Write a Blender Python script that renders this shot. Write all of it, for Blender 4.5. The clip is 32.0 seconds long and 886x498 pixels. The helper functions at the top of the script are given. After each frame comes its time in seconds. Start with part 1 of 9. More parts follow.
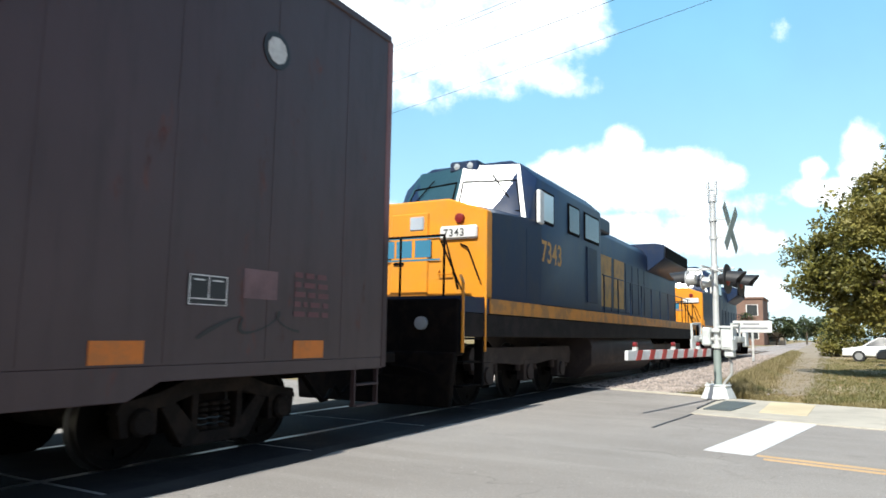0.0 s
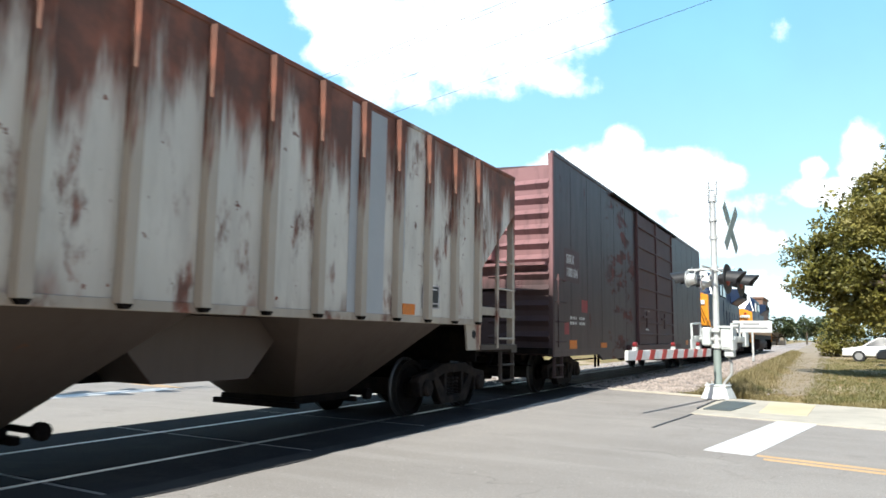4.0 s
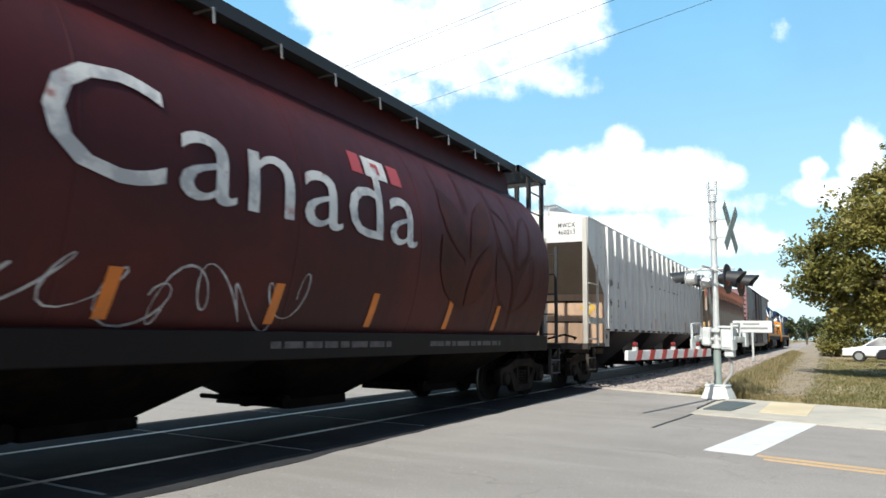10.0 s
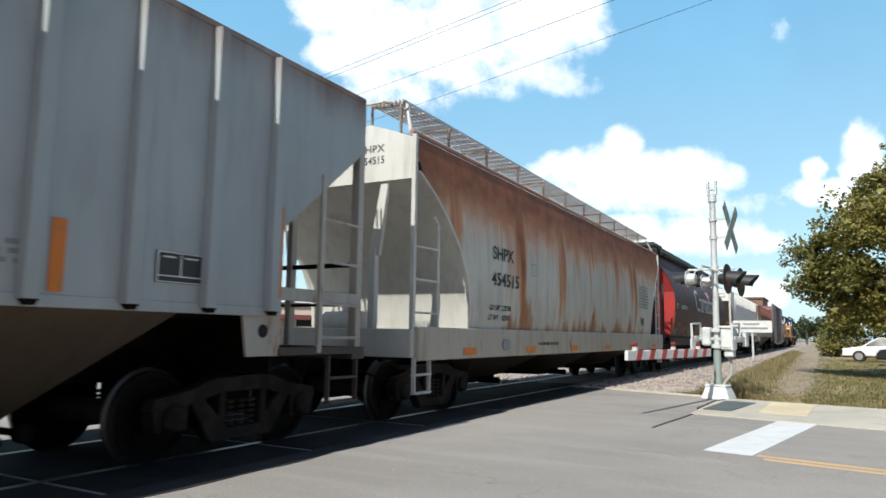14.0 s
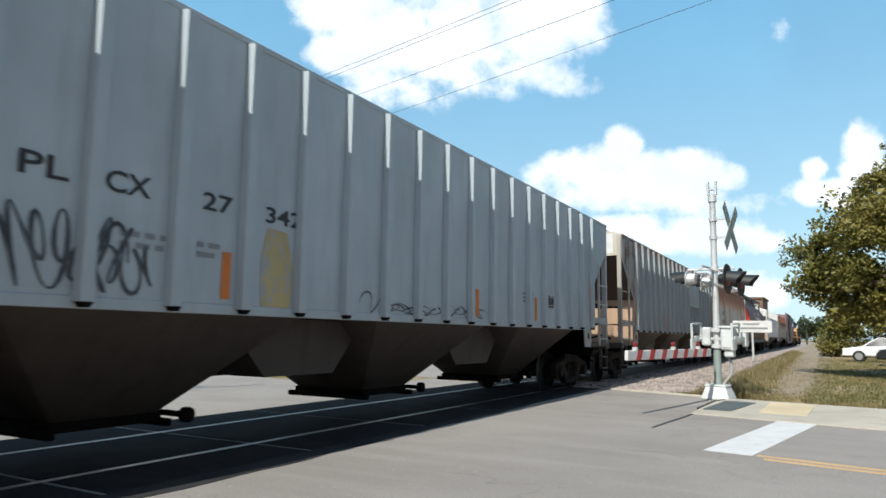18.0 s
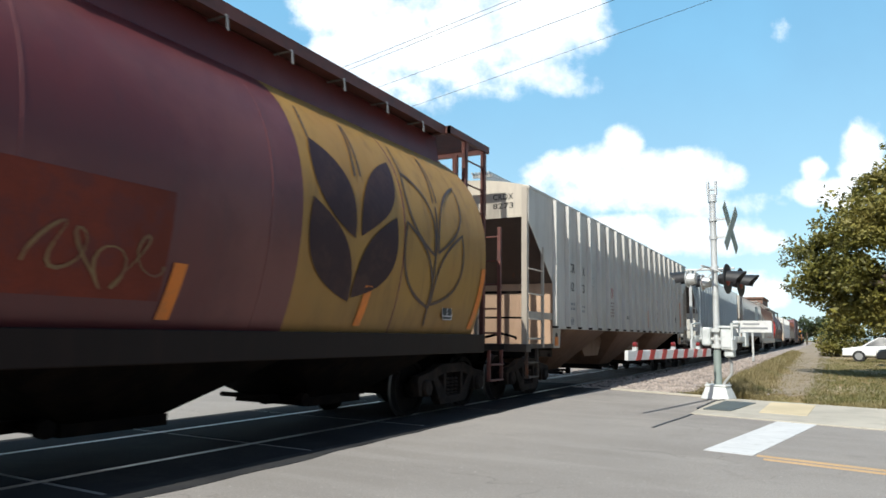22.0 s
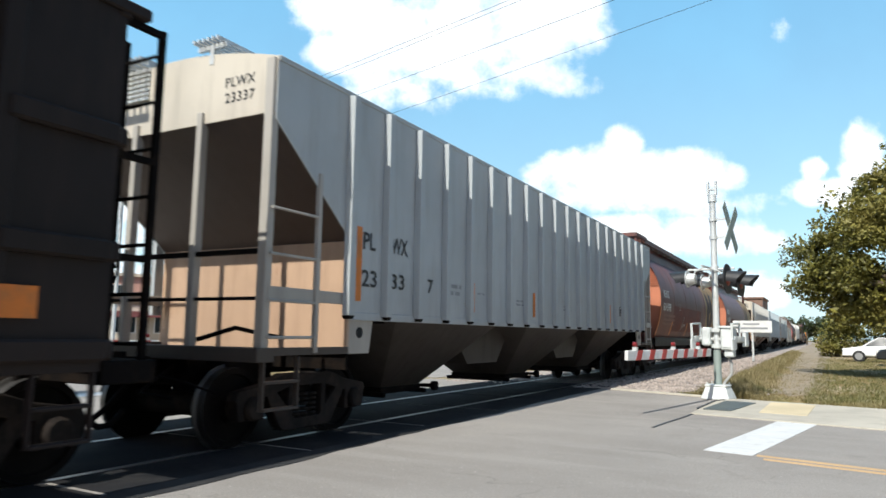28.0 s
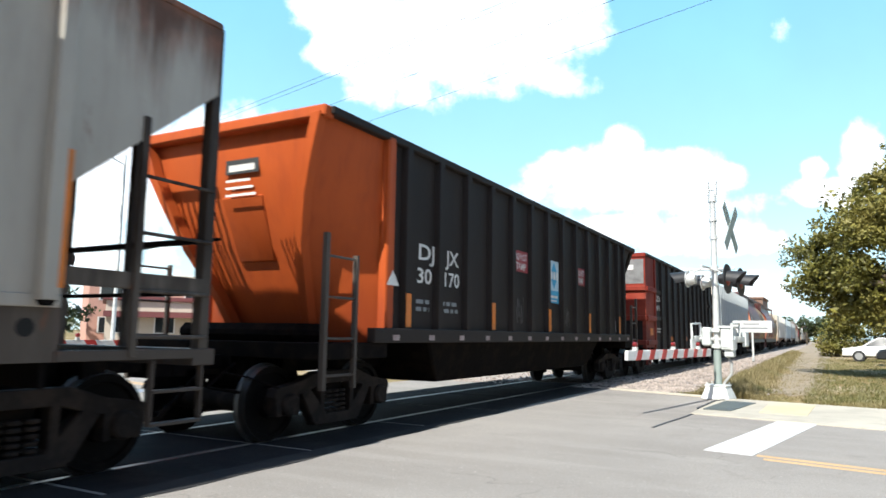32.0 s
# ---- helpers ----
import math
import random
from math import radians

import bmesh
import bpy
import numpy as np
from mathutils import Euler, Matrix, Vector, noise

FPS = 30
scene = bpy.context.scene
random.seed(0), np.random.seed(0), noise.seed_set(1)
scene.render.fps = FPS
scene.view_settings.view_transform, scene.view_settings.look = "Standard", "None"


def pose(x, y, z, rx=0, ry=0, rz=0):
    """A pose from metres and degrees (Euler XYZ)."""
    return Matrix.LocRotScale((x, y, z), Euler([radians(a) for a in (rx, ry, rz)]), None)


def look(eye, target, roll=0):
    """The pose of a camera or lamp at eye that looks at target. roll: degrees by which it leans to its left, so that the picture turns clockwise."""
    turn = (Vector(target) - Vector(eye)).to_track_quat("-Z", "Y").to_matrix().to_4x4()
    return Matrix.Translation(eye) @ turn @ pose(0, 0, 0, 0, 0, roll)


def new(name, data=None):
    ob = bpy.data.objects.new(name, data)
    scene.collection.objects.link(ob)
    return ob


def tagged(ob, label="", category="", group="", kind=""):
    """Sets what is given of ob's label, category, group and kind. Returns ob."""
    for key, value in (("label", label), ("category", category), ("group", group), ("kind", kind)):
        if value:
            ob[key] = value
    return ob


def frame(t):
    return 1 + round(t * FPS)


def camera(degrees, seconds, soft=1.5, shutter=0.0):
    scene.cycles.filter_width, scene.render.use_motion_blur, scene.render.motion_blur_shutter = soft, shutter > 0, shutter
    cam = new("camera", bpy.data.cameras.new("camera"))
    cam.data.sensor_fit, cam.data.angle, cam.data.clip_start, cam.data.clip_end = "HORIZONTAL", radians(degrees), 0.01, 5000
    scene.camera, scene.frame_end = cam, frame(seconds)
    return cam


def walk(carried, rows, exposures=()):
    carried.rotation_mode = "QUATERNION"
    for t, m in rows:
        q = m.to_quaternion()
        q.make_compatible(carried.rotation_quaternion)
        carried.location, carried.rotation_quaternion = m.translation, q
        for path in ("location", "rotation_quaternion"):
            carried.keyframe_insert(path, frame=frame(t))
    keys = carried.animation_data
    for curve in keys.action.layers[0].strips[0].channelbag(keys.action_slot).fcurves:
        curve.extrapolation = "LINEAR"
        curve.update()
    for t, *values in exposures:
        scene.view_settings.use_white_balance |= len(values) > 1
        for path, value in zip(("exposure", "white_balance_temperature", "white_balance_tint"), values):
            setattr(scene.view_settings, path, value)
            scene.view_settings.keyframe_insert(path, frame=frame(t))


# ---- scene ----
# camera: stands still on the pavement beside the level crossing
EYE = Vector((0.0, 0.0, 1.216))
YAW, PITCH, ROLL = radians(28.9), radians(7.05), 0.87
AHEAD = Vector((-math.sin(YAW) * math.cos(PITCH), math.cos(YAW) * math.cos(PITCH), math.sin(PITCH)))
cam = camera(65.5, 32.0, soft=1.6, shutter=0.15)
STAND = look(EYE, EYE + 10 * AHEAD, ROLL)
walk(cam, [(0.0, STAND), (32.0, STAND)], exposures=[(t, stops, 6280, 6) for t, stops in (
    (0.0, 0.52), (1.0, 0.72), (2.0, 0.9), (3.0, 0.86), (4.5, 0.55), (6.0, 0.2), (8.0, 0.1), (9.0, 0.0), (10.0, 0.38), (11.0, 0.45), (13.0, 0.3),
    (14.0, 0.2), (19.0, 0.1), (21.0, 0.15), (22.0, 0.22), (23.0, 0.4), (25.0, 0.55), (26.5, 0.4), (28.0, 0.3), (29.0, 0.7), (30.0, 0.72), (31.0, 0.8), (32.0, 0.75))])

# how far the train has rolled at t seconds
ROLLED = np.polyfit(range(33), [0.0, 6.0, 12.13, 18.4, 24.8, 31.29, 37.84, 44.44, 51.1, 57.83, 64.63, 71.52, 78.48, 85.52, 92.62, 99.78,
                                107.01, 114.3, 121.63, 129.0, 136.42, 143.88, 151.36, 158.86, 166.39, 173.96, 181.59, 189.28, 197.03,
                                204.86, 212.79, 220.81, 228.93], 6)
TRACK = -6.27          # x of the track's centre line
HALF = 1.57            # half width of a freight car


def rolled(t):
    return float(np.polyval(ROLLED, t))


# ---- world and sun ----
SUNWARD = Vector((-0.05, -0.96, 1.0)).normalized()
sun = new("sun", bpy.data.lights.new("sun", "SUN"))
sun.data.energy, sun.data.angle, sun.data.color = 5.0, radians(0.53), (1.0, 0.94, 0.85)
sun.matrix_world = look((0, 0, 60), Vector((0, 0, 60)) - SUNWARD)


class Nodes:
    """A small hand for writing node trees."""

    def __init__(self, tree):
        self.tree = tree
        tree.nodes.clear()

    def add(self, kind, **values):
        node = self.tree.nodes.new(kind)
        for key, value in values.items():
            if key == "op":
                node.operation = value
            elif key == "sky":
                node.sky_type = value
            elif key == "blend":
                node.blend_type = value
            elif key == "data":
                node.data_type = value
            elif key == "feature":
                node.feature = value
        return node

    def put(self, socket, value):
        if isinstance(value, bpy.types.NodeSocket):
            self.tree.links.new(value, socket)
        elif value is not None:
            socket.default_value = value

    def math(self, op, a, b=0.0, c=None, clamp=False):
        node = self.add("ShaderNodeMath", op=op)
        node.use_clamp = clamp
        self.put(node.inputs[0], a)
        self.put(node.inputs[1], b)
        if c is not None:
            self.put(node.inputs[2], c)
        return node.outputs[0]

    def dot(self, a, b):
        node = self.add("ShaderNodeVectorMath", op="DOT_PRODUCT")
        self.put(node.inputs[0], a)
        self.put(node.inputs[1], b)
        return node.outputs["Value"]

    def vec(self, op, a, b):
        node = self.add("ShaderNodeVectorMath", op=op)
        self.put(node.inputs[0], a)
        self.put(node.inputs[1], b)
        return node.outputs[0]

    def noise(self, vector, scale, detail=4.0, rough=0.55, colour=False):
        node = self.add("ShaderNodeTexNoise")
        self.put(node.inputs["Vector"], vector)
        node.inputs["Scale"].default_value = scale
        node.inputs["Detail"].default_value = detail
        node.inputs["Roughness"].default_value = rough
        return node.outputs["Color" if colour else "Fac"]

    def step(self, value, low, high, to=1.0):
        node = self.add("ShaderNodeMapRange")
        node.interpolation_type = "SMOOTHSTEP"
        self.put(node.inputs["Value"], value)
        node.inputs["From Min"].default_value, node.inputs["From Max"].default_value = low, high
        node.inputs["To Min"].default_value, node.inputs["To Max"].default_value = 0.0, to
        return node.outputs["Result"]

    def mix(self, fac, a, b, blend="MIX"):
        node = self.add("ShaderNodeMix", data="RGBA", blend=blend)
        self.put(node.inputs["Factor"], fac)
        self.put(node.inputs[6], a if isinstance(a, bpy.types.NodeSocket) else (*a[:3], 1.0))
        self.put(node.inputs[7], b if isinstance(b, bpy.types.NodeSocket) else (*b[:3], 1.0))
        return node.outputs[2]


def make_world():
    world = bpy.data.worlds.new("sky")
    scene.world = world
    world.use_nodes = True
    n = Nodes(world.node_tree)
    sky = n.add("ShaderNodeTexSky", sky="NISHITA")
    sky.sun_disc = False
    sky.sun_elevation, sky.sun_rotation = radians(46), radians(180 + 5)
    sky.altitude, sky.air_density, sky.dust_density, sky.ozone_density = 0, 1.0, 0.8, 0.7
    way = n.add("ShaderNodeTexCoord").outputs["Generated"]
    # flat coordinates on a plane ahead, so that the cumulus can be laid out like a chart
    side = Vector((math.cos(YAW), math.sin(YAW), 0))
    up = side.cross(AHEAD)
    lean = radians(ROLL)
    right, top = side * math.cos(lean) + up * math.sin(lean), up * math.cos(lean) - side * math.sin(lean)
    depth = n.math("MAXIMUM", n.dot(way, AHEAD), 0.05)
    a = n.math("DIVIDE", n.dot(way, right), depth)
    b = n.math("DIVIDE", n.dot(way, top), depth)
    chart = n.add("ShaderNodeCombineXYZ")
    n.put(chart.inputs[0], a)
    n.put(chart.inputs[1], b)
    place = chart.outputs[0]
    billow = n.noise(place, 9.0, 7.0, 0.58)
    wisp = n.noise(place, 24.0, 5.0, 0.6)
    # clumps: centre, half width and half height, density
    clumps = [(-0.003, 0.304, 0.148, 0.074, 1.00), (0.136, 0.329, 0.094, 0.056, 1.00), (0.194, 0.358, 0.049, 0.041, 1.00), (0.161, 0.247, 0.060, 0.024, 0.5),
              (-0.151, 0.284, 0.045, 0.028, 1.00), (-0.118, 0.345, 0.090, 0.041, 1.00), (-0.069, 0.239, 0.066, 0.033, 0.80), (0.054, 0.239, 0.074, 0.025, 0.50),
              (0.266, 0.140, 0.030, 0.031, 1.0), (0.232, 0.122, 0.040, 0.026, 1.0), (0.300, 0.122, 0.040, 0.026, 1.0), (0.185, 0.112, 0.059, 0.028, 1.00), (0.333, 0.106, 0.075, 0.034, 1.00), (0.268, 0.087, 0.123, 0.033, 1.00), (0.403, 0.106, 0.034, 0.020, 0.90),
              (0.366, 0.019, 0.115, 0.025, 0.95), (0.268, 0.027, 0.074, 0.025, 0.90), (0.456, 0.013, 0.049, 0.018, 0.80), (0.341, 0.062, 0.123, 0.018, 0.45),
              (0.536, 0.117, 0.018, 0.018, 0.95), (0.538, 0.085, 0.034, 0.018, 0.80), (0.611, 0.128, 0.030, 0.043, 1.00), (0.588, 0.079, 0.041, 0.021, 0.70), (0.485, 0.317, 0.013, 0.018, 0.22),
              (0.45, -0.06, 0.2, 0.025, 0.45), (-0.45, 0.12, 0.16, 0.09, 0.9), (-0.62, 0.0, 0.2, 0.08, 0.8), (-0.7, 0.26, 0.12, 0.06, 0.8), (0.0, 0.02, 0.28, 0.04, 0.6)]
    field = None
    for cx, cy, w, h, dense in clumps:
        dx = n.math("MULTIPLY", n.math("SUBTRACT", a, cx), 1 / w)
        dy = n.math("MULTIPLY", n.math("SUBTRACT", b, cy), 1 / h)
        r2 = n.math("ADD", n.math("MULTIPLY", dx, dx), n.math("MULTIPLY", dy, dy))
        bump = n.math("MULTIPLY", n.math("SUBTRACT", 1.0, n.math("MULTIPLY", r2, 0.5)), dense)
        field = bump if field is None else n.math("SMOOTH_MAX", field, bump, 0.12)
    field = n.math("ADD", field, n.math("MULTIPLY", n.math("SUBTRACT", billow, 0.5), 2.5))
    field = n.math("ADD", field, n.math("MULTIPLY", n.math("SUBTRACT", wisp, 0.5), 1.0))
    ahead = n.step(n.dot(way, AHEAD), 0.30, 0.5)
    near = n.math("MULTIPLY", n.step(field, 0.08, 0.80), ahead)
    # broken cloud all round, where nothing looks
    roundabout = n.step(n.noise(way, 3.2, 6.0, 0.55), 0.66, 0.80)
    far = n.math("MULTIPLY", roundabout, n.math("SUBTRACT", 1.0, ahead))
    haze = n.math("MULTIPLY", n.math("SUBTRACT", 1.0, n.step(n.dot(way, (0, 0, 1)), -0.02, 0.22)), 0.22)
    cover = n.math("MAXIMUM", n.math("MAXIMUM", near, far), haze, clamp=True)
    shade = n.mix(n.step(n.noise(place, 6.0, 4.0, 0.5), 0.35, 0.65), (0.80, 0.86, 0.95), (1.0, 1.0, 1.0))
    blue = n.add("ShaderNodeBackground")
    n.put(blue.inputs["Color"], sky.outputs[0])
    blue.inputs["Strength"].default_value = 0.115
    # thin bright haze over the blue ahead
    veil = n.add("ShaderNodeBackground")
    n.put(veil.inputs["Color"], n.mix(n.step(n.dot(way, (0, 0, 1)), 0.0, 0.5), (0.54, 0.86, 1.0), (0.27, 0.66, 1.0)))
    veil.inputs["Strength"].default_value = 0.95
    thin = n.math("MULTIPLY", n.math("ADD", 0.42, n.math("MULTIPLY", n.noise(place, 2.6, 5.0, 0.6), 0.4)), ahead)
    hazy = n.add("ShaderNodeMixShader")
    n.put(hazy.inputs[0], thin)
    n.put(hazy.inputs[1], blue.outputs[0])
    n.put(hazy.inputs[2], veil.outputs[0])
    white = n.add("ShaderNodeBackground")
    n.put(white.inputs["Color"], shade)
    white.inputs["Strength"].default_value = 1.15
    both = n.add("ShaderNodeMixShader")
    n.put(both.inputs[0], cover)
    n.put(both.inputs[1], hazy.outputs[0])
    n.put(both.inputs[2], white.outputs[0])
    out = n.add("ShaderNodeOutputWorld")
    n.put(out.inputs[0], both.outputs[0])


make_world()


# ---- materials ----
def material(name, colour, rough=0.6, metal=0.0, vary=0.25, scale=3.0, second=None, amount=0.5, edge=(0.45, 0.62), stretch=(1, 1, 1),
             fine=40.0, bump=0.15, third=None, third_scale=1.2, third_edge=(0.55, 0.7), spec=0.5, glow=0.0):
    """A weathered surface: a base colour with broad and fine variation, a second colour in patches or streaks (stretch < 1 draws them
    out along that axis) and a third in larger ones."""
    m = bpy.data.materials.new(name)
    m.use_nodes = True
    n = Nodes(m.node_tree)
    shader = n.add("ShaderNodeBsdfPrincipled")
    out = n.add("ShaderNodeOutputMaterial")
    n.put(out.inputs[0], shader.outputs[0])
    where = n.add("ShaderNodeTexCoord").outputs["Object"]
    chance = n.add("ShaderNodeObjectInfo").outputs["Random"]
    shift = n.add("ShaderNodeCombineXYZ")
    n.put(shift.inputs[1], n.math("MULTIPLY", chance, 17.0))
    spot = n.vec("ADD", where, shift.outputs[0])
    drawn = n.vec("MULTIPLY", spot, stretch)
    broad = n.noise(spot, scale * 0.35, 5.0)
    grain = n.noise(spot, fine, 3.0)
    low, high = [c * (1 - vary) for c in colour], [min(1.0, c * (1 + vary)) for c in colour]
    tone = n.mix(n.step(broad, 0.25, 0.75), low, high)
    tone = n.mix(n.math("MULTIPLY", n.step(grain, 0.3, 0.75), vary * 0.8), tone, [c * 0.6 for c in colour])
    roughness = n.math("ADD", rough - 0.06, n.math("MULTIPLY", broad, 0.14))
    if second:
        spots = n.math("MULTIPLY", n.step(n.noise(drawn, scale, 7.0, 0.62), *edge), amount)
        tone = n.mix(spots, tone, second)
    if third:
        patches = n.step(n.noise(n.vec("ADD", drawn, (3.7, 9.1, 5.3)), third_scale, 6.0, 0.65), *third_edge)
        tone = n.mix(patches, tone, third)
    n.put(shader.inputs["Base Color"], tone)
    n.put(shader.inputs["Roughness"], roughness)
    shader.inputs["Metallic"].default_value = metal
    shader.inputs["Specular IOR Level"].default_value = spec
    if glow:
        n.put(shader.inputs["Emission Color"], (*colour, 1.0))
        shader.inputs["Emission Strength"].default_value = glow
    if bump:
        lift = n.add("ShaderNodeBump")
        lift.inputs["Strength"].default_value = bump
        lift.inputs["Distance"].default_value = 0.02
        n.put(lift.inputs["Height"], n.math("ADD", grain, n.math("MULTIPLY", n.noise(spot, fine * 0.2, 3.0), 0.8)))
        n.put(shader.inputs["Normal"], lift.outputs[0])
    return m


RUST, DARKRUST, SOOT = (0.16, 0.055, 0.022), (0.085, 0.028, 0.016), (0.03, 0.026, 0.024)


def car_paint(name, colour, rust=0.0, streak=0.35, top=0.0, rust_colour=RUST, grime=(0.22, 0.19, 0.16), bottom=0.25, rough=0.44, vary=0.08, top_z=3.97, blotch=0.0, stain=None, foot=0.0, spec=0.5, soft=False, splash_shade=(1.7, 2.5), scrape=None):
    """Freight-car paint: grime in vertical streaks, rust running down from the eaves (top) and scattered (rust),
    spatter near the sill and, on the boxcar's ends, painted shade.
    """
    m = bpy.data.materials.new(name)
    m.use_nodes = True
    n = Nodes(m.node_tree)
    shader = n.add("ShaderNodeBsdfPrincipled")
    out = n.add("ShaderNodeOutputMaterial")
    n.put(out.inputs[0], shader.outputs[0])
    where = n.add("ShaderNodeTexCoord").outputs["Object"]
    split = n.add("ShaderNodeSeparateXYZ")
    n.put(split.inputs[0], where)
    z = split.outputs[2]
    tall = n.vec("MULTIPLY", where, (1.0, 1.0, 0.16))
    broad = n.noise(where, 0.8, 5.0)
    tone = n.mix(n.step(broad, 0.3, 0.7), [c * (1 - vary) for c in colour], [min(1, c * (1 + vary)) for c in colour])
    lines = n.noise(tall, 5.0, 6.0, 0.6)
    tone = n.mix(n.math("MULTIPLY", n.step(lines, 0.45, 0.75), streak), tone, grime)
    splash_shade = n.math("MULTIPLY", n.math("SUBTRACT", 1.0, n.step(n.math("ADD", z, n.math("MULTIPLY", n.noise(tall, 3.0, 4.0), 1.0)), *splash_shade)), bottom)
    tone = n.mix(splash_shade, tone, grime)
    if stain:
        tone = n.mix(n.math("MULTIPLY", n.step(n.noise(where, 0.55, 5.0, 0.6), 0.45, 0.65), 0.7), tone, stain)
    rusty = None
    if rust:
        rusty = n.step(n.noise(n.vec("MULTIPLY", where, (1.6, 1.6, 0.6)), 1.7, 8.0, 0.68), 0.74 - 0.3 * rust, 0.86 - 0.26 * rust)
    if top:
        # long tongues from the top edge, as far down as the noise lets them
        tongue = n.noise(n.vec("MULTIPLY", where, (1.0, 1.0, 0.4 if soft else 0.12)), 0.75 if soft else 1.6, 6.0, 0.55 if soft else 0.65)
        reach = n.math("SUBTRACT", n.math("MULTIPLY", n.math("SUBTRACT", tongue, 0.34), 7.5 * top), n.math("SUBTRACT", top_z, z))
        run = n.step(reach, -0.35, 0.45)
        if soft:
            # a dark band under the eave, narrow tongues below it and a wide orange stain round both
            narrow = n.noise(n.vec("MULTIPLY", where, (1.0, 1.0, 0.06)), 1.25, 4.0, 0.5)
            fall = n.math("SUBTRACT", n.math("MULTIPLY", n.math("SUBTRACT", narrow, 0.47), 16.0 * top), n.math("SUBTRACT", top_z, z))
            ragged = n.math("MULTIPLY", n.noise(where, 2.2, 5.0, 0.6), 0.7)
            band = n.step(n.math("ADD", z, ragged), top_z - 0.75, top_z + 0.10)
            halo = n.math("MAXIMUM", n.step(n.math("ADD", z, ragged), top_z - 1.15, top_z - 0.25), n.step(n.math("ADD", fall, ragged), -0.5, 0.9))
            tone = n.mix(n.math("MULTIPLY", halo, 0.9), tone, (0.46, 0.175, 0.048))
            run = n.math("MAXIMUM", n.math("MULTIPLY", band, 0.85), n.math("MULTIPLY", n.step(n.math("ADD", fall, ragged), 0.5, 2.2), 0.75))
        rusty = run if rusty is None else n.math("MAXIMUM", rusty, run)
    if foot:
        # short flames of rust rising from the sill
        flame = n.noise(n.vec("MULTIPLY", where, (1.0, 1.0, 0.25)), 1.3, 6.0, 0.6)
        rise = n.step(n.math("SUBTRACT", n.math("MULTIPLY", n.math("SUBTRACT", flame, 0.48), 5.0 * foot), n.math("SUBTRACT", z, 1.28)), -0.15, 0.3)
        low_rust = n.math("MULTIPLY", rise, 0.3 if soft else 1.0)
        rusty = low_rust if rusty is None else n.math("MAXIMUM", rusty, low_rust)
    if foot and soft:
        tone = n.mix(n.math("MULTIPLY", rise, 0.9), tone, (0.38, 0.14, 0.042))
    if blotch:
        chips = n.step(n.noise(where, 7.0, 5.0, 0.6), 0.70 - 0.1 * blotch, 0.73 - 0.1 * blotch)
        rusty = chips if rusty is None else n.math("MAXIMUM", rusty, chips)
    if scrape:
        # flaked patches drawn out along the car between two places on its length
        along = n.math("ADD", split.outputs[1], n.math("MULTIPLY", n.noise(where, 0.9, 4.0), 1.6))
        window = n.math("MULTIPLY", n.step(along, scrape[0] + 0.4, scrape[0] + 1.2), n.math("SUBTRACT", 1.0, n.step(along, scrape[1] + 0.4, scrape[1] + 1.0)))
        flakes = n.math("MULTIPLY", n.step(n.noise(n.vec("MULTIPLY", where, (1.0, 0.55, 1.5)), 1.7, 7.0, 0.65), 0.52, 0.60), window)
        rusty = flakes if rusty is None else n.math("MAXIMUM", rusty, flakes)
    roughness = n.math("ADD", rough, n.math("MULTIPLY", lines, 0.15))
    if rusty is not None:
        flecks = n.mix(n.step(n.noise(where, 3.0, 5.0), 0.35, 0.7), [c * 0.6 for c in rust_colour], [c * 1.6 for c in rust_colour])
        tone = n.mix(n.math("MULTIPLY", rusty, 0.92), tone, flecks)
        roughness = n.math("ADD", roughness, n.math("MULTIPLY", rusty, 0.3))
    n.put(shader.inputs["Base Color"], tone)
    n.put(shader.inputs["Roughness"], roughness)
    shader.inputs["Specular IOR Level"].default_value = spec
    lift = n.add("ShaderNodeBump")
    lift.inputs["Strength"].default_value, lift.inputs["Distance"].default_value = 0.25, 0.02
    n.put(lift.inputs["Height"], n.math("ADD", n.noise(where, 2.2, 3.0), n.math("MULTIPLY", n.noise(where, 30.0, 2.0), 0.15)))
    n.put(shader.inputs["Normal"], lift.outputs[0])
    return m




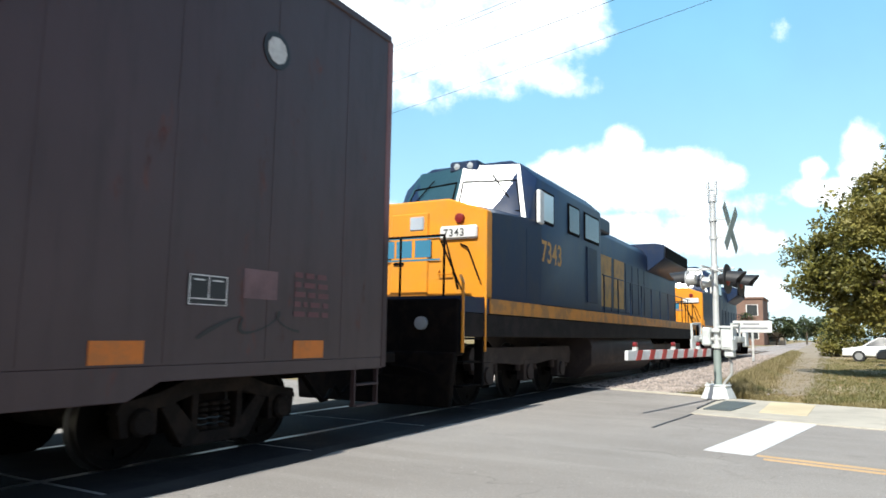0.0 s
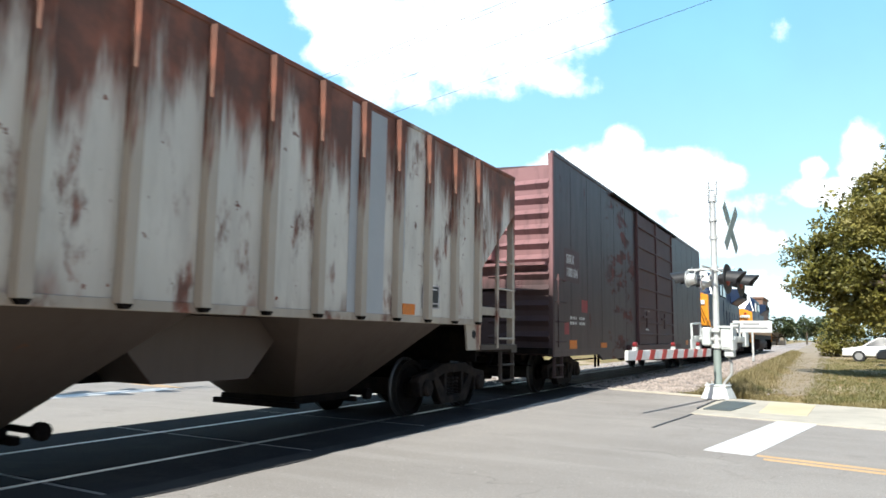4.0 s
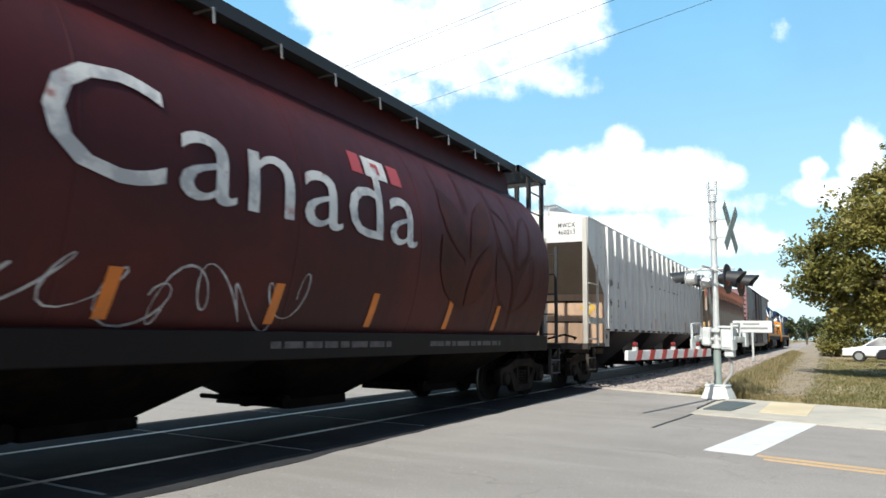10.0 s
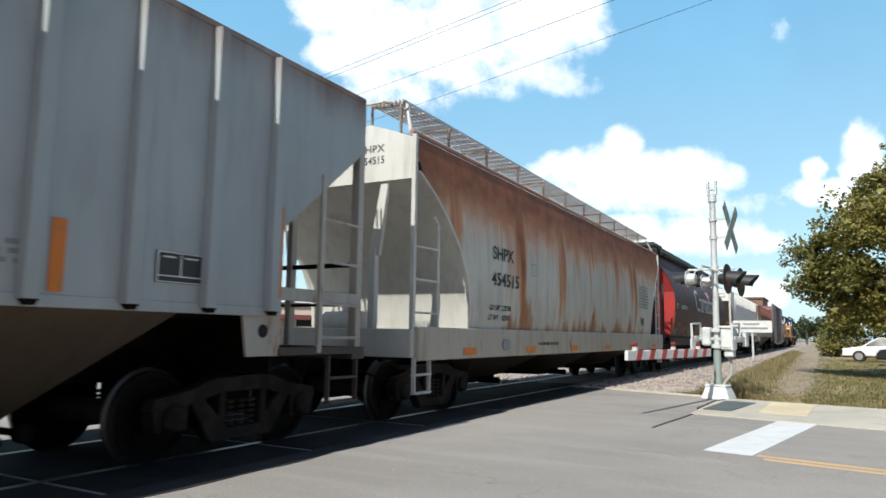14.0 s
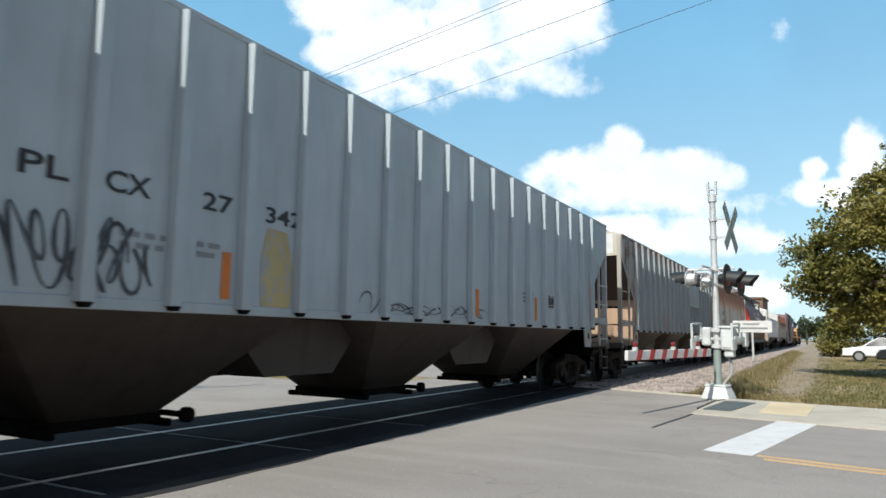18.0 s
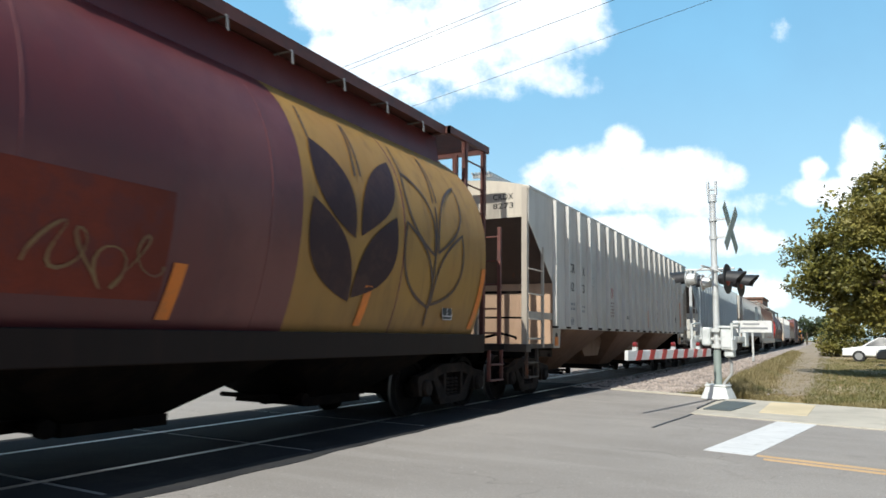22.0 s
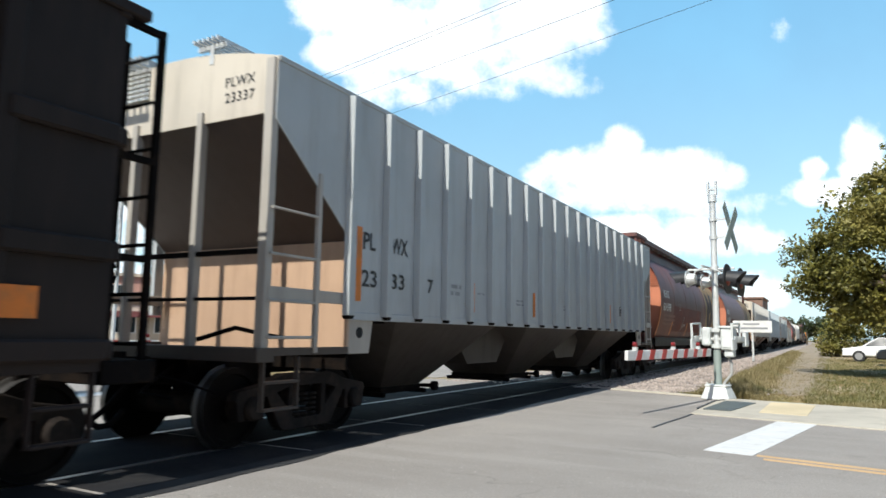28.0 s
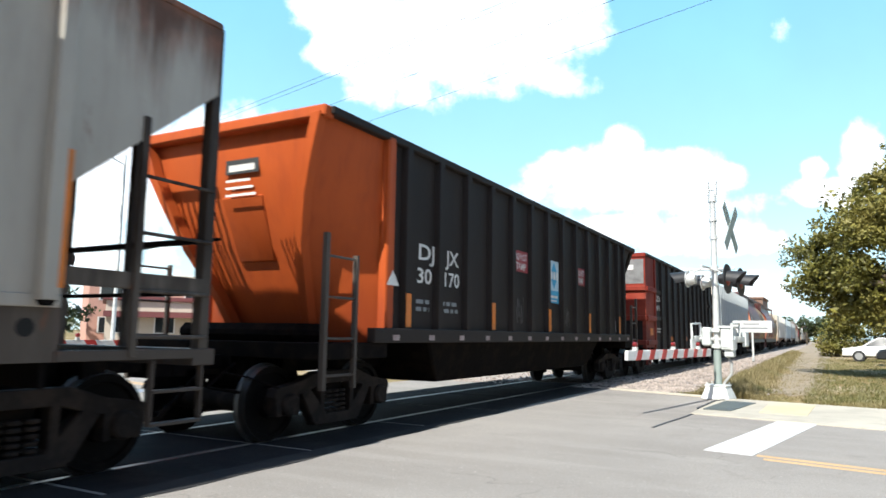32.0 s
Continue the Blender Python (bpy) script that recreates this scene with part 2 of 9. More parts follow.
def asphalt(name):
    """Sun-bleached road: pale and dark aggregate, wheel-polished streaks, oil stains, faint cracks."""
    m = bpy.data.materials.new(name)
    m.use_nodes = True
    n = Nodes(m.node_tree)
    shader, out = n.add("ShaderNodeBsdfPrincipled"), n.add("ShaderNodeOutputMaterial")
    n.put(out.inputs[0], shader.outputs[0])
    where = n.add("ShaderNodeTexCoord").outputs["Object"]
    broad = n.noise(where, 0.28, 5.0, 0.6)
    tone = n.mix(n.step(broad, 0.3, 0.7), (0.262, 0.240, 0.220), (0.342, 0.314, 0.288))
    # streaks along the traffic
    drawn = n.noise(n.vec("MULTIPLY", where, (0.18, 1.3, 1.0)), 1.6, 6.0, 0.6)
    tone = n.mix(n.math("MULTIPLY", n.step(drawn, 0.45, 0.72), 0.55), tone, (0.365, 0.335, 0.306))
    tone = n.mix(n.math("MULTIPLY", n.step(n.noise(where, 0.9, 6.0, 0.65), 0.56, 0.74), 0.55), tone, (0.200, 0.184, 0.170))
    # aggregate at two sizes
    tone = n.mix(n.math("MULTIPLY", n.step(n.noise(where, 55.0, 3.0, 0.7), 0.40, 0.68), 0.45), tone, (0.165, 0.152, 0.140))
    tone = n.mix(n.math("MULTIPLY", n.step(n.noise(where, 21.0, 4.0, 0.7), 0.60, 0.70), 0.65), tone, (0.48, 0.445, 0.40))
    crack = n.add("ShaderNodeTexVoronoi", feature="DISTANCE_TO_EDGE")
    n.put(crack.inputs["Vector"], n.vec("ADD", where, n.vec("MULTIPLY", n.noise(where, 1.7, 4.0, 0.6, colour=True), (0.9, 0.9, 0.0))))
    crack.inputs["Scale"].default_value = 0.42
    split = n.math("SUBTRACT", 1.0, n.step(crack.outputs[0], 0.002, 0.010))
    split = n.math("MULTIPLY", split, n.step(n.noise(where, 0.5, 3.0), 0.48, 0.6))
    tone = n.mix(n.math("MULTIPLY", split, 0.25), tone, (0.11, 0.10, 0.092))
    n.put(shader.inputs["Base Color"], tone)
    shader.inputs["Roughness"].default_value = 0.9
    shader.inputs["Specular IOR Level"].default_value = 0.12
    lift = n.add("ShaderNodeBump")
    lift.inputs["Strength"].default_value, lift.inputs["Distance"].default_value = 0.45, 0.02
    n.put(lift.inputs["Height"], n.math("ADD", n.noise(where, 70.0, 3.0, 0.7), n.math("MULTIPLY", n.noise(where, 12.0, 3.0), 0.8)))
    n.put(shader.inputs["Normal"], lift.outputs[0])
    return m


ASPHALT = asphalt("asphalt")
FRESH = material("dark_asphalt", (0.034, 0.034, 0.036), 0.9, vary=0.3, scale=2.0, second=(0.05, 0.048, 0.046), amount=0.6, fine=90, bump=0.3, spec=0.1)
CONCRETE = material("concrete", (0.46, 0.42, 0.35), 0.85, vary=0.1, scale=1.5, second=(0.33, 0.30, 0.25), amount=0.5, fine=60, bump=0.15, spec=0.3)
WHITE_LINE = material("road_white", (0.60, 0.595, 0.585), 0.75, vary=0.06, scale=7, second=(0.40, 0.39, 0.38), amount=0.55, edge=(0.5, 0.72), bump=0.1)
YELLOW_LINE = material("road_yellow", (0.52, 0.34, 0.17), 0.75, vary=0.1, scale=7, second=(0.34, 0.28, 0.22), amount=0.6, edge=(0.5, 0.75), bump=0.1)
TAR = material("tar", (0.03, 0.03, 0.032), 0.6, vary=0.2, fine=30)
PAD = material("tactile_yellow", (0.58, 0.48, 0.31), 0.8, vary=0.12, fine=30)
PLATE = material("steel_plate", (0.10, 0.115, 0.11), 0.6, metal=0.3, vary=0.2, fine=50)
GRASS_SOIL = material("dry_grass_ground", (0.27, 0.19, 0.10), 0.95, vary=0.3, scale=0.8, second=(0.15, 0.14, 0.045), amount=0.75, edge=(0.4, 0.6), fine=22, bump=0.5,
                      third=(0.38, 0.30, 0.21), third_scale=0.3, third_edge=(0.52, 0.62), stretch=(1, 0.6, 1), spec=0.1)
SAND = material("sandy_path", (0.31, 0.255, 0.195), 0.95, vary=0.12, scale=1.2, second=(0.22, 0.18, 0.115), amount=0.7, fine=40, bump=0.4, spec=0.1)
STONE = material("ballast_stone", (0.40, 0.34, 0.30), 0.9, vary=0.3, scale=4.0, second=(0.17, 0.15, 0.14), amount=0.7, fine=30, bump=0.4, spec=0.2)
RAIL_STEEL = material("rail_steel", (0.30, 0.29, 0.28), 0.35, metal=0.9, vary=0.15, fine=20)
TIMBER = material("tie_timber", (0.10, 0.075, 0.055), 0.9, vary=0.3, stretch=(0.2, 1, 1), second=(0.05, 0.04, 0.03), amount=0.7, fine=30, bump=0.4)
RUBBER_PANEL = material("crossing_panel", (0.020, 0.020, 0.022), 0.9, vary=0.3, scale=2.0, second=(0.032, 0.030, 0.029), amount=0.6, fine=60, bump=0.3, spec=0.1)
ALUMINIUM = material("galvanised", (0.60, 0.61, 0.60), 0.45, metal=0.35, vary=0.1, scale=5, second=(0.38, 0.38, 0.37), amount=0.5, fine=30, bump=0.05)
SILVER = material("silver_paint", (0.60, 0.62, 0.61), 0.5, vary=0.1, scale=4, second=(0.36, 0.38, 0.37), amount=0.5, fine=30, bump=0.05)
SIGN_BACK = material("sign_back", (0.27, 0.32, 0.30), 0.55, metal=0.2, vary=0.1)
SIGN_WHITE = material("sign_white", (0.66, 0.66, 0.645), 0.5, vary=0.06, scale=5, second=(0.5, 0.49, 0.47), amount=0.4)
SIGNAL_BLACK = material("signal_black", (0.018, 0.018, 0.02), 0.5, vary=0.2)
SIGNAL_RED = material("signal_lens", (0.18, 0.012, 0.012), 0.3, vary=0.05, bump=0.0)
GATE_RED = material("gate_red", (0.42, 0.035, 0.03), 0.5, vary=0.1)
CABLE = material("cable_grey", (0.35, 0.35, 0.34), 0.6, vary=0.1)
WIRE = material("wire_black", (0.02, 0.02, 0.022), 0.6, vary=0.1)
BARK = material("bark", (0.10, 0.075, 0.05), 0.95, vary=0.3, stretch=(1, 1, 0.3), second=(0.05, 0.04, 0.03), amount=0.7, fine=30, bump=0.6)
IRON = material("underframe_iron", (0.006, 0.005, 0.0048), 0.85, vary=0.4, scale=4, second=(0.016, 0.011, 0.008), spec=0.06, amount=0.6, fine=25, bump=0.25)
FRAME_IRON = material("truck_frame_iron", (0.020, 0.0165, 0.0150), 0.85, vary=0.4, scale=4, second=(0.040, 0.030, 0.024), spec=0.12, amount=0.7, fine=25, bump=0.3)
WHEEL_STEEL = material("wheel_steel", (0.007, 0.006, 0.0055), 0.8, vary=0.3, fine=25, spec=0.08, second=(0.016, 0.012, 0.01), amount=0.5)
TREAD = material("wheel_tread", (0.10, 0.095, 0.09), 0.45, metal=0.8, vary=0.1)
HOLE = material("dark_hole", (0.006, 0.006, 0.006), 0.9, vary=0.1, bump=0)
REFLECTOR = material("orange_reflector", (0.62, 0.17, 0.012), 0.5, vary=0.12, scale=5, second=(0.3, 0.13, 0.04), amount=0.4, bump=0.05)
MARK_BLACK = material("lettering_black", (0.025, 0.027, 0.028), 0.6, vary=0.2, bump=0)
MARK_GREY = material("lettering_faded", (0.22, 0.23, 0.24), 0.6, vary=0.2, bump=0)
MARK_WHITE = material("lettering_white", (0.72, 0.70, 0.68), 0.6, vary=0.1, scale=8, second=(0.35, 0.25, 0.24), amount=0.5, bump=0)
MARK_DIM = material("lettering_dim", (0.34, 0.27, 0.26), 0.6, vary=0.2, scale=8, second=(0.2, 0.12, 0.12), amount=0.6, bump=0)


def leafy(name, dark, light, pale):
    m = bpy.data.materials.new(name)
    m.use_nodes = True
    n = Nodes(m.node_tree)
    shader, out = n.add("ShaderNodeBsdfPrincipled"), n.add("ShaderNodeOutputMaterial")
    island = n.add("ShaderNodeNewGeometry").outputs["Random Per Island"]
    where = n.add("ShaderNodeTexCoord").outputs["Object"]
    tone = n.mix(island, dark, light)
    tone = n.mix(n.step(n.noise(where, 0.5, 4.0), 0.5, 0.7), tone, pale)
    n.put(shader.inputs["Base Color"], tone)
    shader.inputs["Roughness"].default_value = 0.55
    glow = n.add("ShaderNodeBsdfTranslucent")
    n.put(glow.inputs[0], tone)
    both = n.add("ShaderNodeMixShader")
    both.inputs[0].default_value = 0.25
    n.put(both.inputs[1], shader.outputs[0])
    n.put(both.inputs[2], glow.outputs[0])
    n.put(out.inputs[0], both.outputs[0])
    return m


LEAF = leafy("oak_leaf", (0.070, 0.070, 0.016), (0.215, 0.195, 0.036), (0.27, 0.23, 0.06))
LEAF_FAR = leafy("far_leaf", (0.03, 0.045, 0.02), (0.07, 0.09, 0.03), (0.09, 0.10, 0.04))
LAWN = leafy("lawn_blade", (0.10, 0.105, 0.03), (0.20, 0.18, 0.06), (0.26, 0.21, 0.09))
BLADE = leafy("dry_blade", (0.20, 0.16, 0.07), (0.30, 0.24, 0.11), (0.15, 0.15, 0.05))


# ---- mesh building ----
class Shape:
    """Vertices and faces of one mesh, gathered from simple solids."""

    def __init__(self):
        self.v, self.f = [], []

    def add(self, verts, faces):
        k = len(self.v)
        self.v += [tuple(p) for p in verts]
        self.f += [tuple(i + k for i in face) for face in faces]
        return self

    def box(self, x0, x1, y0, y1, z0, z1):
        return self.add([(x0, y0, z0), (x1, y0, z0), (x1, y1, z0), (x0, y1, z0), (x0, y0, z1), (x1, y0, z1), (x1, y1, z1), (x0, y1, z1)],
                        [(0, 3, 2, 1), (4, 5, 6, 7), (0, 1, 5, 4), (1, 2, 6, 5), (2, 3, 7, 6), (3, 0, 4, 7)])

    def slab(self, outline, axis, lo, hi):
        """An outline of (a, b) pairs pushed along an axis: x gives (y, z), y gives (x, z), z gives (x, y)."""
        n = len(outline)
        put = {"x": lambda a, b, c: (c, a, b), "y": lambda a, b, c: (a, c, b), "z": lambda a, b, c: (a, b, c)}[axis]
        verts = [put(a, b, lo) for a, b in outline] + [put(a, b, hi) for a, b in outline]
        faces = [tuple(range(n))[::-1], tuple(range(n, 2 * n))] + [(i, (i + 1) % n, n + (i + 1) % n, n + i) for i in range(n)]
        return self.add(verts, faces)

    def tube(self, p, q, r, n=8, r2=None, caps=True):
        p, q = Vector(p), Vector(q)
        way = (q - p).normalized()
        side = way.orthogonal().normalized()
        over = way.cross(side)
        r2 = r if r2 is None else r2
        ring = [(math.cos(2 * math.pi * i / n), math.sin(2 * math.pi * i / n)) for i in range(n)]
        verts = [p + (side * c + over * s) * r for c, s in ring] + [q + (side * c + over * s) * r2 for c, s in ring]
        faces = [(i, (i + 1) % n, n + (i + 1) % n, n + i) for i in range(n)]
        if caps:
            faces += [tuple(range(n))[::-1], tuple(range(n, 2 * n))]
        return self.add(verts, faces)

    def path(self, points, r, n=6):
        pts = [Vector(p) for p in points]
        rings = []
        side = None
        for i, p in enumerate(pts):
            way = (pts[min(i + 1, len(pts) - 1)] - pts[max(i - 1, 0)]).normalized()
            side = way.orthogonal().normalized() if side is None else (side - way * side.dot(way)).normalized()
            over = way.cross(side)
            rings.append([p + (side * math.cos(2 * math.pi * k / n) + over * math.sin(2 * math.pi * k / n)) * r for k in range(n)])
        return self.loft(rings)

    def lathe(self, profile, n=24, axis="z", centre=(0, 0, 0)):
        """A profile of (radius, along) pairs turned round an axis through centre."""
        c = Vector(centre)
        verts = []
        for r, h in profile:
            for i in range(n):
                a = 2 * math.pi * i / n
                p = {"z": (r * math.cos(a), r * math.sin(a), h), "x": (h, r * math.cos(a), r * math.sin(a)), "y": (r * math.sin(a), h, r * math.cos(a))}[axis]
                verts.append(c + Vector(p))
        faces = []
        for k in range(len(profile) - 1):
            for i in range(n):
                j = (i + 1) % n
                faces.append((k * n + i, k * n + j, (k + 1) * n + j, (k + 1) * n + i))
        faces += [tuple(range(n))[::-1], tuple((len(profile) - 1) * n + i for i in range(n))]
        return self.add(verts, faces)

    def loft(self, sections, close=True, caps=True):
        n = len(sections[0])
        verts = [p for s in sections for p in s]
        faces = []
        for k in range(len(sections) - 1):
            for i in range(n if close else n - 1):
                j = (i + 1) % n
                faces.append((k * n + i, k * n + j, (k + 1) * n + j, (k + 1) * n + i))
        if caps:
            faces += [tuple(range(n))[::-1], tuple((len(sections) - 1) * n + i for i in range(n))]
        return self.add(verts, faces)

    def mesh(self, name, mat, bevel=0.0, smooth=35):
        data = bpy.data.meshes.new(name)
        data.from_pydata(self.v, [], self.f)
        b = bmesh.new()
        b.from_mesh(data)
        bmesh.ops.recalc_face_normals(b, faces=b.faces)
        if bevel:
            edges = [e for e in b.edges if len(e.link_faces) == 2 and e.calc_face_angle(0) > 0.6]
            bmesh.ops.bevel(b, geom=edges, offset=bevel, segments=1, profile=0.5, affect="EDGES", clamp_overlap=True)
        b.to_mesh(data)
        b.free()
        if smooth:
            data.shade_smooth()
            data.set_sharp_from_angle(angle=radians(smooth))
        for one in (mat if isinstance(mat, (list, tuple)) else [mat]):
            data.materials.append(one)
        return data


def part(name, shape, mat, parent, label="", bevel=0.0, smooth=35, kind="", at=None):
    data = shape.mesh(name, mat, bevel, smooth) if isinstance(shape, Shape) else shape
    ob = new(name, data)
    if parent is not None:
        ob.parent = parent
    if at is not None:
        ob.matrix_basis = at if isinstance(at, Matrix) else Matrix.Translation(at)
    return tagged(ob, label=label, kind=kind)


def thing(name, label, category, group="", at=(0, 0, 0)):
    ob = new(name)
    ob.empty_display_size = 0.2
    ob.location = at
    return tagged(ob, label, category, group)


def structure(name, shape, mat, label="", bevel=0.0, smooth=35, at=None):
    return tagged(part(name, shape, mat, None, label, bevel, smooth, at=at), kind="structure")


def letters(text, size, mat, parent, spot, wide=1.0, name="lettering", gap=1.0, bow=False, width=0.0, bold=0.020):
    """Flat lettering; spot(a, b) gives the place of a point a along and b up from the text's lower left corner. bow: follow a curved wall."""
    curve = bpy.data.curves.new("text", "FONT")
    curve.body, curve.size, curve.space_character = text, size * 1.38, gap
    curve.resolution_u, curve.offset = 3, size * bold
    holder = bpy.data.objects.new("text", curve)
    scene.collection.objects.link(holder)
    bpy.context.view_layer.update()
    data = bpy.data.meshes.new_from_object(holder.evaluated_get(bpy.context.evaluated_depsgraph_get()))
    bpy.data.objects.remove(holder)
    bpy.data.curves.remove(curve)
    b = bmesh.new()
    b.from_mesh(data)
    if width:
        xs = [v.co.x for v in b.verts]
        wide = width / (max(xs) - min(xs))
        for v in b.verts:
            v.co.x -= min(xs)
    if bow:
        for k in range(1, 8):
            bmesh.ops.bisect_plane(b, geom=b.verts[:] + b.edges[:] + b.faces[:], plane_co=(0, size * k / 8, 0), plane_no=(0, 1, 0))
    for v in b.verts:
        v.co = spot(v.co.x * wide, v.co.y)
    b.to_mesh(data)
    b.free()
    data.materials.clear()
    data.materials.append(mat)
    return part(name, data, mat, parent)


def bars(rows, mat, parent, spot, name="small_print"):
    """Plain bars in place of small print: rows of (a0, a1, b0, b1)."""
    s = Shape()
    for a0, a1, b0, b1 in rows:
        s.add([spot(a0, b0), spot(a1, b0), spot(a1, b1), spot(a0, b1)], [(0, 1, 2, 3)])
    return part(name, s, mat, parent, smooth=0)
# ---- the setting ----
SKEW = -0.2            # the road crosses the track at a slant: y changes by this much for each metre of x


def skewed(x0, x1, a, b):
    return [(x0, a + SKEW * x0), (x1, a + SKEW * x1), (x1, b + SKEW * x1), (x0, b + SKEW * x0)]


structure("ground", Shape().slab([(-900, -600), (900, -600), (900, 1800), (-900, 1800)], "z", -0.5, -0.035), GRASS_SOIL, "dry grass and sandy soil")
structure("road", Shape().slab(skewed(-120, 60, 1.9, 11.45), "z", -0.3, 0.0).slab([(-9.6, 13.3), (-1.95, 11.8), (-1.95, 15.4), (-4.3, 16.2), (-9.6, 16.8)], "z", -0.3, -0.004), ASPHALT, "worn grey asphalt road over the crossing")
structure("pavement", Shape().slab([(-1.95, 11.85), (60, -0.55), (60, 3.15), (-1.9, 15.22)], "z", -0.3, 0.02), CONCRETE, "pale concrete pavement", bevel=0.008)
structure("near_pavement", Shape().slab(skewed(-1.6, 60, -1.2, 2.4), "z", -0.3, 0.05), CONCRETE, "pale concrete pavement")
structure("kerb_strip", Shape().slab([(-4.4, 16.15), (-2.15, 15.3), (-2.1, 15.45), (-4.4, 16.35)], "z", -0.2, 0.03), CONCRETE, "pale concrete strip beside the gravel", bevel=0.01)


def sandy_track():
    """Wheel-worn sand beside the line, with ragged edges."""
    rnd = random.Random(41)
    along = [18.2, 24.4, 34, 39, 61, 78, 187, 223]
    lefts, rights = [-1.05, -1.2, -1.45, -1.6, -2.0, -2.3, -4.6, -6.0], [-0.35, -0.15, -0.05, 0.0, 0.2, 0.4, -1.5, -3.4]
    ys = [18.2 + 205 * (k / 90) ** 2.0 for k in range(91)]
    left = [(float(np.interp(y, along, lefts)) + rnd.gauss(0, 0.09), y) for y in ys]
    right = [(float(np.interp(y, along, rights)) + rnd.gauss(0, 0.09), y) for y in ys]
    s = Shape().loft([[(a[0], a[1], -0.025), (b[0], b[1], -0.025), (b[0], b[1], -0.2), (a[0], a[1], -0.2)] for a, b in zip(left, right)])
    structure("path", s, SAND, "sandy grey track worn in the dry grass")
    for _ in range(14):
        x, y, w = rnd.uniform(-1.5, 0.3), rnd.uniform(17.6, 27), rnd.uniform(0.12, 0.4)
        ring = [(x + w * rnd.uniform(0.7, 1.2) * math.cos(k * 0.628), y + w * 1.6 * rnd.uniform(0.7, 1.2) * math.sin(k * 0.628)) for k in range(10)]
        structure("bare_patch", Shape().slab(ring, "z", -0.2, -0.027), SAND, "bare sandy patch in the dry grass", smooth=0)


sandy_track()
structure("far_road", Shape().slab([(-60, 128), (60, 116), (60, 124), (-60, 136)], "z", -0.3, -0.012), ASPHALT, "road far along the track")
structure("side_lot", Shape().slab([(-100, 21), (-9.8, 17.5), (-9.8, 24), (-30, 36), (-100, 40)], "z", -0.3, -0.02), ASPHALT, "asphalt parking lot")
structure("stop_line", Shape().slab([(-1.22, 8.17), (-0.72, 8.07), (-0.14, 11.58), (-0.66, 11.68)], "z", -0.01, 0.004), WHITE_LINE, "thick white stop line", smooth=0)
for k in (0.0, 0.19):
    structure("centre_line", Shape().slab(skewed(-0.68 + k * 0.4, 40, 7.93 - k, 8.03 - k), "z", -0.01, 0.004), YELLOW_LINE, "yellow centre line", smooth=0)
    structure("centre_line", Shape().slab(skewed(-110, -12, 7.93 - k, 8.03 - k), "z", -0.01, 0.004), YELLOW_LINE, "yellow centre line", smooth=0)
structure("stop_line", Shape().slab(skewed(-12.3, -11.8, 3.4, 7.8), "z", -0.01, 0.004), WHITE_LINE, "thick white stop line", smooth=0)
structure("tactile_pad", Shape().slab([(-1.0, 12.6), (-0.3, 12.5), (-0.2, 14.6), (-0.95, 14.75)], "z", 0.0, 0.026), PAD, "faded yellow tactile pad", smooth=0)
structure("steel_plate", Shape().slab([(-1.86, 12.55), (-1.42, 12.5), (-1.18, 14.35), (-1.72, 14.45)], "z", 0.0, 0.032), PLATE, "dark steel cover plate", smooth=0)


def dark_margin():
    """The strip of dark asphalt beside the crossing panels, with a worn wavy edge towards the road."""
    rnd = random.Random(14)
    ys = [-1.2 + 0.22 * k for k in range(79)]
    wave = lambda y: float(np.interp(y, (0, 5.2, 6.0, 8.0, 10.2, 12.5, 14.0, 16.5), (-4.38, -4.40, -4.45, -4.52, -4.54, -4.66, -4.70, -4.68))) + 0.012 * math.sin(5.1 * y) + rnd.gauss(0, 0.010)
    edge = [(wave(y), y) for y in ys]
    structure("dark_margin", Shape().loft([[(x, y, 0.006), (TRACK + 1.57, y, 0.006), (TRACK + 1.57, y, -0.1), (x, y, -0.1)] for x, y in edge]), FRESH, "dark asphalt margin beside the crossing panels", smooth=0)


dark_margin()


def tar_seam():
    s = Shape()
    pts = [(-2.10, 9.78), (-2.05, 10.4), (-1.98, 11.1), (-1.93, 11.75), (-1.88, 12.1), (-1.96, 12.7), (-1.93, 13.5), (-1.9, 14.4), (-1.78, 14.8)]
    for (a, b), (c, d) in zip(pts, pts[1:]):
        s.slab([(a - 0.022, b), (a + 0.022, b), (c + 0.022, d + 0.01), (c - 0.022, d + 0.01)], "z", -0.01, 0.03 if b > 12.4 else 0.006)
    structure("tar_seam", s, TAR, "dark tar seam in the asphalt", smooth=0)


tar_seam()


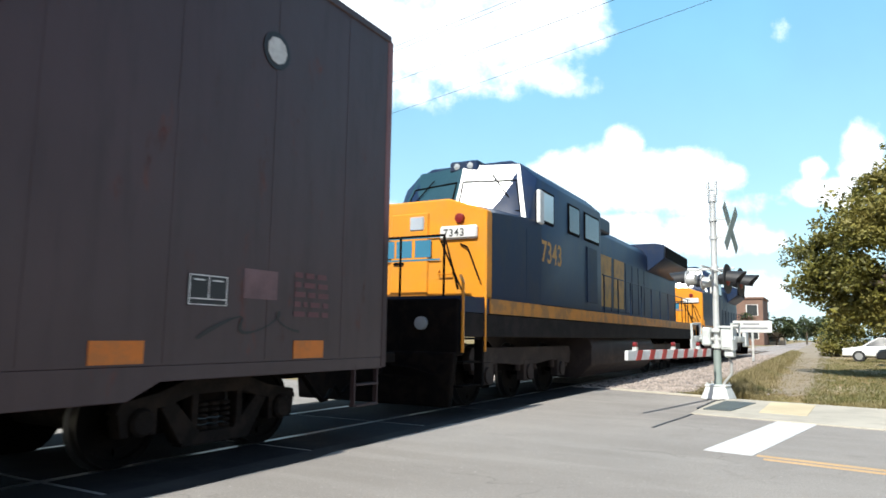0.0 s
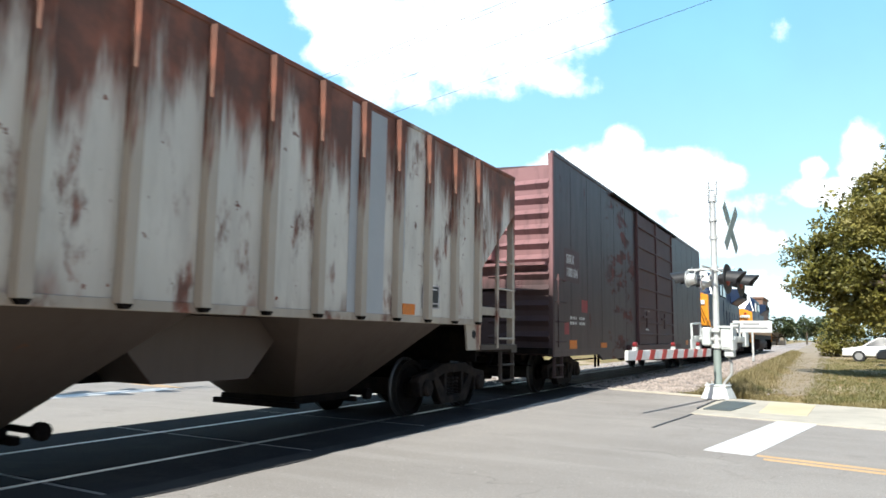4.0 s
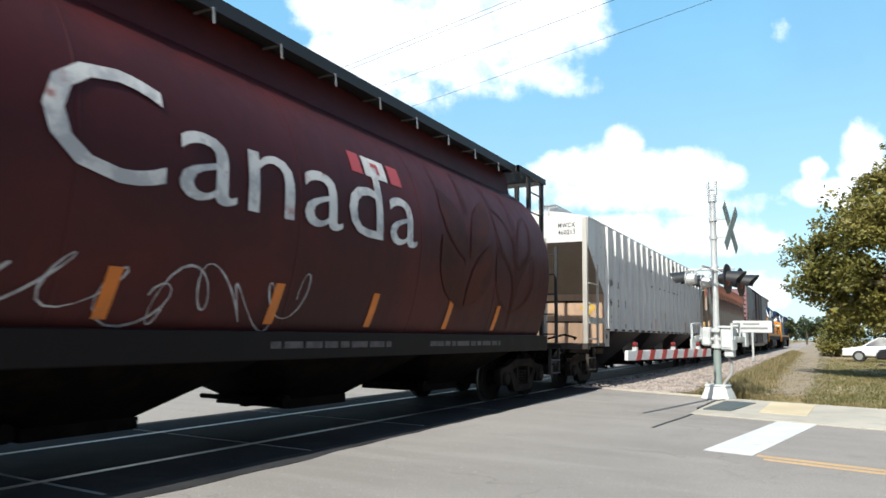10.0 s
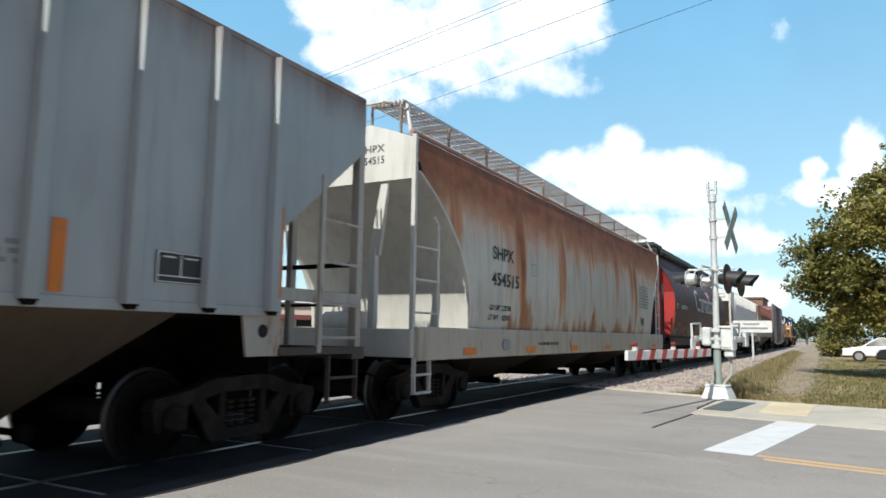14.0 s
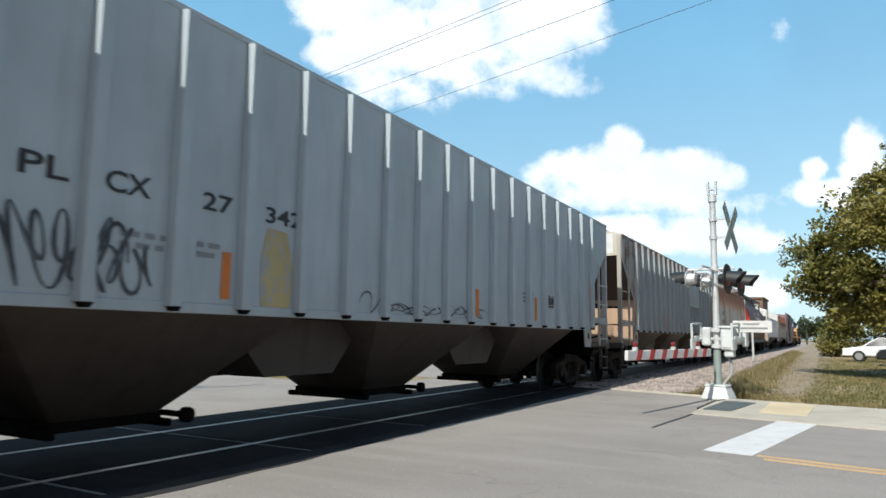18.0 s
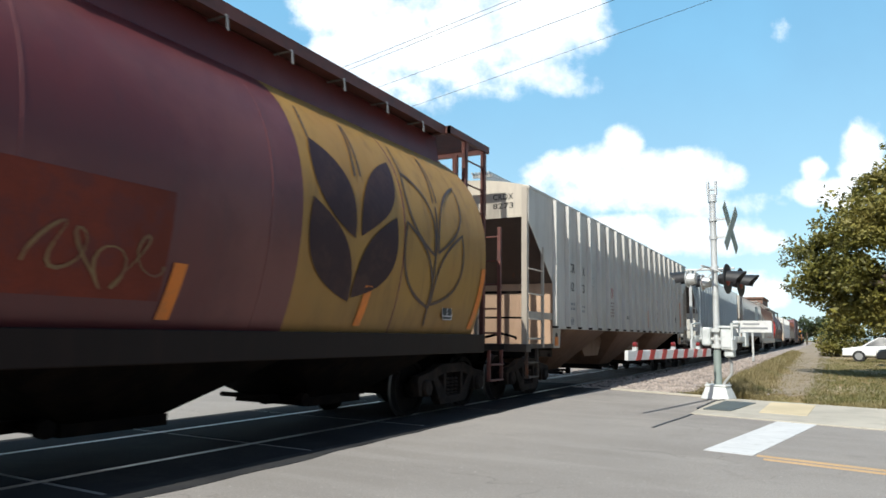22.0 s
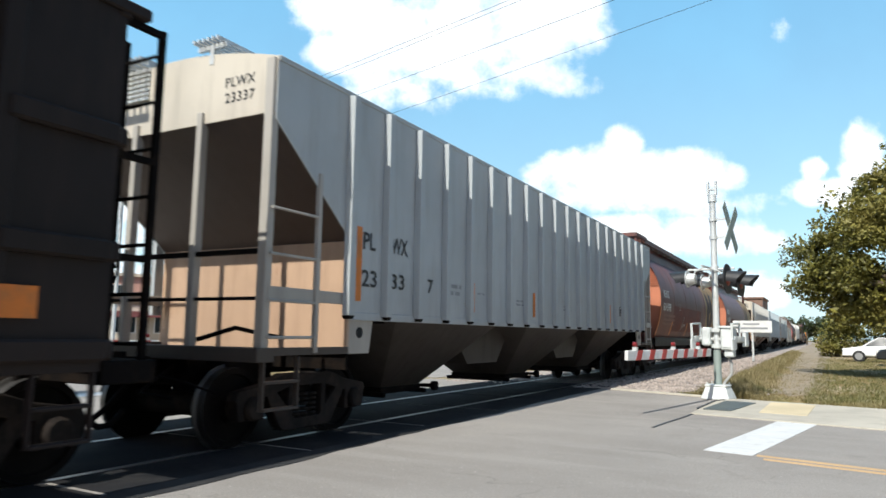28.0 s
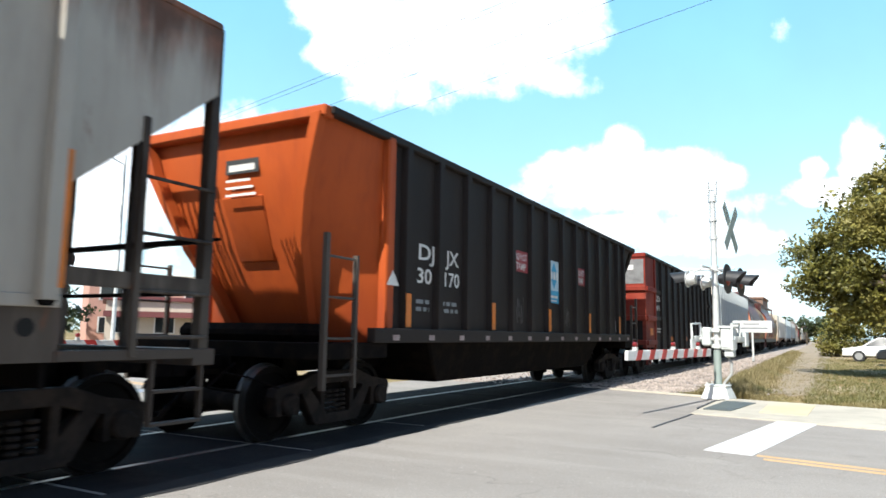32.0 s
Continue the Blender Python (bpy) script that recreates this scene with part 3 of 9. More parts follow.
def railway():
    for x in (TRACK - 0.7525, TRACK + 0.7525):
        structure("rail", Shape().slab([(x - 0.036, -0.13), (x + 0.036, -0.13), (x + 0.036, -0.002), (x + 0.028, 0.004), (x - 0.028, 0.004), (x - 0.036, -0.002)], "y", -200, 400), RAIL_STEEL, "polished steel rail")
    # rubber panels where the road crosses
    for x0, x1 in ((TRACK - 0.69, TRACK + 0.69), (TRACK + 0.80, TRACK + 1.60), (TRACK - 1.60, TRACK - 0.80)):
        for k in range(8):
            y = 2.2 + SKEW * TRACK + 2.35 * (k - 2)
            structure("crossing_panel", Shape().box(x0, x1, y, y + 2.3, -0.1, 0.005), RUBBER_PANEL, "black rubber crossing panel", bevel=0.008)
    # ballast bed beyond the road on either side
    for y0, y1 in ((16.6, 400), (-200, 3.2)):
        structure("ballast_bed", Shape().slab([(TRACK - 3.2, -0.2), (TRACK - 2.9, -0.03), (TRACK - 1.6, -0.014), (TRACK + 1.6, -0.014), (TRACK + 3.4, -0.028), (TRACK + 3.7, -0.2)], "y", y0, y1), STONE, "grey-brown gravel ballast bed")
    rnd = random.Random(4)
    tie = Shape().box(-1.3, 1.3, -0.11, 0.11, -0.15, -0.004).mesh("tie", TIMBER, 0.01)
    for k in range(120):
        structure("sleeper", tie, TIMBER, "dark timber sleeper", at=pose(TRACK + rnd.uniform(-0.04, 0.04), 17.0 + 0.52 * k, 0, 0, 0, rnd.uniform(-1, 1)))
    # loose stones: three shapes scattered over the shoulder
    s = Shape()
    ico = bmesh.new()
    bmesh.ops.create_icosphere(ico, subdivisions=1, radius=1)
    base_v = [v.co.copy() for v in ico.verts]
    base_f = [tuple(v.index for v in f.verts) for f in ico.faces]
    ico.free()
    for _ in range(9000):
        y = 16.3 + 45 * rnd.random() ** 2.2
        x = rnd.gauss(TRACK + 2.3, 1.0) if rnd.random() < 0.8 else rnd.uniform(TRACK - 2.6, TRACK + 2.4)
        if abs(x - TRACK) < 0.9 or (y < 16.6 and x > -3):
            continue
        if x > -2.6 and rnd.random() < 0.8:
            continue
        r = rnd.uniform(0.018, 0.045)
        q = Euler((rnd.uniform(0, 6), rnd.uniform(0, 6), rnd.uniform(0, 6))).to_matrix()
        k = Vector((rnd.uniform(0.7, 1.3), rnd.uniform(0.7, 1.3), rnd.uniform(0.5, 0.9))) * r
        c = Vector((x, y, -0.02 + r * 0.3))
        s.add([c + q @ Vector((v.x * k.x * rnd.uniform(0.8, 1.2), v.y * k.y, v.z * k.z)) for v in base_v], base_f)
    tagged(part("gravel", s, STONE, None, "loose grey-brown ballast stones beside the track", smooth=0), category="gravel", kind="stuff")


railway()


def blade(s, rnd, cx, cy, l, w=0.008):
    a = rnd.uniform(0, 6.28)
    dx, dy = math.cos(a), math.sin(a)
    s.add([(cx - dy * w, cy + dx * w, -0.04), (cx + dy * w, cy - dx * w, -0.04), (cx + dx * l * 0.5, cy + dy * l * 0.5, -0.04 + l)], [(0, 1, 2)])


def grass():
    rnd = random.Random(8)
    s = Shape()
    for _ in range(9000):
        y = 15.3 + 40 * rnd.random() ** 2.0
        x = rnd.uniform(-0.4, 1.2 + 0.09 * y)
        if y < 15.4 + SKEW * x + 0.1:
            continue
        for _ in range(4):
            blade(s, rnd, x + rnd.gauss(0, 0.05), y + rnd.gauss(0, 0.05), rnd.uniform(0.03, 0.09))
    tagged(part("grass", s, LAWN, None, "short olive-green grass beside the pavement", smooth=0), category="grass", kind="stuff")
    s = Shape()
    for _ in range(6500):
        y = 15.75 + 60 * rnd.random() ** 2.0
        mid = -1.9 - 0.012 * (y - 15.7)
        x = rnd.gauss(mid, 0.42)
        if x < -3.1 or x > -0.9:
            continue
        tall = 0.33 * math.exp(-((x - mid) / 0.55) ** 2) * rnd.uniform(0.35, 1.0) + 0.04
        for _ in range(6):
            blade(s, rnd, x + rnd.gauss(0, 0.05), y + rnd.gauss(0, 0.05), tall * rnd.uniform(0.6, 1.15), 0.009)
    for _ in range(3000):
        x, y = rnd.uniform(-2.6, 0.1), 16.0 + 36 * rnd.random() ** 1.8
        for _ in range(3):
            blade(s, rnd, x + rnd.gauss(0, 0.05), y + rnd.gauss(0, 0.05), rnd.uniform(0.03, 0.08))
    tagged(part("dry_weeds", s, BLADE, None, "bank of tall dry brown weeds beside the ballast", smooth=0), category="weeds", kind="stuff")
    s = Shape()
    for _ in range(1500):
        a, d = rnd.uniform(0, 6.28), rnd.random() ** 0.5 * 0.9
        cx, cy, l = -10.0 + d * math.cos(a), 21.3 + d * math.sin(a) * 1.4, rnd.uniform(0.1, 0.45) * (1.1 - d * 0.7)
        q = rnd.uniform(0, 6.28)
        s.add([(cx - 0.01 * math.sin(q), cy + 0.01 * math.cos(q), -0.04), (cx + 0.01 * math.sin(q), cy - 0.01 * math.cos(q), -0.04), (cx + 0.1 * math.cos(q), cy + 0.1 * math.sin(q), l)], [(0, 1, 2)])
    tagged(part("weeds", s, BLADE, None, "tuft of tall dry weeds beyond the track", smooth=0), category="weeds", kind="stuff")


grass()


def crossing_signal(at, turn, arm_len, label, arm=True):
    """A level-crossing signal on a galvanised mast. Local +x faces the road traffic it warns, local -y is the way its arm reaches."""
    sig = thing("crossing_signal", label, "crossing signal", "signals of the level crossing")
    sig.matrix_basis = pose(*at, 0, 0, turn)
    part("mast", Shape().tube((0, 0, 0.25), (0, 0, 4.2), 0.062, 16), ALUMINIUM, sig, "grey galvanised steel mast")
    part("lower_sleeve", Shape().tube((0, 0, 0.0), (0, 0, 0.98), 0.075, 16), SIGN_BACK, sig, "darker weathered lower mast")
    part("mast_cap", Shape().tube((0, 0, 4.05), (0, 0, 4.22), 0.085, 12).box(-0.10, -0.055, -0.03, 0.03, 4.2, 4.5).box(0.055, 0.10, -0.03, 0.03, 4.2, 4.5).box(-0.09, 0.09, -0.02, 0.02, 4.3, 4.34), ALUMINIUM, sig, bevel=0.005)
    base = part("base", Shape().loft([[(-0.28, -0.28, 0), (0.28, -0.28, 0), (0.28, 0.28, 0), (-0.28, 0.28, 0)], [(-0.19, -0.19, 0.26), (0.19, -0.19, 0.26), (0.19, 0.19, 0.26), (-0.19, 0.19, 0.26)]]).box(-0.21, 0.21, -0.21, 0.21, 0.25, 0.285), SILVER, sig, "white-painted flared foundation base", bevel=0.01)
    for x in (-0.17, 0.17):
        for y in (-0.17, 0.17):
            part("bolt", Shape().tube((x, y, 0.28), (x, y, 0.33), 0.02, 6), ALUMINIUM, base)
    # crossbuck
    buck = part("crossbuck", Shape().box(0.02, 0.035, -0.05, 0.05, 3.3, 3.65), SIGN_BACK, sig, "crossbuck seen from its weathered grey-green back")
    for d in (-1, 1):
        s = Shape().slab([(-0.61, -0.115), (0.61, -0.115), (0.61, 0.115), (-0.61, 0.115)], "x", 0.0, 0.012)
        b = part("blade", s, SIGN_BACK, buck, at=pose(0.34 + 0.014 * (d > 0), 0, 3.48, d * 45, 0, 0))
    for z in (3.68, 3.30):
        part("clamp", Shape().box(-0.08, 0.34, -0.02, 0.02, z - 0.02, z + 0.02).tube((0, 0, z - 0.04), (0, 0, z + 0.04), 0.08, 12), ALUMINIUM, buck)
    # flashing lights on a cross arm, facing both ways
    cross = part("light_arm", Shape().tube((0, -0.85, 2.64), (0, 0.85, 2.64), 0.022, 8).tube((-0.55, 0, 2.64), (0.4, 0, 2.64), 0.022, 8).tube((0, 0, 2.58), (0, 0, 2.70), 0.085, 12), ALUMINIUM, sig)
    for face in (-1, 1):
        for y in (-0.62, 0.35) if face < 0 else (-0.35, 0.62):
            c = (face * 0.34, y, 2.40)
            size = 0.30 if face > 0 else 0.17
            disc = part("light_background", Shape().lathe([(0.0, 0.0), (size, 0.0), (size + 0.005, 0.01 * face), (size, 0.02 * face), (0.0, 0.02 * face)], 32, "x", c), SIGNAL_BLACK if face > 0 else ALUMINIUM, cross)
            part("housing", Shape().lathe([(0.0, -0.16 * face), (0.10, -0.15 * face), (0.12, -0.05 * face), (0.12, 0.0)], 20, "x", c), ALUMINIUM if face < 0 else SIGNAL_BLACK, disc)
            part("lens", Shape().lathe([(0.0, 0.05 * face), (0.09, 0.045 * face), (0.145, 0.02 * face), (0.145, 0.0)], 24, "x", c), SIGNAL_RED, disc, "red signal lens")
            hood = Shape()
            ring_a, ring_b, ring_c, ring_d = [], [], [], []
            for k in range(15):
                a = radians(-20 + 220 * k / 14)
                reach = 0.36 * (0.55 + 0.45 * max(0.0, math.sin(a)))
                ring_a.append((c[0] + 0.015 * face, c[1] + 0.165 * math.cos(a), c[2] + 0.165 * math.sin(a)))
                ring_b.append((c[0] + (0.015 + reach) * face, c[1] + 0.17 * math.cos(a), c[2] + 0.17 * math.sin(a) - 0.03))
                ring_c.append((c[0] + (0.015 + reach) * face, c[1] + 0.162 * math.cos(a), c[2] + 0.162 * math.sin(a) - 0.03))
                ring_d.append((c[0] + 0.015 * face, c[1] + 0.157 * math.cos(a), c[2] + 0.157 * math.sin(a)))
            hood.loft([ring_a, ring_b, ring_c, ring_d], close=False, caps=False)
            part("hood", hood, SIGNAL_BLACK, disc)
            part("bracket", Shape().path([(0, y, 2.64), (face * 0.2, y, 2.55), (face * 0.26, y, 2.42)], 0.018), ALUMINIUM, disc)
    # gate mechanism
    if arm:
        mech = part("mechanism_case", Shape().box(0.11, 0.36, -0.16, 0.16, 0.98, 1.42), SILVER, sig, "white gate mechanism case", bevel=0.03)
        part("case_lid", Shape().box(0.09, 0.38, -0.18, 0.18, 1.42, 1.47), SILVER, mech, bevel=0.01)
        part("case_foot", Shape().box(0.16, 0.34, -0.1, 0.1, 0.84, 0.98), SILVER, mech, bevel=0.02)
        part("case_door", Shape().box(0.14, 0.33, -0.175, -0.16, 1.04, 1.36), SILVER, mech, bevel=0.006)
        part("shaft", Shape().tube((-0.36, 0, 1.2), (0.45, 0, 1.2), 0.035, 10), ALUMINIUM, mech)
        for x in (-0.36, 0.42):
            w = part("counterweight_arm", Shape().box(x - 0.02, x + 0.02, -0.3, 0.6, 1.14, 1.26).box(x - 0.02, x + 0.02, -0.5, -0.25, 0.98, 1.2), SILVER, mech, bevel=0.01)
            part("counterweight", Shape().box(x - 0.04, x + 0.04, 0.42, 0.66, 1.05, 1.35), SILVER, w, bevel=0.02)
            part("guard", Shape().path([(x, -0.42, 0.98), (x, -0.45, 1.5), (x, 0.1, 1.52), (x, 0.1, 1.2)], 0.025), SILVER, w)
        for z in (1.34, 1.02):
            part("clamp_band", Shape().tube((0, 0, z), (0, 0, z + 0.08), 0.11, 12), SILVER, mech)
        part("left_case", Shape().box(-0.27, -0.10, -0.13, 0.13, 1.06, 1.44), SILVER, mech, bevel=0.03)
        part("conduit", Shape().path([(0.2, 0.05, 0.85), (0.26, 0.06, 0.72), (0.25, 0.06, 0.5), (0.12, 0.05, 0.34), (0.05, 0.05, 0.2)], 0.028, 8), CABLE, sig)
        # the arm, with its slanting bands each a board of its own
        a0, a1 = -0.5, -arm_len
        beam = part("gate_arm", Shape().box(-0.03, 0.03, a1, a0, 0.86, 1.01), SIGN_WHITE, sig, "red and white striped gate arm, lowered", bevel=0.006)
        k = a1 + 0.30
        while k < a0 - 0.3:
            part("red_band", Shape().slab([(k, 0.858), (k + 0.20, 0.858), (k + 0.29, 1.012), (k + 0.09, 1.012)], "x", -0.034, 0.034), GATE_RED, beam, smooth=0)
            k += 0.54
        for y in (a1 + 0.35, (a0 + a1) / 2, a0 - 0.7):
            l = part("arm_light", Shape().box(-0.035, 0.035, y - 0.03, y + 0.03, 1.01, 1.06), ALUMINIUM, beam)
            part("arm_lens", Shape().lathe([(0.0, -0.04), (0.036, -0.03), (0.036, 0.03), (0.0, 0.04)], 12, "x", (0, y, 1.10)), SIGNAL_RED, l)
    return sig


crossing_signal((-1.94, 15.19, 0.0), -9, 4.6, "galvanised crossing signal mast with crossbuck, red lights and lowered gate")
crossing_signal((-12.2, 6.75, 0.0), 171, 4.6, "galvanised crossing signal mast on the far side of the track")


def on_rear_plain(y):
    return lambda a, b: Vector((a, y, b))


def wayside_sign(at):
    s = thing("wayside_sign", "small white sign with unreadable lettering on a grey post", "sign", at=at)
    part("post", Shape().box(-0.05, 0.05, -0.04, 0.04, -0.1, 1.75), ALUMINIUM, s)
    part("panel", Shape().box(-0.95, 0.95, -0.05, -0.03, 1.38, 2.0), SIGN_WHITE, s, bevel=0.01)
    bars([(-0.45, 0.35, 1.78, 1.86), (-0.7, 0.75, 1.55, 1.65)], MARK_GREY, s, on_rear_plain(-0.055))


wayside_sign((-3.33, 40.0, 0.17))


# ---- trees ----
def clump_leaves(s, rnd, centre, radius, count, size):
    c = Vector(centre)
    for _ in range(count):
        d = Vector((rnd.gauss(0, 1), rnd.gauss(0, 1), rnd.gauss(0, 1))).normalized() * radius * rnd.random() ** 0.45
        d.z *= 0.7
        p = c + d
        q = Euler((rnd.uniform(-1.0, 1.0), rnd.uniform(-1.0, 1.0), rnd.uniform(0, 6.28))).to_matrix()
        l = size * rnd.uniform(0.6, 1.3)
        s.add([p + q @ Vector((-l, 0, 0)), p + q @ Vector((0, -l * 0.5, 0.02)), p + q @ Vector((l, 0, 0)), p + q @ Vector((0, l * 0.5, -0.02))], [(0, 1, 2, 3)])


def oak(at, height, spread, seed, label, leaves=26000, size=0.13, leaf=None, low=0.14, limbs=9):
    rnd = random.Random(seed)
    tree = thing("tree", label, "tree", at=at)
    wood, crown = Shape(), Shape()
    fork = height * 0.22
    r0 = height * 0.04
    wood.tube((0, 0, -0.1), (0.1, 0, fork), r0, 10, r0 * 0.75)
    part("trunk", wood, BARK, tree)
    tips = []
    for k in range(limbs):
        a = 2 * math.pi * k / limbs + rnd.uniform(-0.3, 0.3)
        lift = rnd.uniform(0.25, 0.95)
        limb = Shape()
        p, r = Vector((0.1, 0, fork * rnd.uniform(0.75, 1.0))), r0 * 0.5
        q = p + Vector((math.cos(a), math.sin(a), lift)) * spread * 0.3
        limb.tube(p, q, r, 7, r * 0.7)
        for _ in range(3):
            b = a + rnd.uniform(-0.7, 0.7)
            e = q + Vector((math.cos(b) * rnd.uniform(0.3, 0.65), math.sin(b) * rnd.uniform(0.3, 0.65), rnd.uniform(0.0, 0.65))) * spread
            limb.tube(q, e, r * 0.6, 6, r * 0.15)
            tips.append(e)
            tips.append(q.lerp(e, 0.6))
            tips.append(e + Vector((rnd.gauss(0, 1), rnd.gauss(0, 1), -abs(rnd.gauss(0, 0.8)))) * spread * 0.13)
        part("limb", limb, BARK, tree)
    tops = [Vector((rnd.gauss(0, 0.3) * spread, rnd.gauss(0, 0.3) * spread, height * rnd.uniform(0.68, 0.97))) for _ in range(10)]
    tips += tops
    for t in tips:
        t.z = min(max(t.z, height * low), height)
        for _ in range(3):
            c = t + Vector((rnd.gauss(0, 1), rnd.gauss(0, 1), rnd.gauss(0, 0.6))) * spread * 0.10
            clump_leaves(crown, rnd, c, spread * rnd.uniform(0.09, 0.17), leaves // (len(tips) * 3), size)
    part("crown", crown, leaf or LEAF, tree, "dense olive-green leaf crown", smooth=0)
    return tree


def great_oak(at, seed, label):
    """A broad live oak: trunk, long limbs, and boughs of leaves over a wide lower tier and a narrower upper one, with gaps and drooping skirts."""
    rnd = random.Random(seed)
    tree = thing("tree", label, "tree", at=at)
    part("trunk", Shape().tube((0, 0, -0.1), (0.1, 0.0, 2.2), 0.45, 12, 0.36), BARK, tree)
    s = Shape()
    for k in range(300):
        a, b = rnd.uniform(0, 2 * math.pi), math.asin(rnd.uniform(-0.5, 1.0))
        m = rnd.uniform(0.72, 1.0) * (1 + 0.07 * math.sin(3 * a + 1.3) + 0.06 * math.sin(5 * a + 4 * b))
        c = Vector((math.cos(a) * math.cos(b) * 6.0 * m, math.sin(a) * math.cos(b) * 3.5 * m, 3.8 + math.sin(b) * 4.9 * m))
        if c.z > 5.1:
            c.x *= 0.84
        if c.z < 1.75:
            c.z = rnd.uniform(1.55, 2.4)
        size = rnd.uniform(0.35, 0.85)
        clump_leaves(s, rnd, c, size, int(420 * size), 0.075)
        # twigs of leaves that stand out from the bough
        for _ in range(3):
            e = c + Vector((rnd.gauss(0, 1), rnd.gauss(0, 1), rnd.gauss(0, 0.7))) * size * 0.5
            clump_leaves(s, rnd, e, 0.28, 45, 0.07)
        if k % 9 == 0:
            start = Vector((0.1, 0, rnd.uniform(1.6, 2.2)))
            bend = start.lerp(c, 0.45) + Vector((0, 0, 0.5))
            part("limb", Shape().path([start, bend, c], 0.09, 6), BARK, tree)
    for _ in range(120):
        a, m = rnd.uniform(0, 6.28), rnd.uniform(0.2, 0.75)
        clump_leaves(s, rnd, (math.cos(a) * 6.1 * m, math.sin(a) * 3.3 * m, rnd.uniform(2.2, 7.0)), 1.0, 80, 0.13)
    part("crown", s, LEAF, tree, "dense olive-green leaf crown", smooth=0)


great_oak((5.05, 27.8, 0), 11, "broad evergreen oak with drooping olive-green foliage")
oak((7.0, 62.0, 0), 8.0, 7.0, 5, "broad evergreen oak shading parked cars", 22000, 0.16, low=0.06)


def thicket(at, seed, label):
    """Low shaded brush: many small leaves on a tangle of stems."""
    rnd = random.Random(seed)
    bush = thing("bush", label, "bush", at=at)
    s, stems = Shape(), Shape()
    for _ in range(75):
        c = Vector((rnd.uniform(-4.6, 5.0), rnd.uniform(-1.3, 1.3), rnd.uniform(0.3, 2.9)))
        c.z *= 0.75 + 0.25 * math.sin(c.x * 1.7 + 0.6)
        clump_leaves(s, rnd, c, rnd.uniform(0.5, 0.95), 110, 0.12)
        stems.tube((c.x * 0.9, c.y * 0.4, -0.05), c, 0.05, 5, 0.015)
    part("stems", stems, BARK, bush)
    part("crown", s, LEAF, bush, "dark olive leaves", smooth=0)


thicket((4.4, 60.5, 0), 61, "dark thicket of low brush behind parked cars")
oak((-22.0, 175.0, 0), 9.0, 6.5, 21, "distant round green tree beyond the track", 2600, 0.5, LEAF_FAR)
oak((-9.0, 165.0, 0), 6.5, 4.5, 23, "distant round green tree beside the line", 2200, 0.45, LEAF_FAR)
oak((1.5, 190.0, 0), 7.0, 5.5, 25, "distant round green tree beside the sandy track", 2200, 0.5, LEAF_FAR)
oak((-2.0, 260.0, 0), 8.5, 7.0, 27, "distant round green tree at the end of the line", 2200, 0.6, LEAF_FAR)
oak((-47.0, 24.0, 0), 5.5, 4.5, 31, "round green tree beyond the parking lot", 3500, 0.3, LEAF_FAR)
oak((-62.0, 34.0, 0), 7.0, 5.5, 33, "round green tree beside far buildings", 3500, 0.35, LEAF_FAR)
oak((-60.0, 20.0, 0), 5.0, 4.5, 35, "low green tree along the far lot", 3000, 0.35, LEAF_FAR)


def palm(at, height, seed):
    rnd = random.Random(seed)
    p = thing("palm_tree", "distant slender palm tree with a green crown", "palm tree", at=at)
    part("trunk", Shape().tube((0, 0, -0.1), (0.15, 0, height), 0.22, 8, 0.15), BARK, p)
    s = Shape()
    for k in range(22):
        a, lift = rnd.uniform(0, 6.28), rnd.uniform(-0.4, 1.0)
        prev = None
        for j in range(6):
            t = j / 5
            c = Vector((0.15 + math.cos(a) * 1.9 * t, math.sin(a) * 1.9 * t, height + lift * 1.3 * t - 1.5 * t * t))
            w = 0.22 * (1 - t) + 0.04
            side = Vector((-math.sin(a), math.cos(a), 0)) * w
            pair = (c - side, c + side)
            if prev:
                s.add([prev[0], prev[1], pair[1], pair[0]], [(0, 1, 2, 3)])
            prev = pair
    part("frond_crown", s, LEAF_FAR, p, smooth=0)


palm((-13.5, 150.0, 0), 6.2, 3)
palm((-4.0, 200.0, 0), 6.0, 4)
palm((-1.0, 230.0, 0), 7.0, 5)


def far_woods():
    rnd = random.Random(17)
    s = Shape()
    for _ in range(900):
        a = rnd.uniform(0, 1)
        x = -420 + 520 * a
        y = 420 + rnd.uniform(-25, 25) - 0.55 * (x + 60) * (x < -60)
        clump_leaves(s, rnd, (x, y, rnd.uniform(0.5, 5.5)), 3.2, 7, 1.1)
    for _ in range(500):
        x, y = rnd.uniform(-190, -110), rnd.uniform(-40, 160)
        clump_leaves(s, rnd, (x, y, rnd.uniform(0.5, 4.0)), 2.4, 7, 0.8)
    tagged(part("woods", s, LEAF_FAR, None, "far line of green trees on the horizon", smooth=0), category="woods", kind="stuff")


far_woods()


# ---- buildings ----
BRICK_FAR = material("far_brick", (0.20, 0.12, 0.09), 0.85, vary=0.15, scale=0.5, second=(0.14, 0.08, 0.06), amount=0.5, fine=6, bump=0.1)
STUCCO = material("pale_stucco", (0.55, 0.47, 0.38), 0.85, vary=0.08, scale=0.4, second=(0.42, 0.36, 0.30), amount=0.4, fine=8, bump=0.1)
PINKWALL = material("pink_wall", (0.50, 0.28, 0.22), 0.85, vary=0.08, scale=0.4, fine=8, bump=0.1)
MAROON = material("maroon_roof", (0.14, 0.04, 0.04), 0.7, vary=0.15, scale=0.5, fine=8, bump=0.1)
GLASS_FAR = material("dark_glass", (0.02, 0.025, 0.03), 0.1, vary=0.1, bump=0)


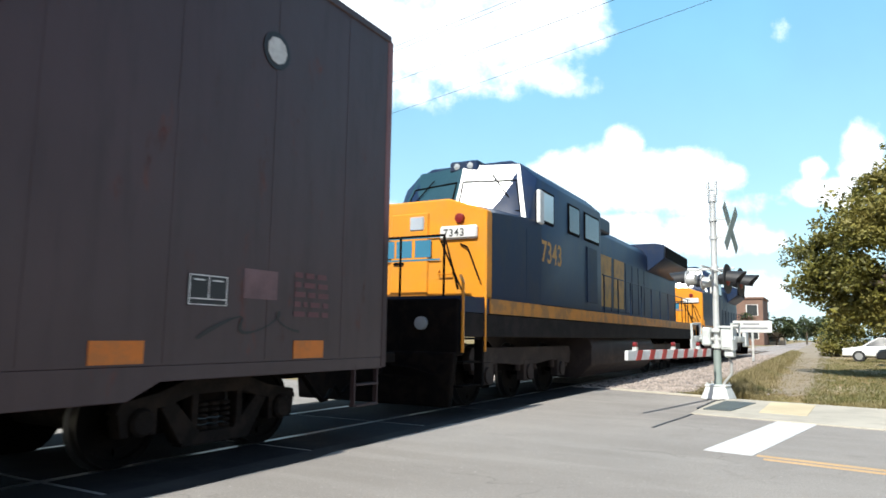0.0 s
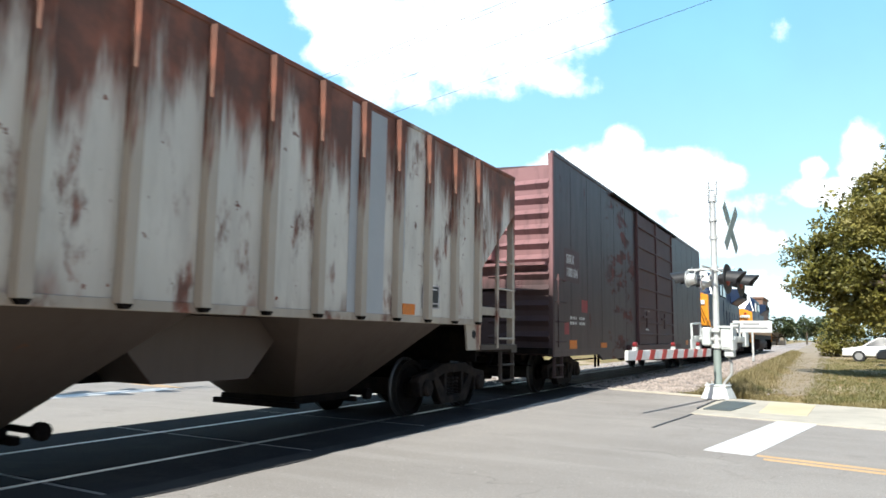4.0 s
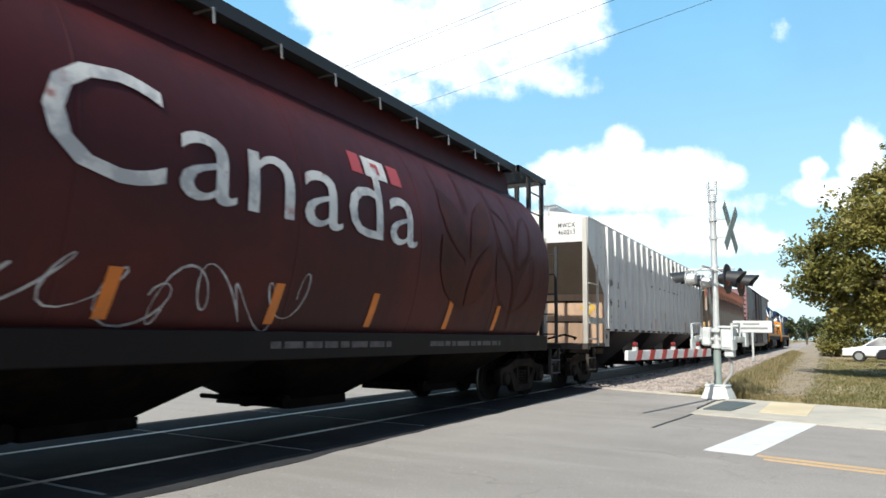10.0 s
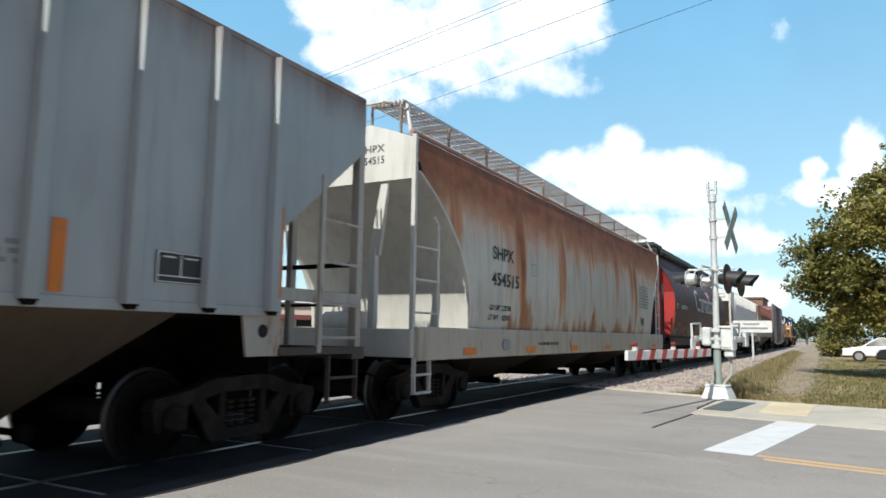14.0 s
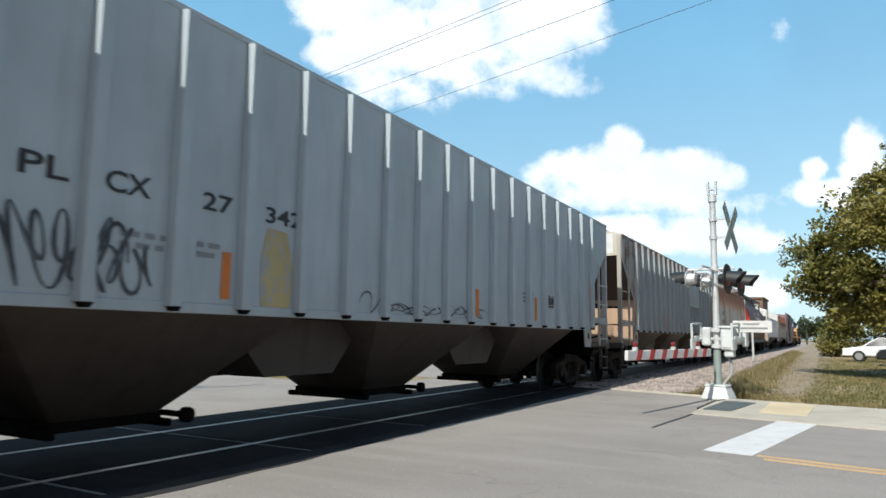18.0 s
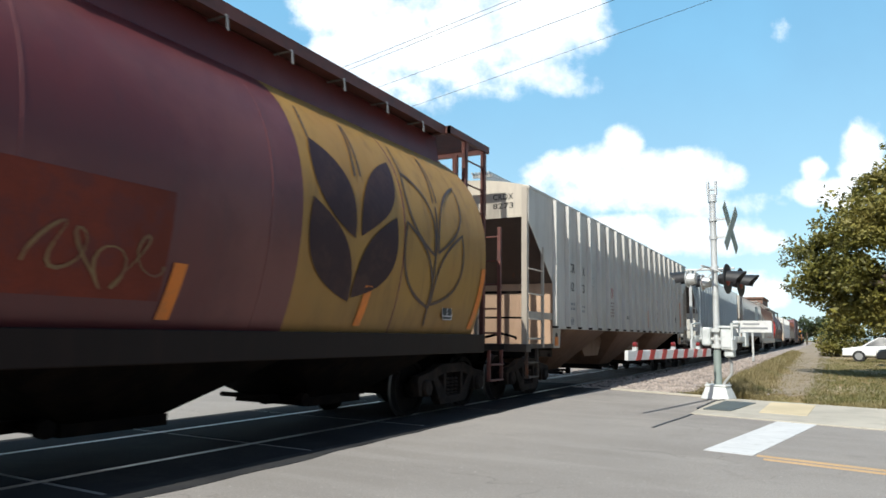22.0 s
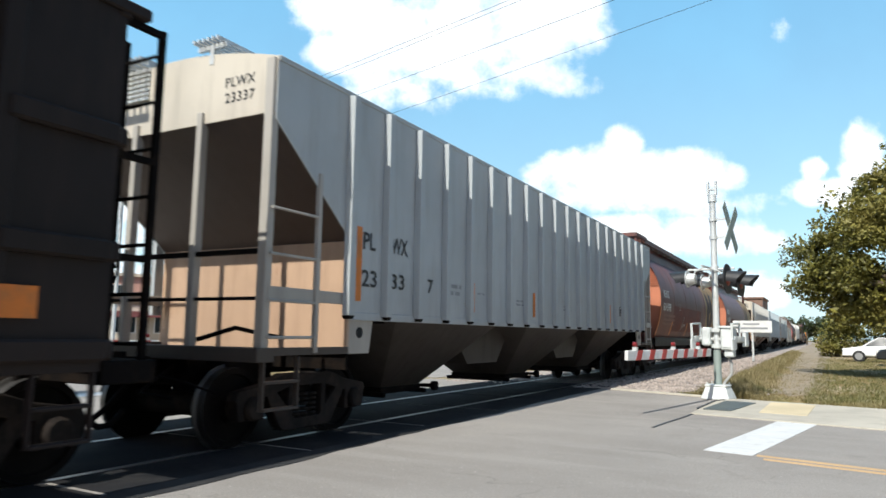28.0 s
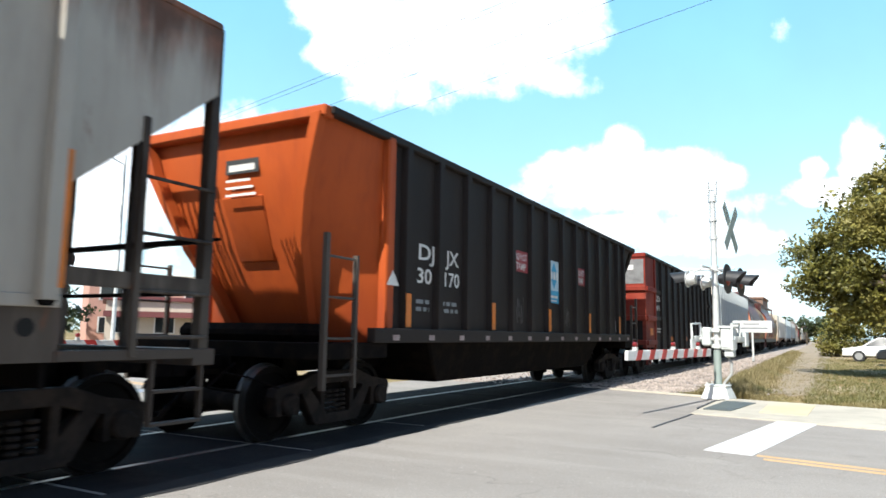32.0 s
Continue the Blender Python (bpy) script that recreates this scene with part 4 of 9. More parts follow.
def building(at, w, d, h, wall, roofmat, cols, rows, label, turn=0, band=None):
    b = thing("building", label, "building")
    b.matrix_basis = pose(*at, 0, 0, turn)
    part("wall", Shape().box(-w / 2, w / 2, -d / 2, d / 2, -0.2, h), wall, b)
    part("roof", Shape().box(-w / 2 - 0.3, w / 2 + 0.3, -d / 2 - 0.3, d / 2 + 0.3, h, h + 0.35), roofmat, b, bevel=0.03)
    if band:
        part("canopy", Shape().box(-w / 2 - 0.2, w / 2 + 0.2, -d / 2 - 1.2, -d / 2, h * 0.62, h * 0.75), band, b)
    for r in range(rows):
        for c in range(cols):
            x = -w / 2 + w * (c + 0.5) / cols
            z = h * (r + 0.25) / rows
            f = part("window", Shape().box(x - w / cols * 0.28, x + w / cols * 0.28, -d / 2 - 0.04, -d / 2 + 0.02, z, z + h / rows * 0.5), SIGN_WHITE, b)
            part("pane", Shape().box(x - w / cols * 0.24, x + w / cols * 0.24, -d / 2 - 0.06, -d / 2 - 0.03, z + 0.08, z + h / rows * 0.5 - 0.08), GLASS_FAR, f)
    return b


# unseen block, added to keep sky light off the near car sides
structure("wall_behind", Shape().box(7.0, 24.0, -40.0, -5.5, -0.2, 10.0), BRICK_FAR, "unseen plain brown brick wall, added to dim the near cars")
building((-16.5, 158.0, 0), 12, 14, 9.2, BRICK_FAR, BRICK_FAR, 3, 2, "distant brown brick building beyond the line")
building((-9.5, 168.0, 0), 4, 5, 2.4, STUCCO, STUCCO, 1, 1, "small pale hut near the far road")
building((-52.0, 44.0, 0), 12, 10, 3.6, STUCCO, MAROON, 4, 1, "low pale building with a maroon roof", 55, MAROON)
building((-64.0, 50.0, 0), 12, 9, 6.5, PINKWALL, STUCCO, 3, 2, "pink two-storey building beyond the lot", 60)
building((-58.0, 62.0, 0), 18, 9, 4.2, STUCCO, MAROON, 5, 1, "long low pale building with a maroon roof", 50, MAROON)
building((-75.0, 30.0, 0), 14, 10, 4.0, PINKWALL, MAROON, 4, 1, "low pink shop with a maroon roof", 70, STUCCO)


def street_lamp(at, height, reach, turn, label):
    l = thing("street_lamp", label, "street lamp")
    l.matrix_basis = pose(*at, 0, 0, turn)
    part("pole", Shape().tube((0, 0, -0.1), (0, 0, height), 0.11, 10, 0.06), ALUMINIUM, l)
    part("arm", Shape().path([(0, 0, height - 0.5), (0, -reach * 0.5, height - 0.15), (0, -reach, height)], 0.035), ALUMINIUM, l)
    part("lamp_head", Shape().slab([(-reach - 0.7, height - 0.02), (-reach, height - 0.08), (-reach + 0.1, height + 0.06), (-reach - 0.6, height + 0.1)], "x", -0.14, 0.14), ALUMINIUM, l, bevel=0.02)


street_lamp((-30.0, 21.6, 0), 9.8, 2.6, 0, "tall grey street lamp beside the road")
street_lamp((-52.0, 31.0, 0), 8.0, 2.4, 10, "grey street lamp by the far lot")


def utility_pole(at, height, label):
    p = thing("utility_pole", label, "utility pole", at=at)
    part("pole", Shape().tube((0, 0, -0.2), (0, 0, height), 0.16, 10, 0.11), BARK, p)
    c = part("crossarm", Shape().box(-0.06, 0.06, -1.3, 1.3, height - 0.7, height - 0.58), BARK, p, bevel=0.01)
    for y in (-1.2, -0.5, 0.5, 1.2):
        part("insulator", Shape().tube((0, y, height - 0.58), (0, y, height - 0.42), 0.05, 8), SIGN_WHITE, c)


def wires():
    # four lines over the road, on poles well out to either side
    ends = ((-46.0, 26.0), (30.0, 5.5))
    for x, y in ends:
        utility_pole((x, y, 0), 10.4, "weathered wooden utility pole with a crossarm")
    lines = [((-11.35, 15.67, 9.0), (-5.88, 14.19, 9.0)), ((-11.0, 15.35, 9.0), (-5.4, 13.95, 9.05)), ((-10.43, 17.01, 9.0), (-3.95, 15.17, 9.0)), ((-8.65, 18.42, 9.0), (-1.93, 16.21, 9.0))]
    for a, b in lines:
        a, b = Vector(a), Vector(b)
        way = (b - a) / (b - a).x
        s = Shape()
        pts = []
        for k in range(25):
            x = -46 + 76 * k / 24
            p = a + way * (x - a.x)
            p.z += 0.0006 * ((x + 8) ** 2) - 0.02
            pts.append(p)
        s.path(pts, 0.0065, 5)
        tagged(part("overhead_wire", s, WIRE, None, "thin black overhead power line"), category="power line", group="overhead power lines")


wires()


# ---- parked cars ----
CAR_WHITE = material("car_white", (0.78, 0.78, 0.78), 0.25, vary=0.03, bump=0)
CAR_TEAL = material("car_teal", (0.03, 0.10, 0.10), 0.25, vary=0.05, bump=0)
CAR_DARK = material("car_dark", (0.02, 0.022, 0.025), 0.25, vary=0.05, bump=0)
TYRE = material("tyre", (0.02, 0.02, 0.02), 0.8, vary=0.1)
RIM = material("rim", (0.45, 0.45, 0.46), 0.35, metal=0.7, vary=0.05, bump=0)


def sedan(at, turn, paint, label):
    c = thing("car", label, "car", "parked cars")
    c.matrix_basis = pose(*at, 0, 0, turn)
    body = [(-2.2, 0.35), (-2.25, 0.7), (-2.15, 0.88), (-1.2, 0.95), (1.1, 0.92), (2.05, 0.78), (2.2, 0.6), (2.2, 0.32)]
    part("body", Shape().slab(body, "x", -0.86, 0.86), paint, c, bevel=0.06)
    cab = part("cabin", Shape().loft([[(-0.82, -1.55, 0.9), (0.82, -1.55, 0.9), (0.82, 1.15, 0.9), (-0.82, 1.15, 0.9)], [(-0.62, -0.95, 1.4), (0.62, -0.95, 1.4), (0.62, 0.35, 1.4), (-0.62, 0.35, 1.4)]]), GLASS_FAR, c, "dark glazed cabin")
    part("car_roof", Shape().box(-0.64, 0.64, -0.98, 0.38, 1.385, 1.43), paint, cab, bevel=0.02)
    for x in (-0.72, 0.72):
        for y0, z0, y1, z1 in ((-1.55, 0.9, -0.95, 1.4), (1.15, 0.9, 0.35, 1.4), (-0.3, 0.9, -0.3, 1.4)):
            part("pillar", Shape().tube((x * 1.13, y0, z0), (x * 0.87, y1, z1), 0.04, 6), paint, cab)
    for x in (-0.86, 0.86):
        for y in (-1.4, 1.35):
            w = part("wheel", Shape().lathe([(0.2, -0.1), (0.32, -0.1), (0.33, 0.0), (0.32, 0.1), (0.2, 0.1)], 20, "x", (x, y, 0.33)), TYRE, c)
            part("rim", Shape().lathe([(0.0, -0.11), (0.2, -0.105), (0.2, 0.105), (0.0, 0.11)], 16, "x", (x, y, 0.33)), RIM, w)
    for x in (-0.6, 0.6):
        part("headlight", Shape().box(x - 0.18, x + 0.18, 2.1, 2.2, 0.62, 0.76), SIGN_WHITE, c, bevel=0.02)
        part("tail_light", Shape().box(x - 0.18, x + 0.18, -2.26, -2.16, 0.66, 0.82), SIGNAL_RED, c, bevel=0.02)
    return c


sedan((3.15, 48.3, -0.03), 84, CAR_WHITE, "white sedan parked on the grass under trees")
sedan((4.6, 56.0, -0.03), 92, CAR_TEAL, "dark teal sedan parked behind a white one")
sedan((4.45, 41.5, -0.03), 88, CAR_DARK, "black sedan parked in the shade of an oak")


# ---- rolling stock ----
SEAM = material("weld_seam", (0.17, 0.12, 0.09), 0.8, vary=0.3, scale=3, second=(0.36, 0.33, 0.29), amount=0.7, bump=0.1)
TRAIN, WHEELS = [], []
_kept = {}


def shared(key, build):
    if key not in _kept:
        _kept[key] = build()
    return _kept[key]


def wheelset_mesh(r=0.42):
    def build():
        s = Shape()
        for side in (-1, 1):
            s.lathe([(0.10, side * 0.66), (r + 0.028, side * 0.675), (r + 0.028, side * 0.70), (r, side * 0.715), (r - 0.008, side * 0.80), (r - 0.07, side * 0.805),
                     (r - 0.085, side * 0.77), (0.17, side * 0.755), (0.15, side * 0.80), (0.09, side * 0.81)], 28, "x")
        s.tube((-1.06, 0, 0), (1.06, 0, 0), 0.075, 12)
        s.box(0.70, 0.79, -0.05, 0.05, -r + 0.12, -r + 0.18)
        data = s.mesh("wheelset", [WHEEL_STEEL, TREAD], 0, 40)
        for p in data.polygons:
            c = p.center
            if math.hypot(c.y, c.z) > r - 0.02 and abs(c.x) < 0.81:
                p.material_index = 1
        return data
    return shared(("wheelset", r), build)


def side_frame_mesh():
    def build():
        s = Shape()
        x0, x1 = -0.07, 0.07
        s.slab([(-1.12, 0.50), (-1.08, 0.60), (-0.7, 0.66), (-0.4, 0.76), (0.4, 0.76), (0.7, 0.66), (1.08, 0.60), (1.12, 0.50), (0.62, 0.53), (0.3, 0.62), (-0.3, 0.62), (-0.62, 0.53)], "x", x0, x1)
        for d in (-1, 1):
            s.slab([(d * 0.70, 0.56), (d * 1.10, 0.54), (d * 1.06, 0.30), (d * 0.98, 0.30), (d * 0.98, 0.46), (d * 0.77, 0.46), (d * 0.77, 0.30), (d * 0.70, 0.30)], "x", x0, x1)
            s.slab([(d * 0.66, 0.52), (d * 0.52, 0.58), (d * 0.20, 0.26), (d * 0.28, 0.16), (d * 0.44, 0.18)], "x", x0, x1)
            s.slab([(d * 0.32, 0.64), (d * 0.24, 0.64), (d * 0.24, 0.28), (d * 0.32, 0.28)], "x", x0, x1)
        s.slab([(-0.42, 0.15), (0.42, 0.15), (0.36, 0.27), (-0.36, 0.27)], "x", x0, x1)
        for k in (-0.14, 0.0, 0.14):
            for h in range(5):
                s.tube((0, k, 0.28 + 0.055 * h), (0, k, 0.315 + 0.055 * h), 0.06, 8)
        return s.mesh("side_frame", FRAME_IRON, 0.008, 35)
    return shared("side_frame", build)


def truck(car, y):
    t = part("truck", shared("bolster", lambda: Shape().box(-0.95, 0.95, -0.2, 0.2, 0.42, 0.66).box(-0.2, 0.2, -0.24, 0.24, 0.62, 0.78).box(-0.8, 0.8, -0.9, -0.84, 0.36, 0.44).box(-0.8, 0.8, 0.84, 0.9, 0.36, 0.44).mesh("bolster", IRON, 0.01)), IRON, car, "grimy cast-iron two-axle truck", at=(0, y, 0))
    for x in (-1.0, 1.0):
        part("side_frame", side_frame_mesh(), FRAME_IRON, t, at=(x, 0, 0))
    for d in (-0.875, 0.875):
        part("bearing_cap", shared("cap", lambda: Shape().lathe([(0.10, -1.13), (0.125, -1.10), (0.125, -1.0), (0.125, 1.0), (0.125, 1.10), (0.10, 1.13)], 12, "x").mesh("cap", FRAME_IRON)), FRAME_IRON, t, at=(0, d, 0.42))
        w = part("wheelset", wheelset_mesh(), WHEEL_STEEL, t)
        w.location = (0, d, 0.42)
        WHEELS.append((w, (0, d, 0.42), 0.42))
    return t


def coupler_mesh():
    def build():
        s = Shape().box(-0.08, 0.08, -0.1, 0.62, 0.78, 0.94)
        s.slab([(-0.14, 0.55), (-0.17, 0.74), (-0.06, 0.86), (0.02, 0.72), (0.06, 0.86), (0.16, 0.84), (0.15, 0.55)], "z", 0.72, 1.0)
        s.path([(0.22, -0.1, 0.8), (0.26, 0.12, 0.62), (0.27, 0.32, 0.42), (0.24, 0.52, 0.30), (0.2, 0.68, 0.30), (0.15, 0.85, 0.42)], 0.032, 8)
        s.path([(-0.30, 0.0, 0.85), (-0.36, 0.45, 0.60), (-0.9, 0.50, 0.58)], 0.02)
        s.path([(-0.3, 0.2, 0.75), (-0.75, 0.25, 0.72), (-1.2, 0.25, 0.62)], 0.015)
        return s.mesh("coupler", IRON, 0.01)
    return shared("coupler", build)


def freight_car(name, label, front, rear, truck_in=1.25, sill_z=0.71):
    """The thing with its running gear: trucks and couplers under a centre sill. Local +y is ahead, +x faces the road side, z = 0 is the rail top."""
    mid, half = (front + rear) / 2, (front - rear) / 2
    car = thing(name, label, "freight car", "cars of the freight train", (TRACK, mid, 0))
    TRAIN.append((car, mid))
    truck(car, half - truck_in), truck(car, truck_in - half)
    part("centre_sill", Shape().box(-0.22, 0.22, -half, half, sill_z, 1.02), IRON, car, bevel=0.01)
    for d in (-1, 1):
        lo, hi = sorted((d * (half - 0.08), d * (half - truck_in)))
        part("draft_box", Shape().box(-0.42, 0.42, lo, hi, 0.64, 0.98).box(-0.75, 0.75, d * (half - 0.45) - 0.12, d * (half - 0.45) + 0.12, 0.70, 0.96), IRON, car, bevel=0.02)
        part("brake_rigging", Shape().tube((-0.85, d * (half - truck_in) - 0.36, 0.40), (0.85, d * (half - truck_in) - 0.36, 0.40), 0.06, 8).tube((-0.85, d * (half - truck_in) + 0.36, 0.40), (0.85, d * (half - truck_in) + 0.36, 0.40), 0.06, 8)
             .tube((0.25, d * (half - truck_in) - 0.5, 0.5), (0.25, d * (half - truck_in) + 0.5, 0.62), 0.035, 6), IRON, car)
    part("coupler", coupler_mesh(), IRON, car, at=(0, half, 0))
    part("coupler", coupler_mesh(), IRON, car, at=pose(0, -half, 0, 0, 0, 180))
    return car, half


def on_side(y, z, x=HALF + 0.006):
    return lambda a, b: Vector((x, y + a, z + b))


def on_rear(x, y, z):
    return lambda a, b: Vector((x + a, y, z + b))


def ladder(car, p, q, z0, z1, mat, n, r=0.016, wide=0.05, name="ladder", skew=0.0):
    """Two flat stiles at plan points p and q and n rungs between them; the stiles are parts of the ladder, the rungs too."""
    lad = part(name, Shape().box(p[0] - wide / 2, p[0] + wide / 2, p[1] - wide / 2, p[1] + wide / 2, z0, z1), mat, car)
    part("stile", Shape().box(q[0] - wide / 2, q[0] + wide / 2, q[1] - wide / 2, q[1] + wide / 2, z0, z1 - skew), mat, lad)
    for k in range(n):
        z = z0 + (z1 - skew - z0) * (k + 0.6) / n
        part("rung", Shape().tube((p[0], p[1], z), (q[0], q[1], z), r, 6), mat, lad)
    return lad


def stirrup(car, x, y, mat, y1=0.42, z0=0.97, z1=0.45):
    s = Shape()
    d = 0.0 if y1 == 0 else y1
    for z in (z1, (z0 + z1) / 2):
        s.box(x - 0.05, x + 0.05, y, y + d, z, z + 0.025)
    for k in (0, d):
        s.box(x - 0.03, x + 0.03, y + k - 0.012, y + k + 0.012, z1, z0)
    return part("stirrup_step", s, mat, car, bevel=0.004)


def roof_walk(car, half, z, mat, x=0.0, wide=0.5, over=0.25, name="running_board"):
    """A grating along the ridge: long strips on cross bearers."""
    s = Shape()
    n = 6
    for k in range(n):
        c = x - wide / 2 + wide * (k + 0.5) / n
        s.box(c - 0.012, c + 0.012, -half - over, half + over, z, z + 0.04)
    k = -half
    while k < half + 0.1:
        s.box(x - wide / 2, x + wide / 2, k - 0.02, k + 0.02, z - 0.05, z)
        s.box(x - 0.03, x + 0.03, k - 0.02, k + 0.02, z - 0.22, z - 0.04)
        k += 1.1
    return part(name, s, mat, car, "galvanised steel grating running board", smooth=0)


def label_panel(car, y, z, w=0.34, h=0.3, x=HALF + 0.006, back=MARK_BLACK, line=MARK_WHITE, name="data_panel"):
    """A small stencilled two-cell data panel."""
    p = part(name, Shape().add([(x, y, z), (x, y + w, z), (x, y + w, z + h), (x, y, z + h)], [(0, 1, 2, 3)]), back, car, smooth=0)
    s = lambda a, b: Vector((x + 0.003, y + a * w, z + b * h))
    bars([(0.03, 0.97, 0.95, 0.99), (0.03, 0.97, 0.2, 0.24), (0.03, 0.97, 0.02, 0.05), (0.03, 0.06, 0.02, 0.97), (0.94, 0.97, 0.02, 0.97), (0.49, 0.52, 0.24, 0.97), (0.14, 0.4, 0.8, 0.85), (0.58, 0.86, 0.8, 0.85)], line, p, s)
    return p


def scrawl(car, seed, y, z, w, h, mat, thick=0.03, x=HALF + 0.008, loops=6, name="graffiti", shape=None):
    """A sprayed scribble: one wandering flat stroke of loops; shape(y, z) gives the wall's x where it is curved."""
    rnd = random.Random(seed)
    pts = []
    n = loops * 14
    ph = [rnd.uniform(0, 6.28) for _ in range(4)]
    fr = [rnd.uniform(0.7, 1.4) for _ in range(4)]
    for i in range(n + 1):
        t = i / n
        a = t * loops * 2 * math.pi
        py = y + w * (t + 0.09 * math.sin(a * fr[0] + ph[0]))
        pz = z + h * (0.5 + 0.36 * math.sin(a + ph[1]) + 0.16 * math.sin(a * 0.37 * fr[2] + ph[2]))
        pts.append((py, pz))
    rows = []
    for k, (a, b) in enumerate(pts):
        (p, q), (c, d) = pts[max(k - 1, 0)], pts[min(k + 1, n)]
        l = math.hypot(c - p, d - q) or 1
        wide = thick * (0.75 + 0.35 * math.sin(k * 0.7 + ph[3]))
        ny, nz = -(d - q) / l * wide / 2, (c - p) / l * wide / 2
        rows.append([((shape(v, u) if shape else x), v, u) for v, u in ((a + ny, b + nz), (a - ny, b - nz))])
    s = Shape().loft(rows, close=False, caps=False)
    return part(name, s, mat, car, "sprayed graffiti scribble", smooth=0)


def reflector(car, y, z, w=0.1, h=0.65, x=HALF + 0.008):
    return part("reflector", Shape().box(x - 0.004, x + 0.002, y, y + w, z, z + h), REFLECTOR, car, "orange reflective strip")


GRIMY = car_paint("grimy_step_steel", (0.080, 0.066, 0.056), streak=0.5, rust=0.35, bottom=0.5, grime=(0.05, 0.04, 0.034), spec=0.2)
ZB, ZT, INSET, SLOPE = 1.43, 3.97, 1.32, 2.25


def covered_hopper(label, front, rear, side, post, bay, first=1.45, step=0.76, roofmat=None, ends=None, brake=False, rib_mat=None, lower=None, slope=None, gear=False):
    car, half = freight_car("covered_hopper", label, front, rear)
    rib_mat, ends, roofmat = rib_mat or side, ends or side, roofmat or side
    up, lower, slope = 3.41, lower or bay, slope or bay
    outline = [(-half, ZT), (-half, up - 0.08), (INSET - half, SLOPE), (INSET - half, ZB), (half - INSET, ZB), (half - INSET, SLOPE), (half, up - 0.08), (half, ZT)]
    for x in (-HALF, HALF - 0.02):
        part("side_sheet", Shape().slab(outline, "x", x, x + 0.02), side, car, bevel=0.003)
    # hat-section posts along both sides
    n = int(round((2 * half - 2 * first) / step))
    rib = shared(("rib", rib_mat.name), lambda: Shape().slab([(-0.075, 0), (-0.06, 0.085), (0.05, 0.085), (0.065, 0)], "z", ZB - 0.02, ZT - 0.03).mesh("rib", rib_mat, 0.004))
    for k in range(n + 1):
        y = first - half + (2 * half - 2 * first) * k / n
        part("side_post", rib, rib_mat, car, at=Matrix(((0, 1, 0, HALF), (1, 0, 0, y), (0, 0, 1, 0), (0, 0, 0, 1))))
        part("side_post", rib, rib_mat, car, at=Matrix(((0, -1, 0, -HALF), (1, 0, 0, y), (0, 0, 1, 0), (0, 0, 0, 1))))
    shoe = shared("post_shoe", lambda: Shape().slab([(-0.055, 0.0), (0.055, 0.0), (0.025, -0.04), (-0.025, -0.04)], "x", HALF - 0.02, HALF + 0.08).mesh("post_shoe", IRON))
    for k in range(n + 1):
        part("post_shoe", shoe, IRON, car, at=(0, first - half + (2 * half - 2 * first) * k / n, ZB - 0.021))
    s = Shape()
    for x in (-HALF - 0.015, HALF - 0.055):
        s.box(x, x + 0.07, -half, half, ZT - 0.03, ZT + 0.03)
    part("eave_rail", s, rib_mat, car, bevel=0.008)
    s = Shape()
    for x in (-HALF - 0.01, HALF - 0.05):
        s.box(x, x + 0.06, INSET - half, half - INSET, ZB - 0.07, ZB + 0.02)
    part("side_sill", s, rib_mat, car, bevel=0.006)
    # arched roof
    arch = [(x, ZT + 0.02 + 0.22 * (1 - (x / HALF) ** 2)) for x in np.linspace(-HALF, HALF, 13)]
    part("roof", Shape().slab(arch + [(HALF, ZT - 0.02), (-HALF, ZT - 0.02)], "y", -half, half), roofmat, car)
    part("hatch_cover", Shape().slab([(-0.3, 4.15), (-0.26, 4.3), (0.26, 4.3), (0.3, 4.15)], "y", 0.6 - half, half - 0.6), roofmat, car, bevel=0.01)
    for d in (-1, 1):
        roof_walk(car, half, 4.28, ALUMINIUM, d * 0.62, 0.42, 0.12)
    # ends: upper panel, slope sheet, bulkhead
    for d in (-1, 1):
        e = d * half
        part("end_panel", Shape().slab([(-HALF + 0.02, up), (HALF - 0.02, up)] + [(x, z - 0.004) for x, z in arch[::-1]], "y", e - 0.012, e + 0.012), ends, car)
        i = e - d * INSET
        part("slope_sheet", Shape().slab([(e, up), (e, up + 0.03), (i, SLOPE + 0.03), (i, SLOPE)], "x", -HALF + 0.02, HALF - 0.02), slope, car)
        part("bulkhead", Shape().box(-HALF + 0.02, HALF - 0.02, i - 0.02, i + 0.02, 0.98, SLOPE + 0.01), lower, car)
        # dark sheets inboard of the bulkhead stand in for the shade above the truck
        part("bolster_web", Shape().box(-HALF + 0.06, HALF - 0.06, i - d * 0.05 - 0.02, i - d * 0.05 + 0.02, 0.80, ZB - 0.01).box(-1.3, 1.3, min(i - d * 0.06, i - d * 1.3), max(i - d * 0.06, i - d * 1.3), ZB - 0.09, ZB - 0.05), IRON, car)
        for x in (-HALF + 0.02, HALF - 0.05):
            g = part("jacking_gusset", Shape().slab([(i - d * 0.02, ZB), (i + d * (-0.5), ZB), (i - d * 0.42, 0.98), (i - d * 0.02, 0.98)], "x", x, x + 0.03), post, car)
            part("gusset_hole", Shape().tube((x - 0.003, i - d * 0.22, 1.22), (x + 0.034, i - d * 0.22, 1.22), 0.065, 14), HOLE, g)
        for x in (-HALF + 0.07, -0.52, 0.52, HALF - 0.07):
            w = 0.055 if abs(x) > 1 else 0.04
            z0 = 0.98 if abs(x) > 1 else 1.05
            part("end_post", Shape().box(x - w, x + w, e - 0.05, e + 0.05, z0, ZT if abs(x) > 1 else up + 0.12), post, car, bevel=0.006)
        part("end_sill", Shape().box(-HALF, HALF, e - 0.12, e + 0.12, 0.92, 1.06), GRIMY, car, bevel=0.008)
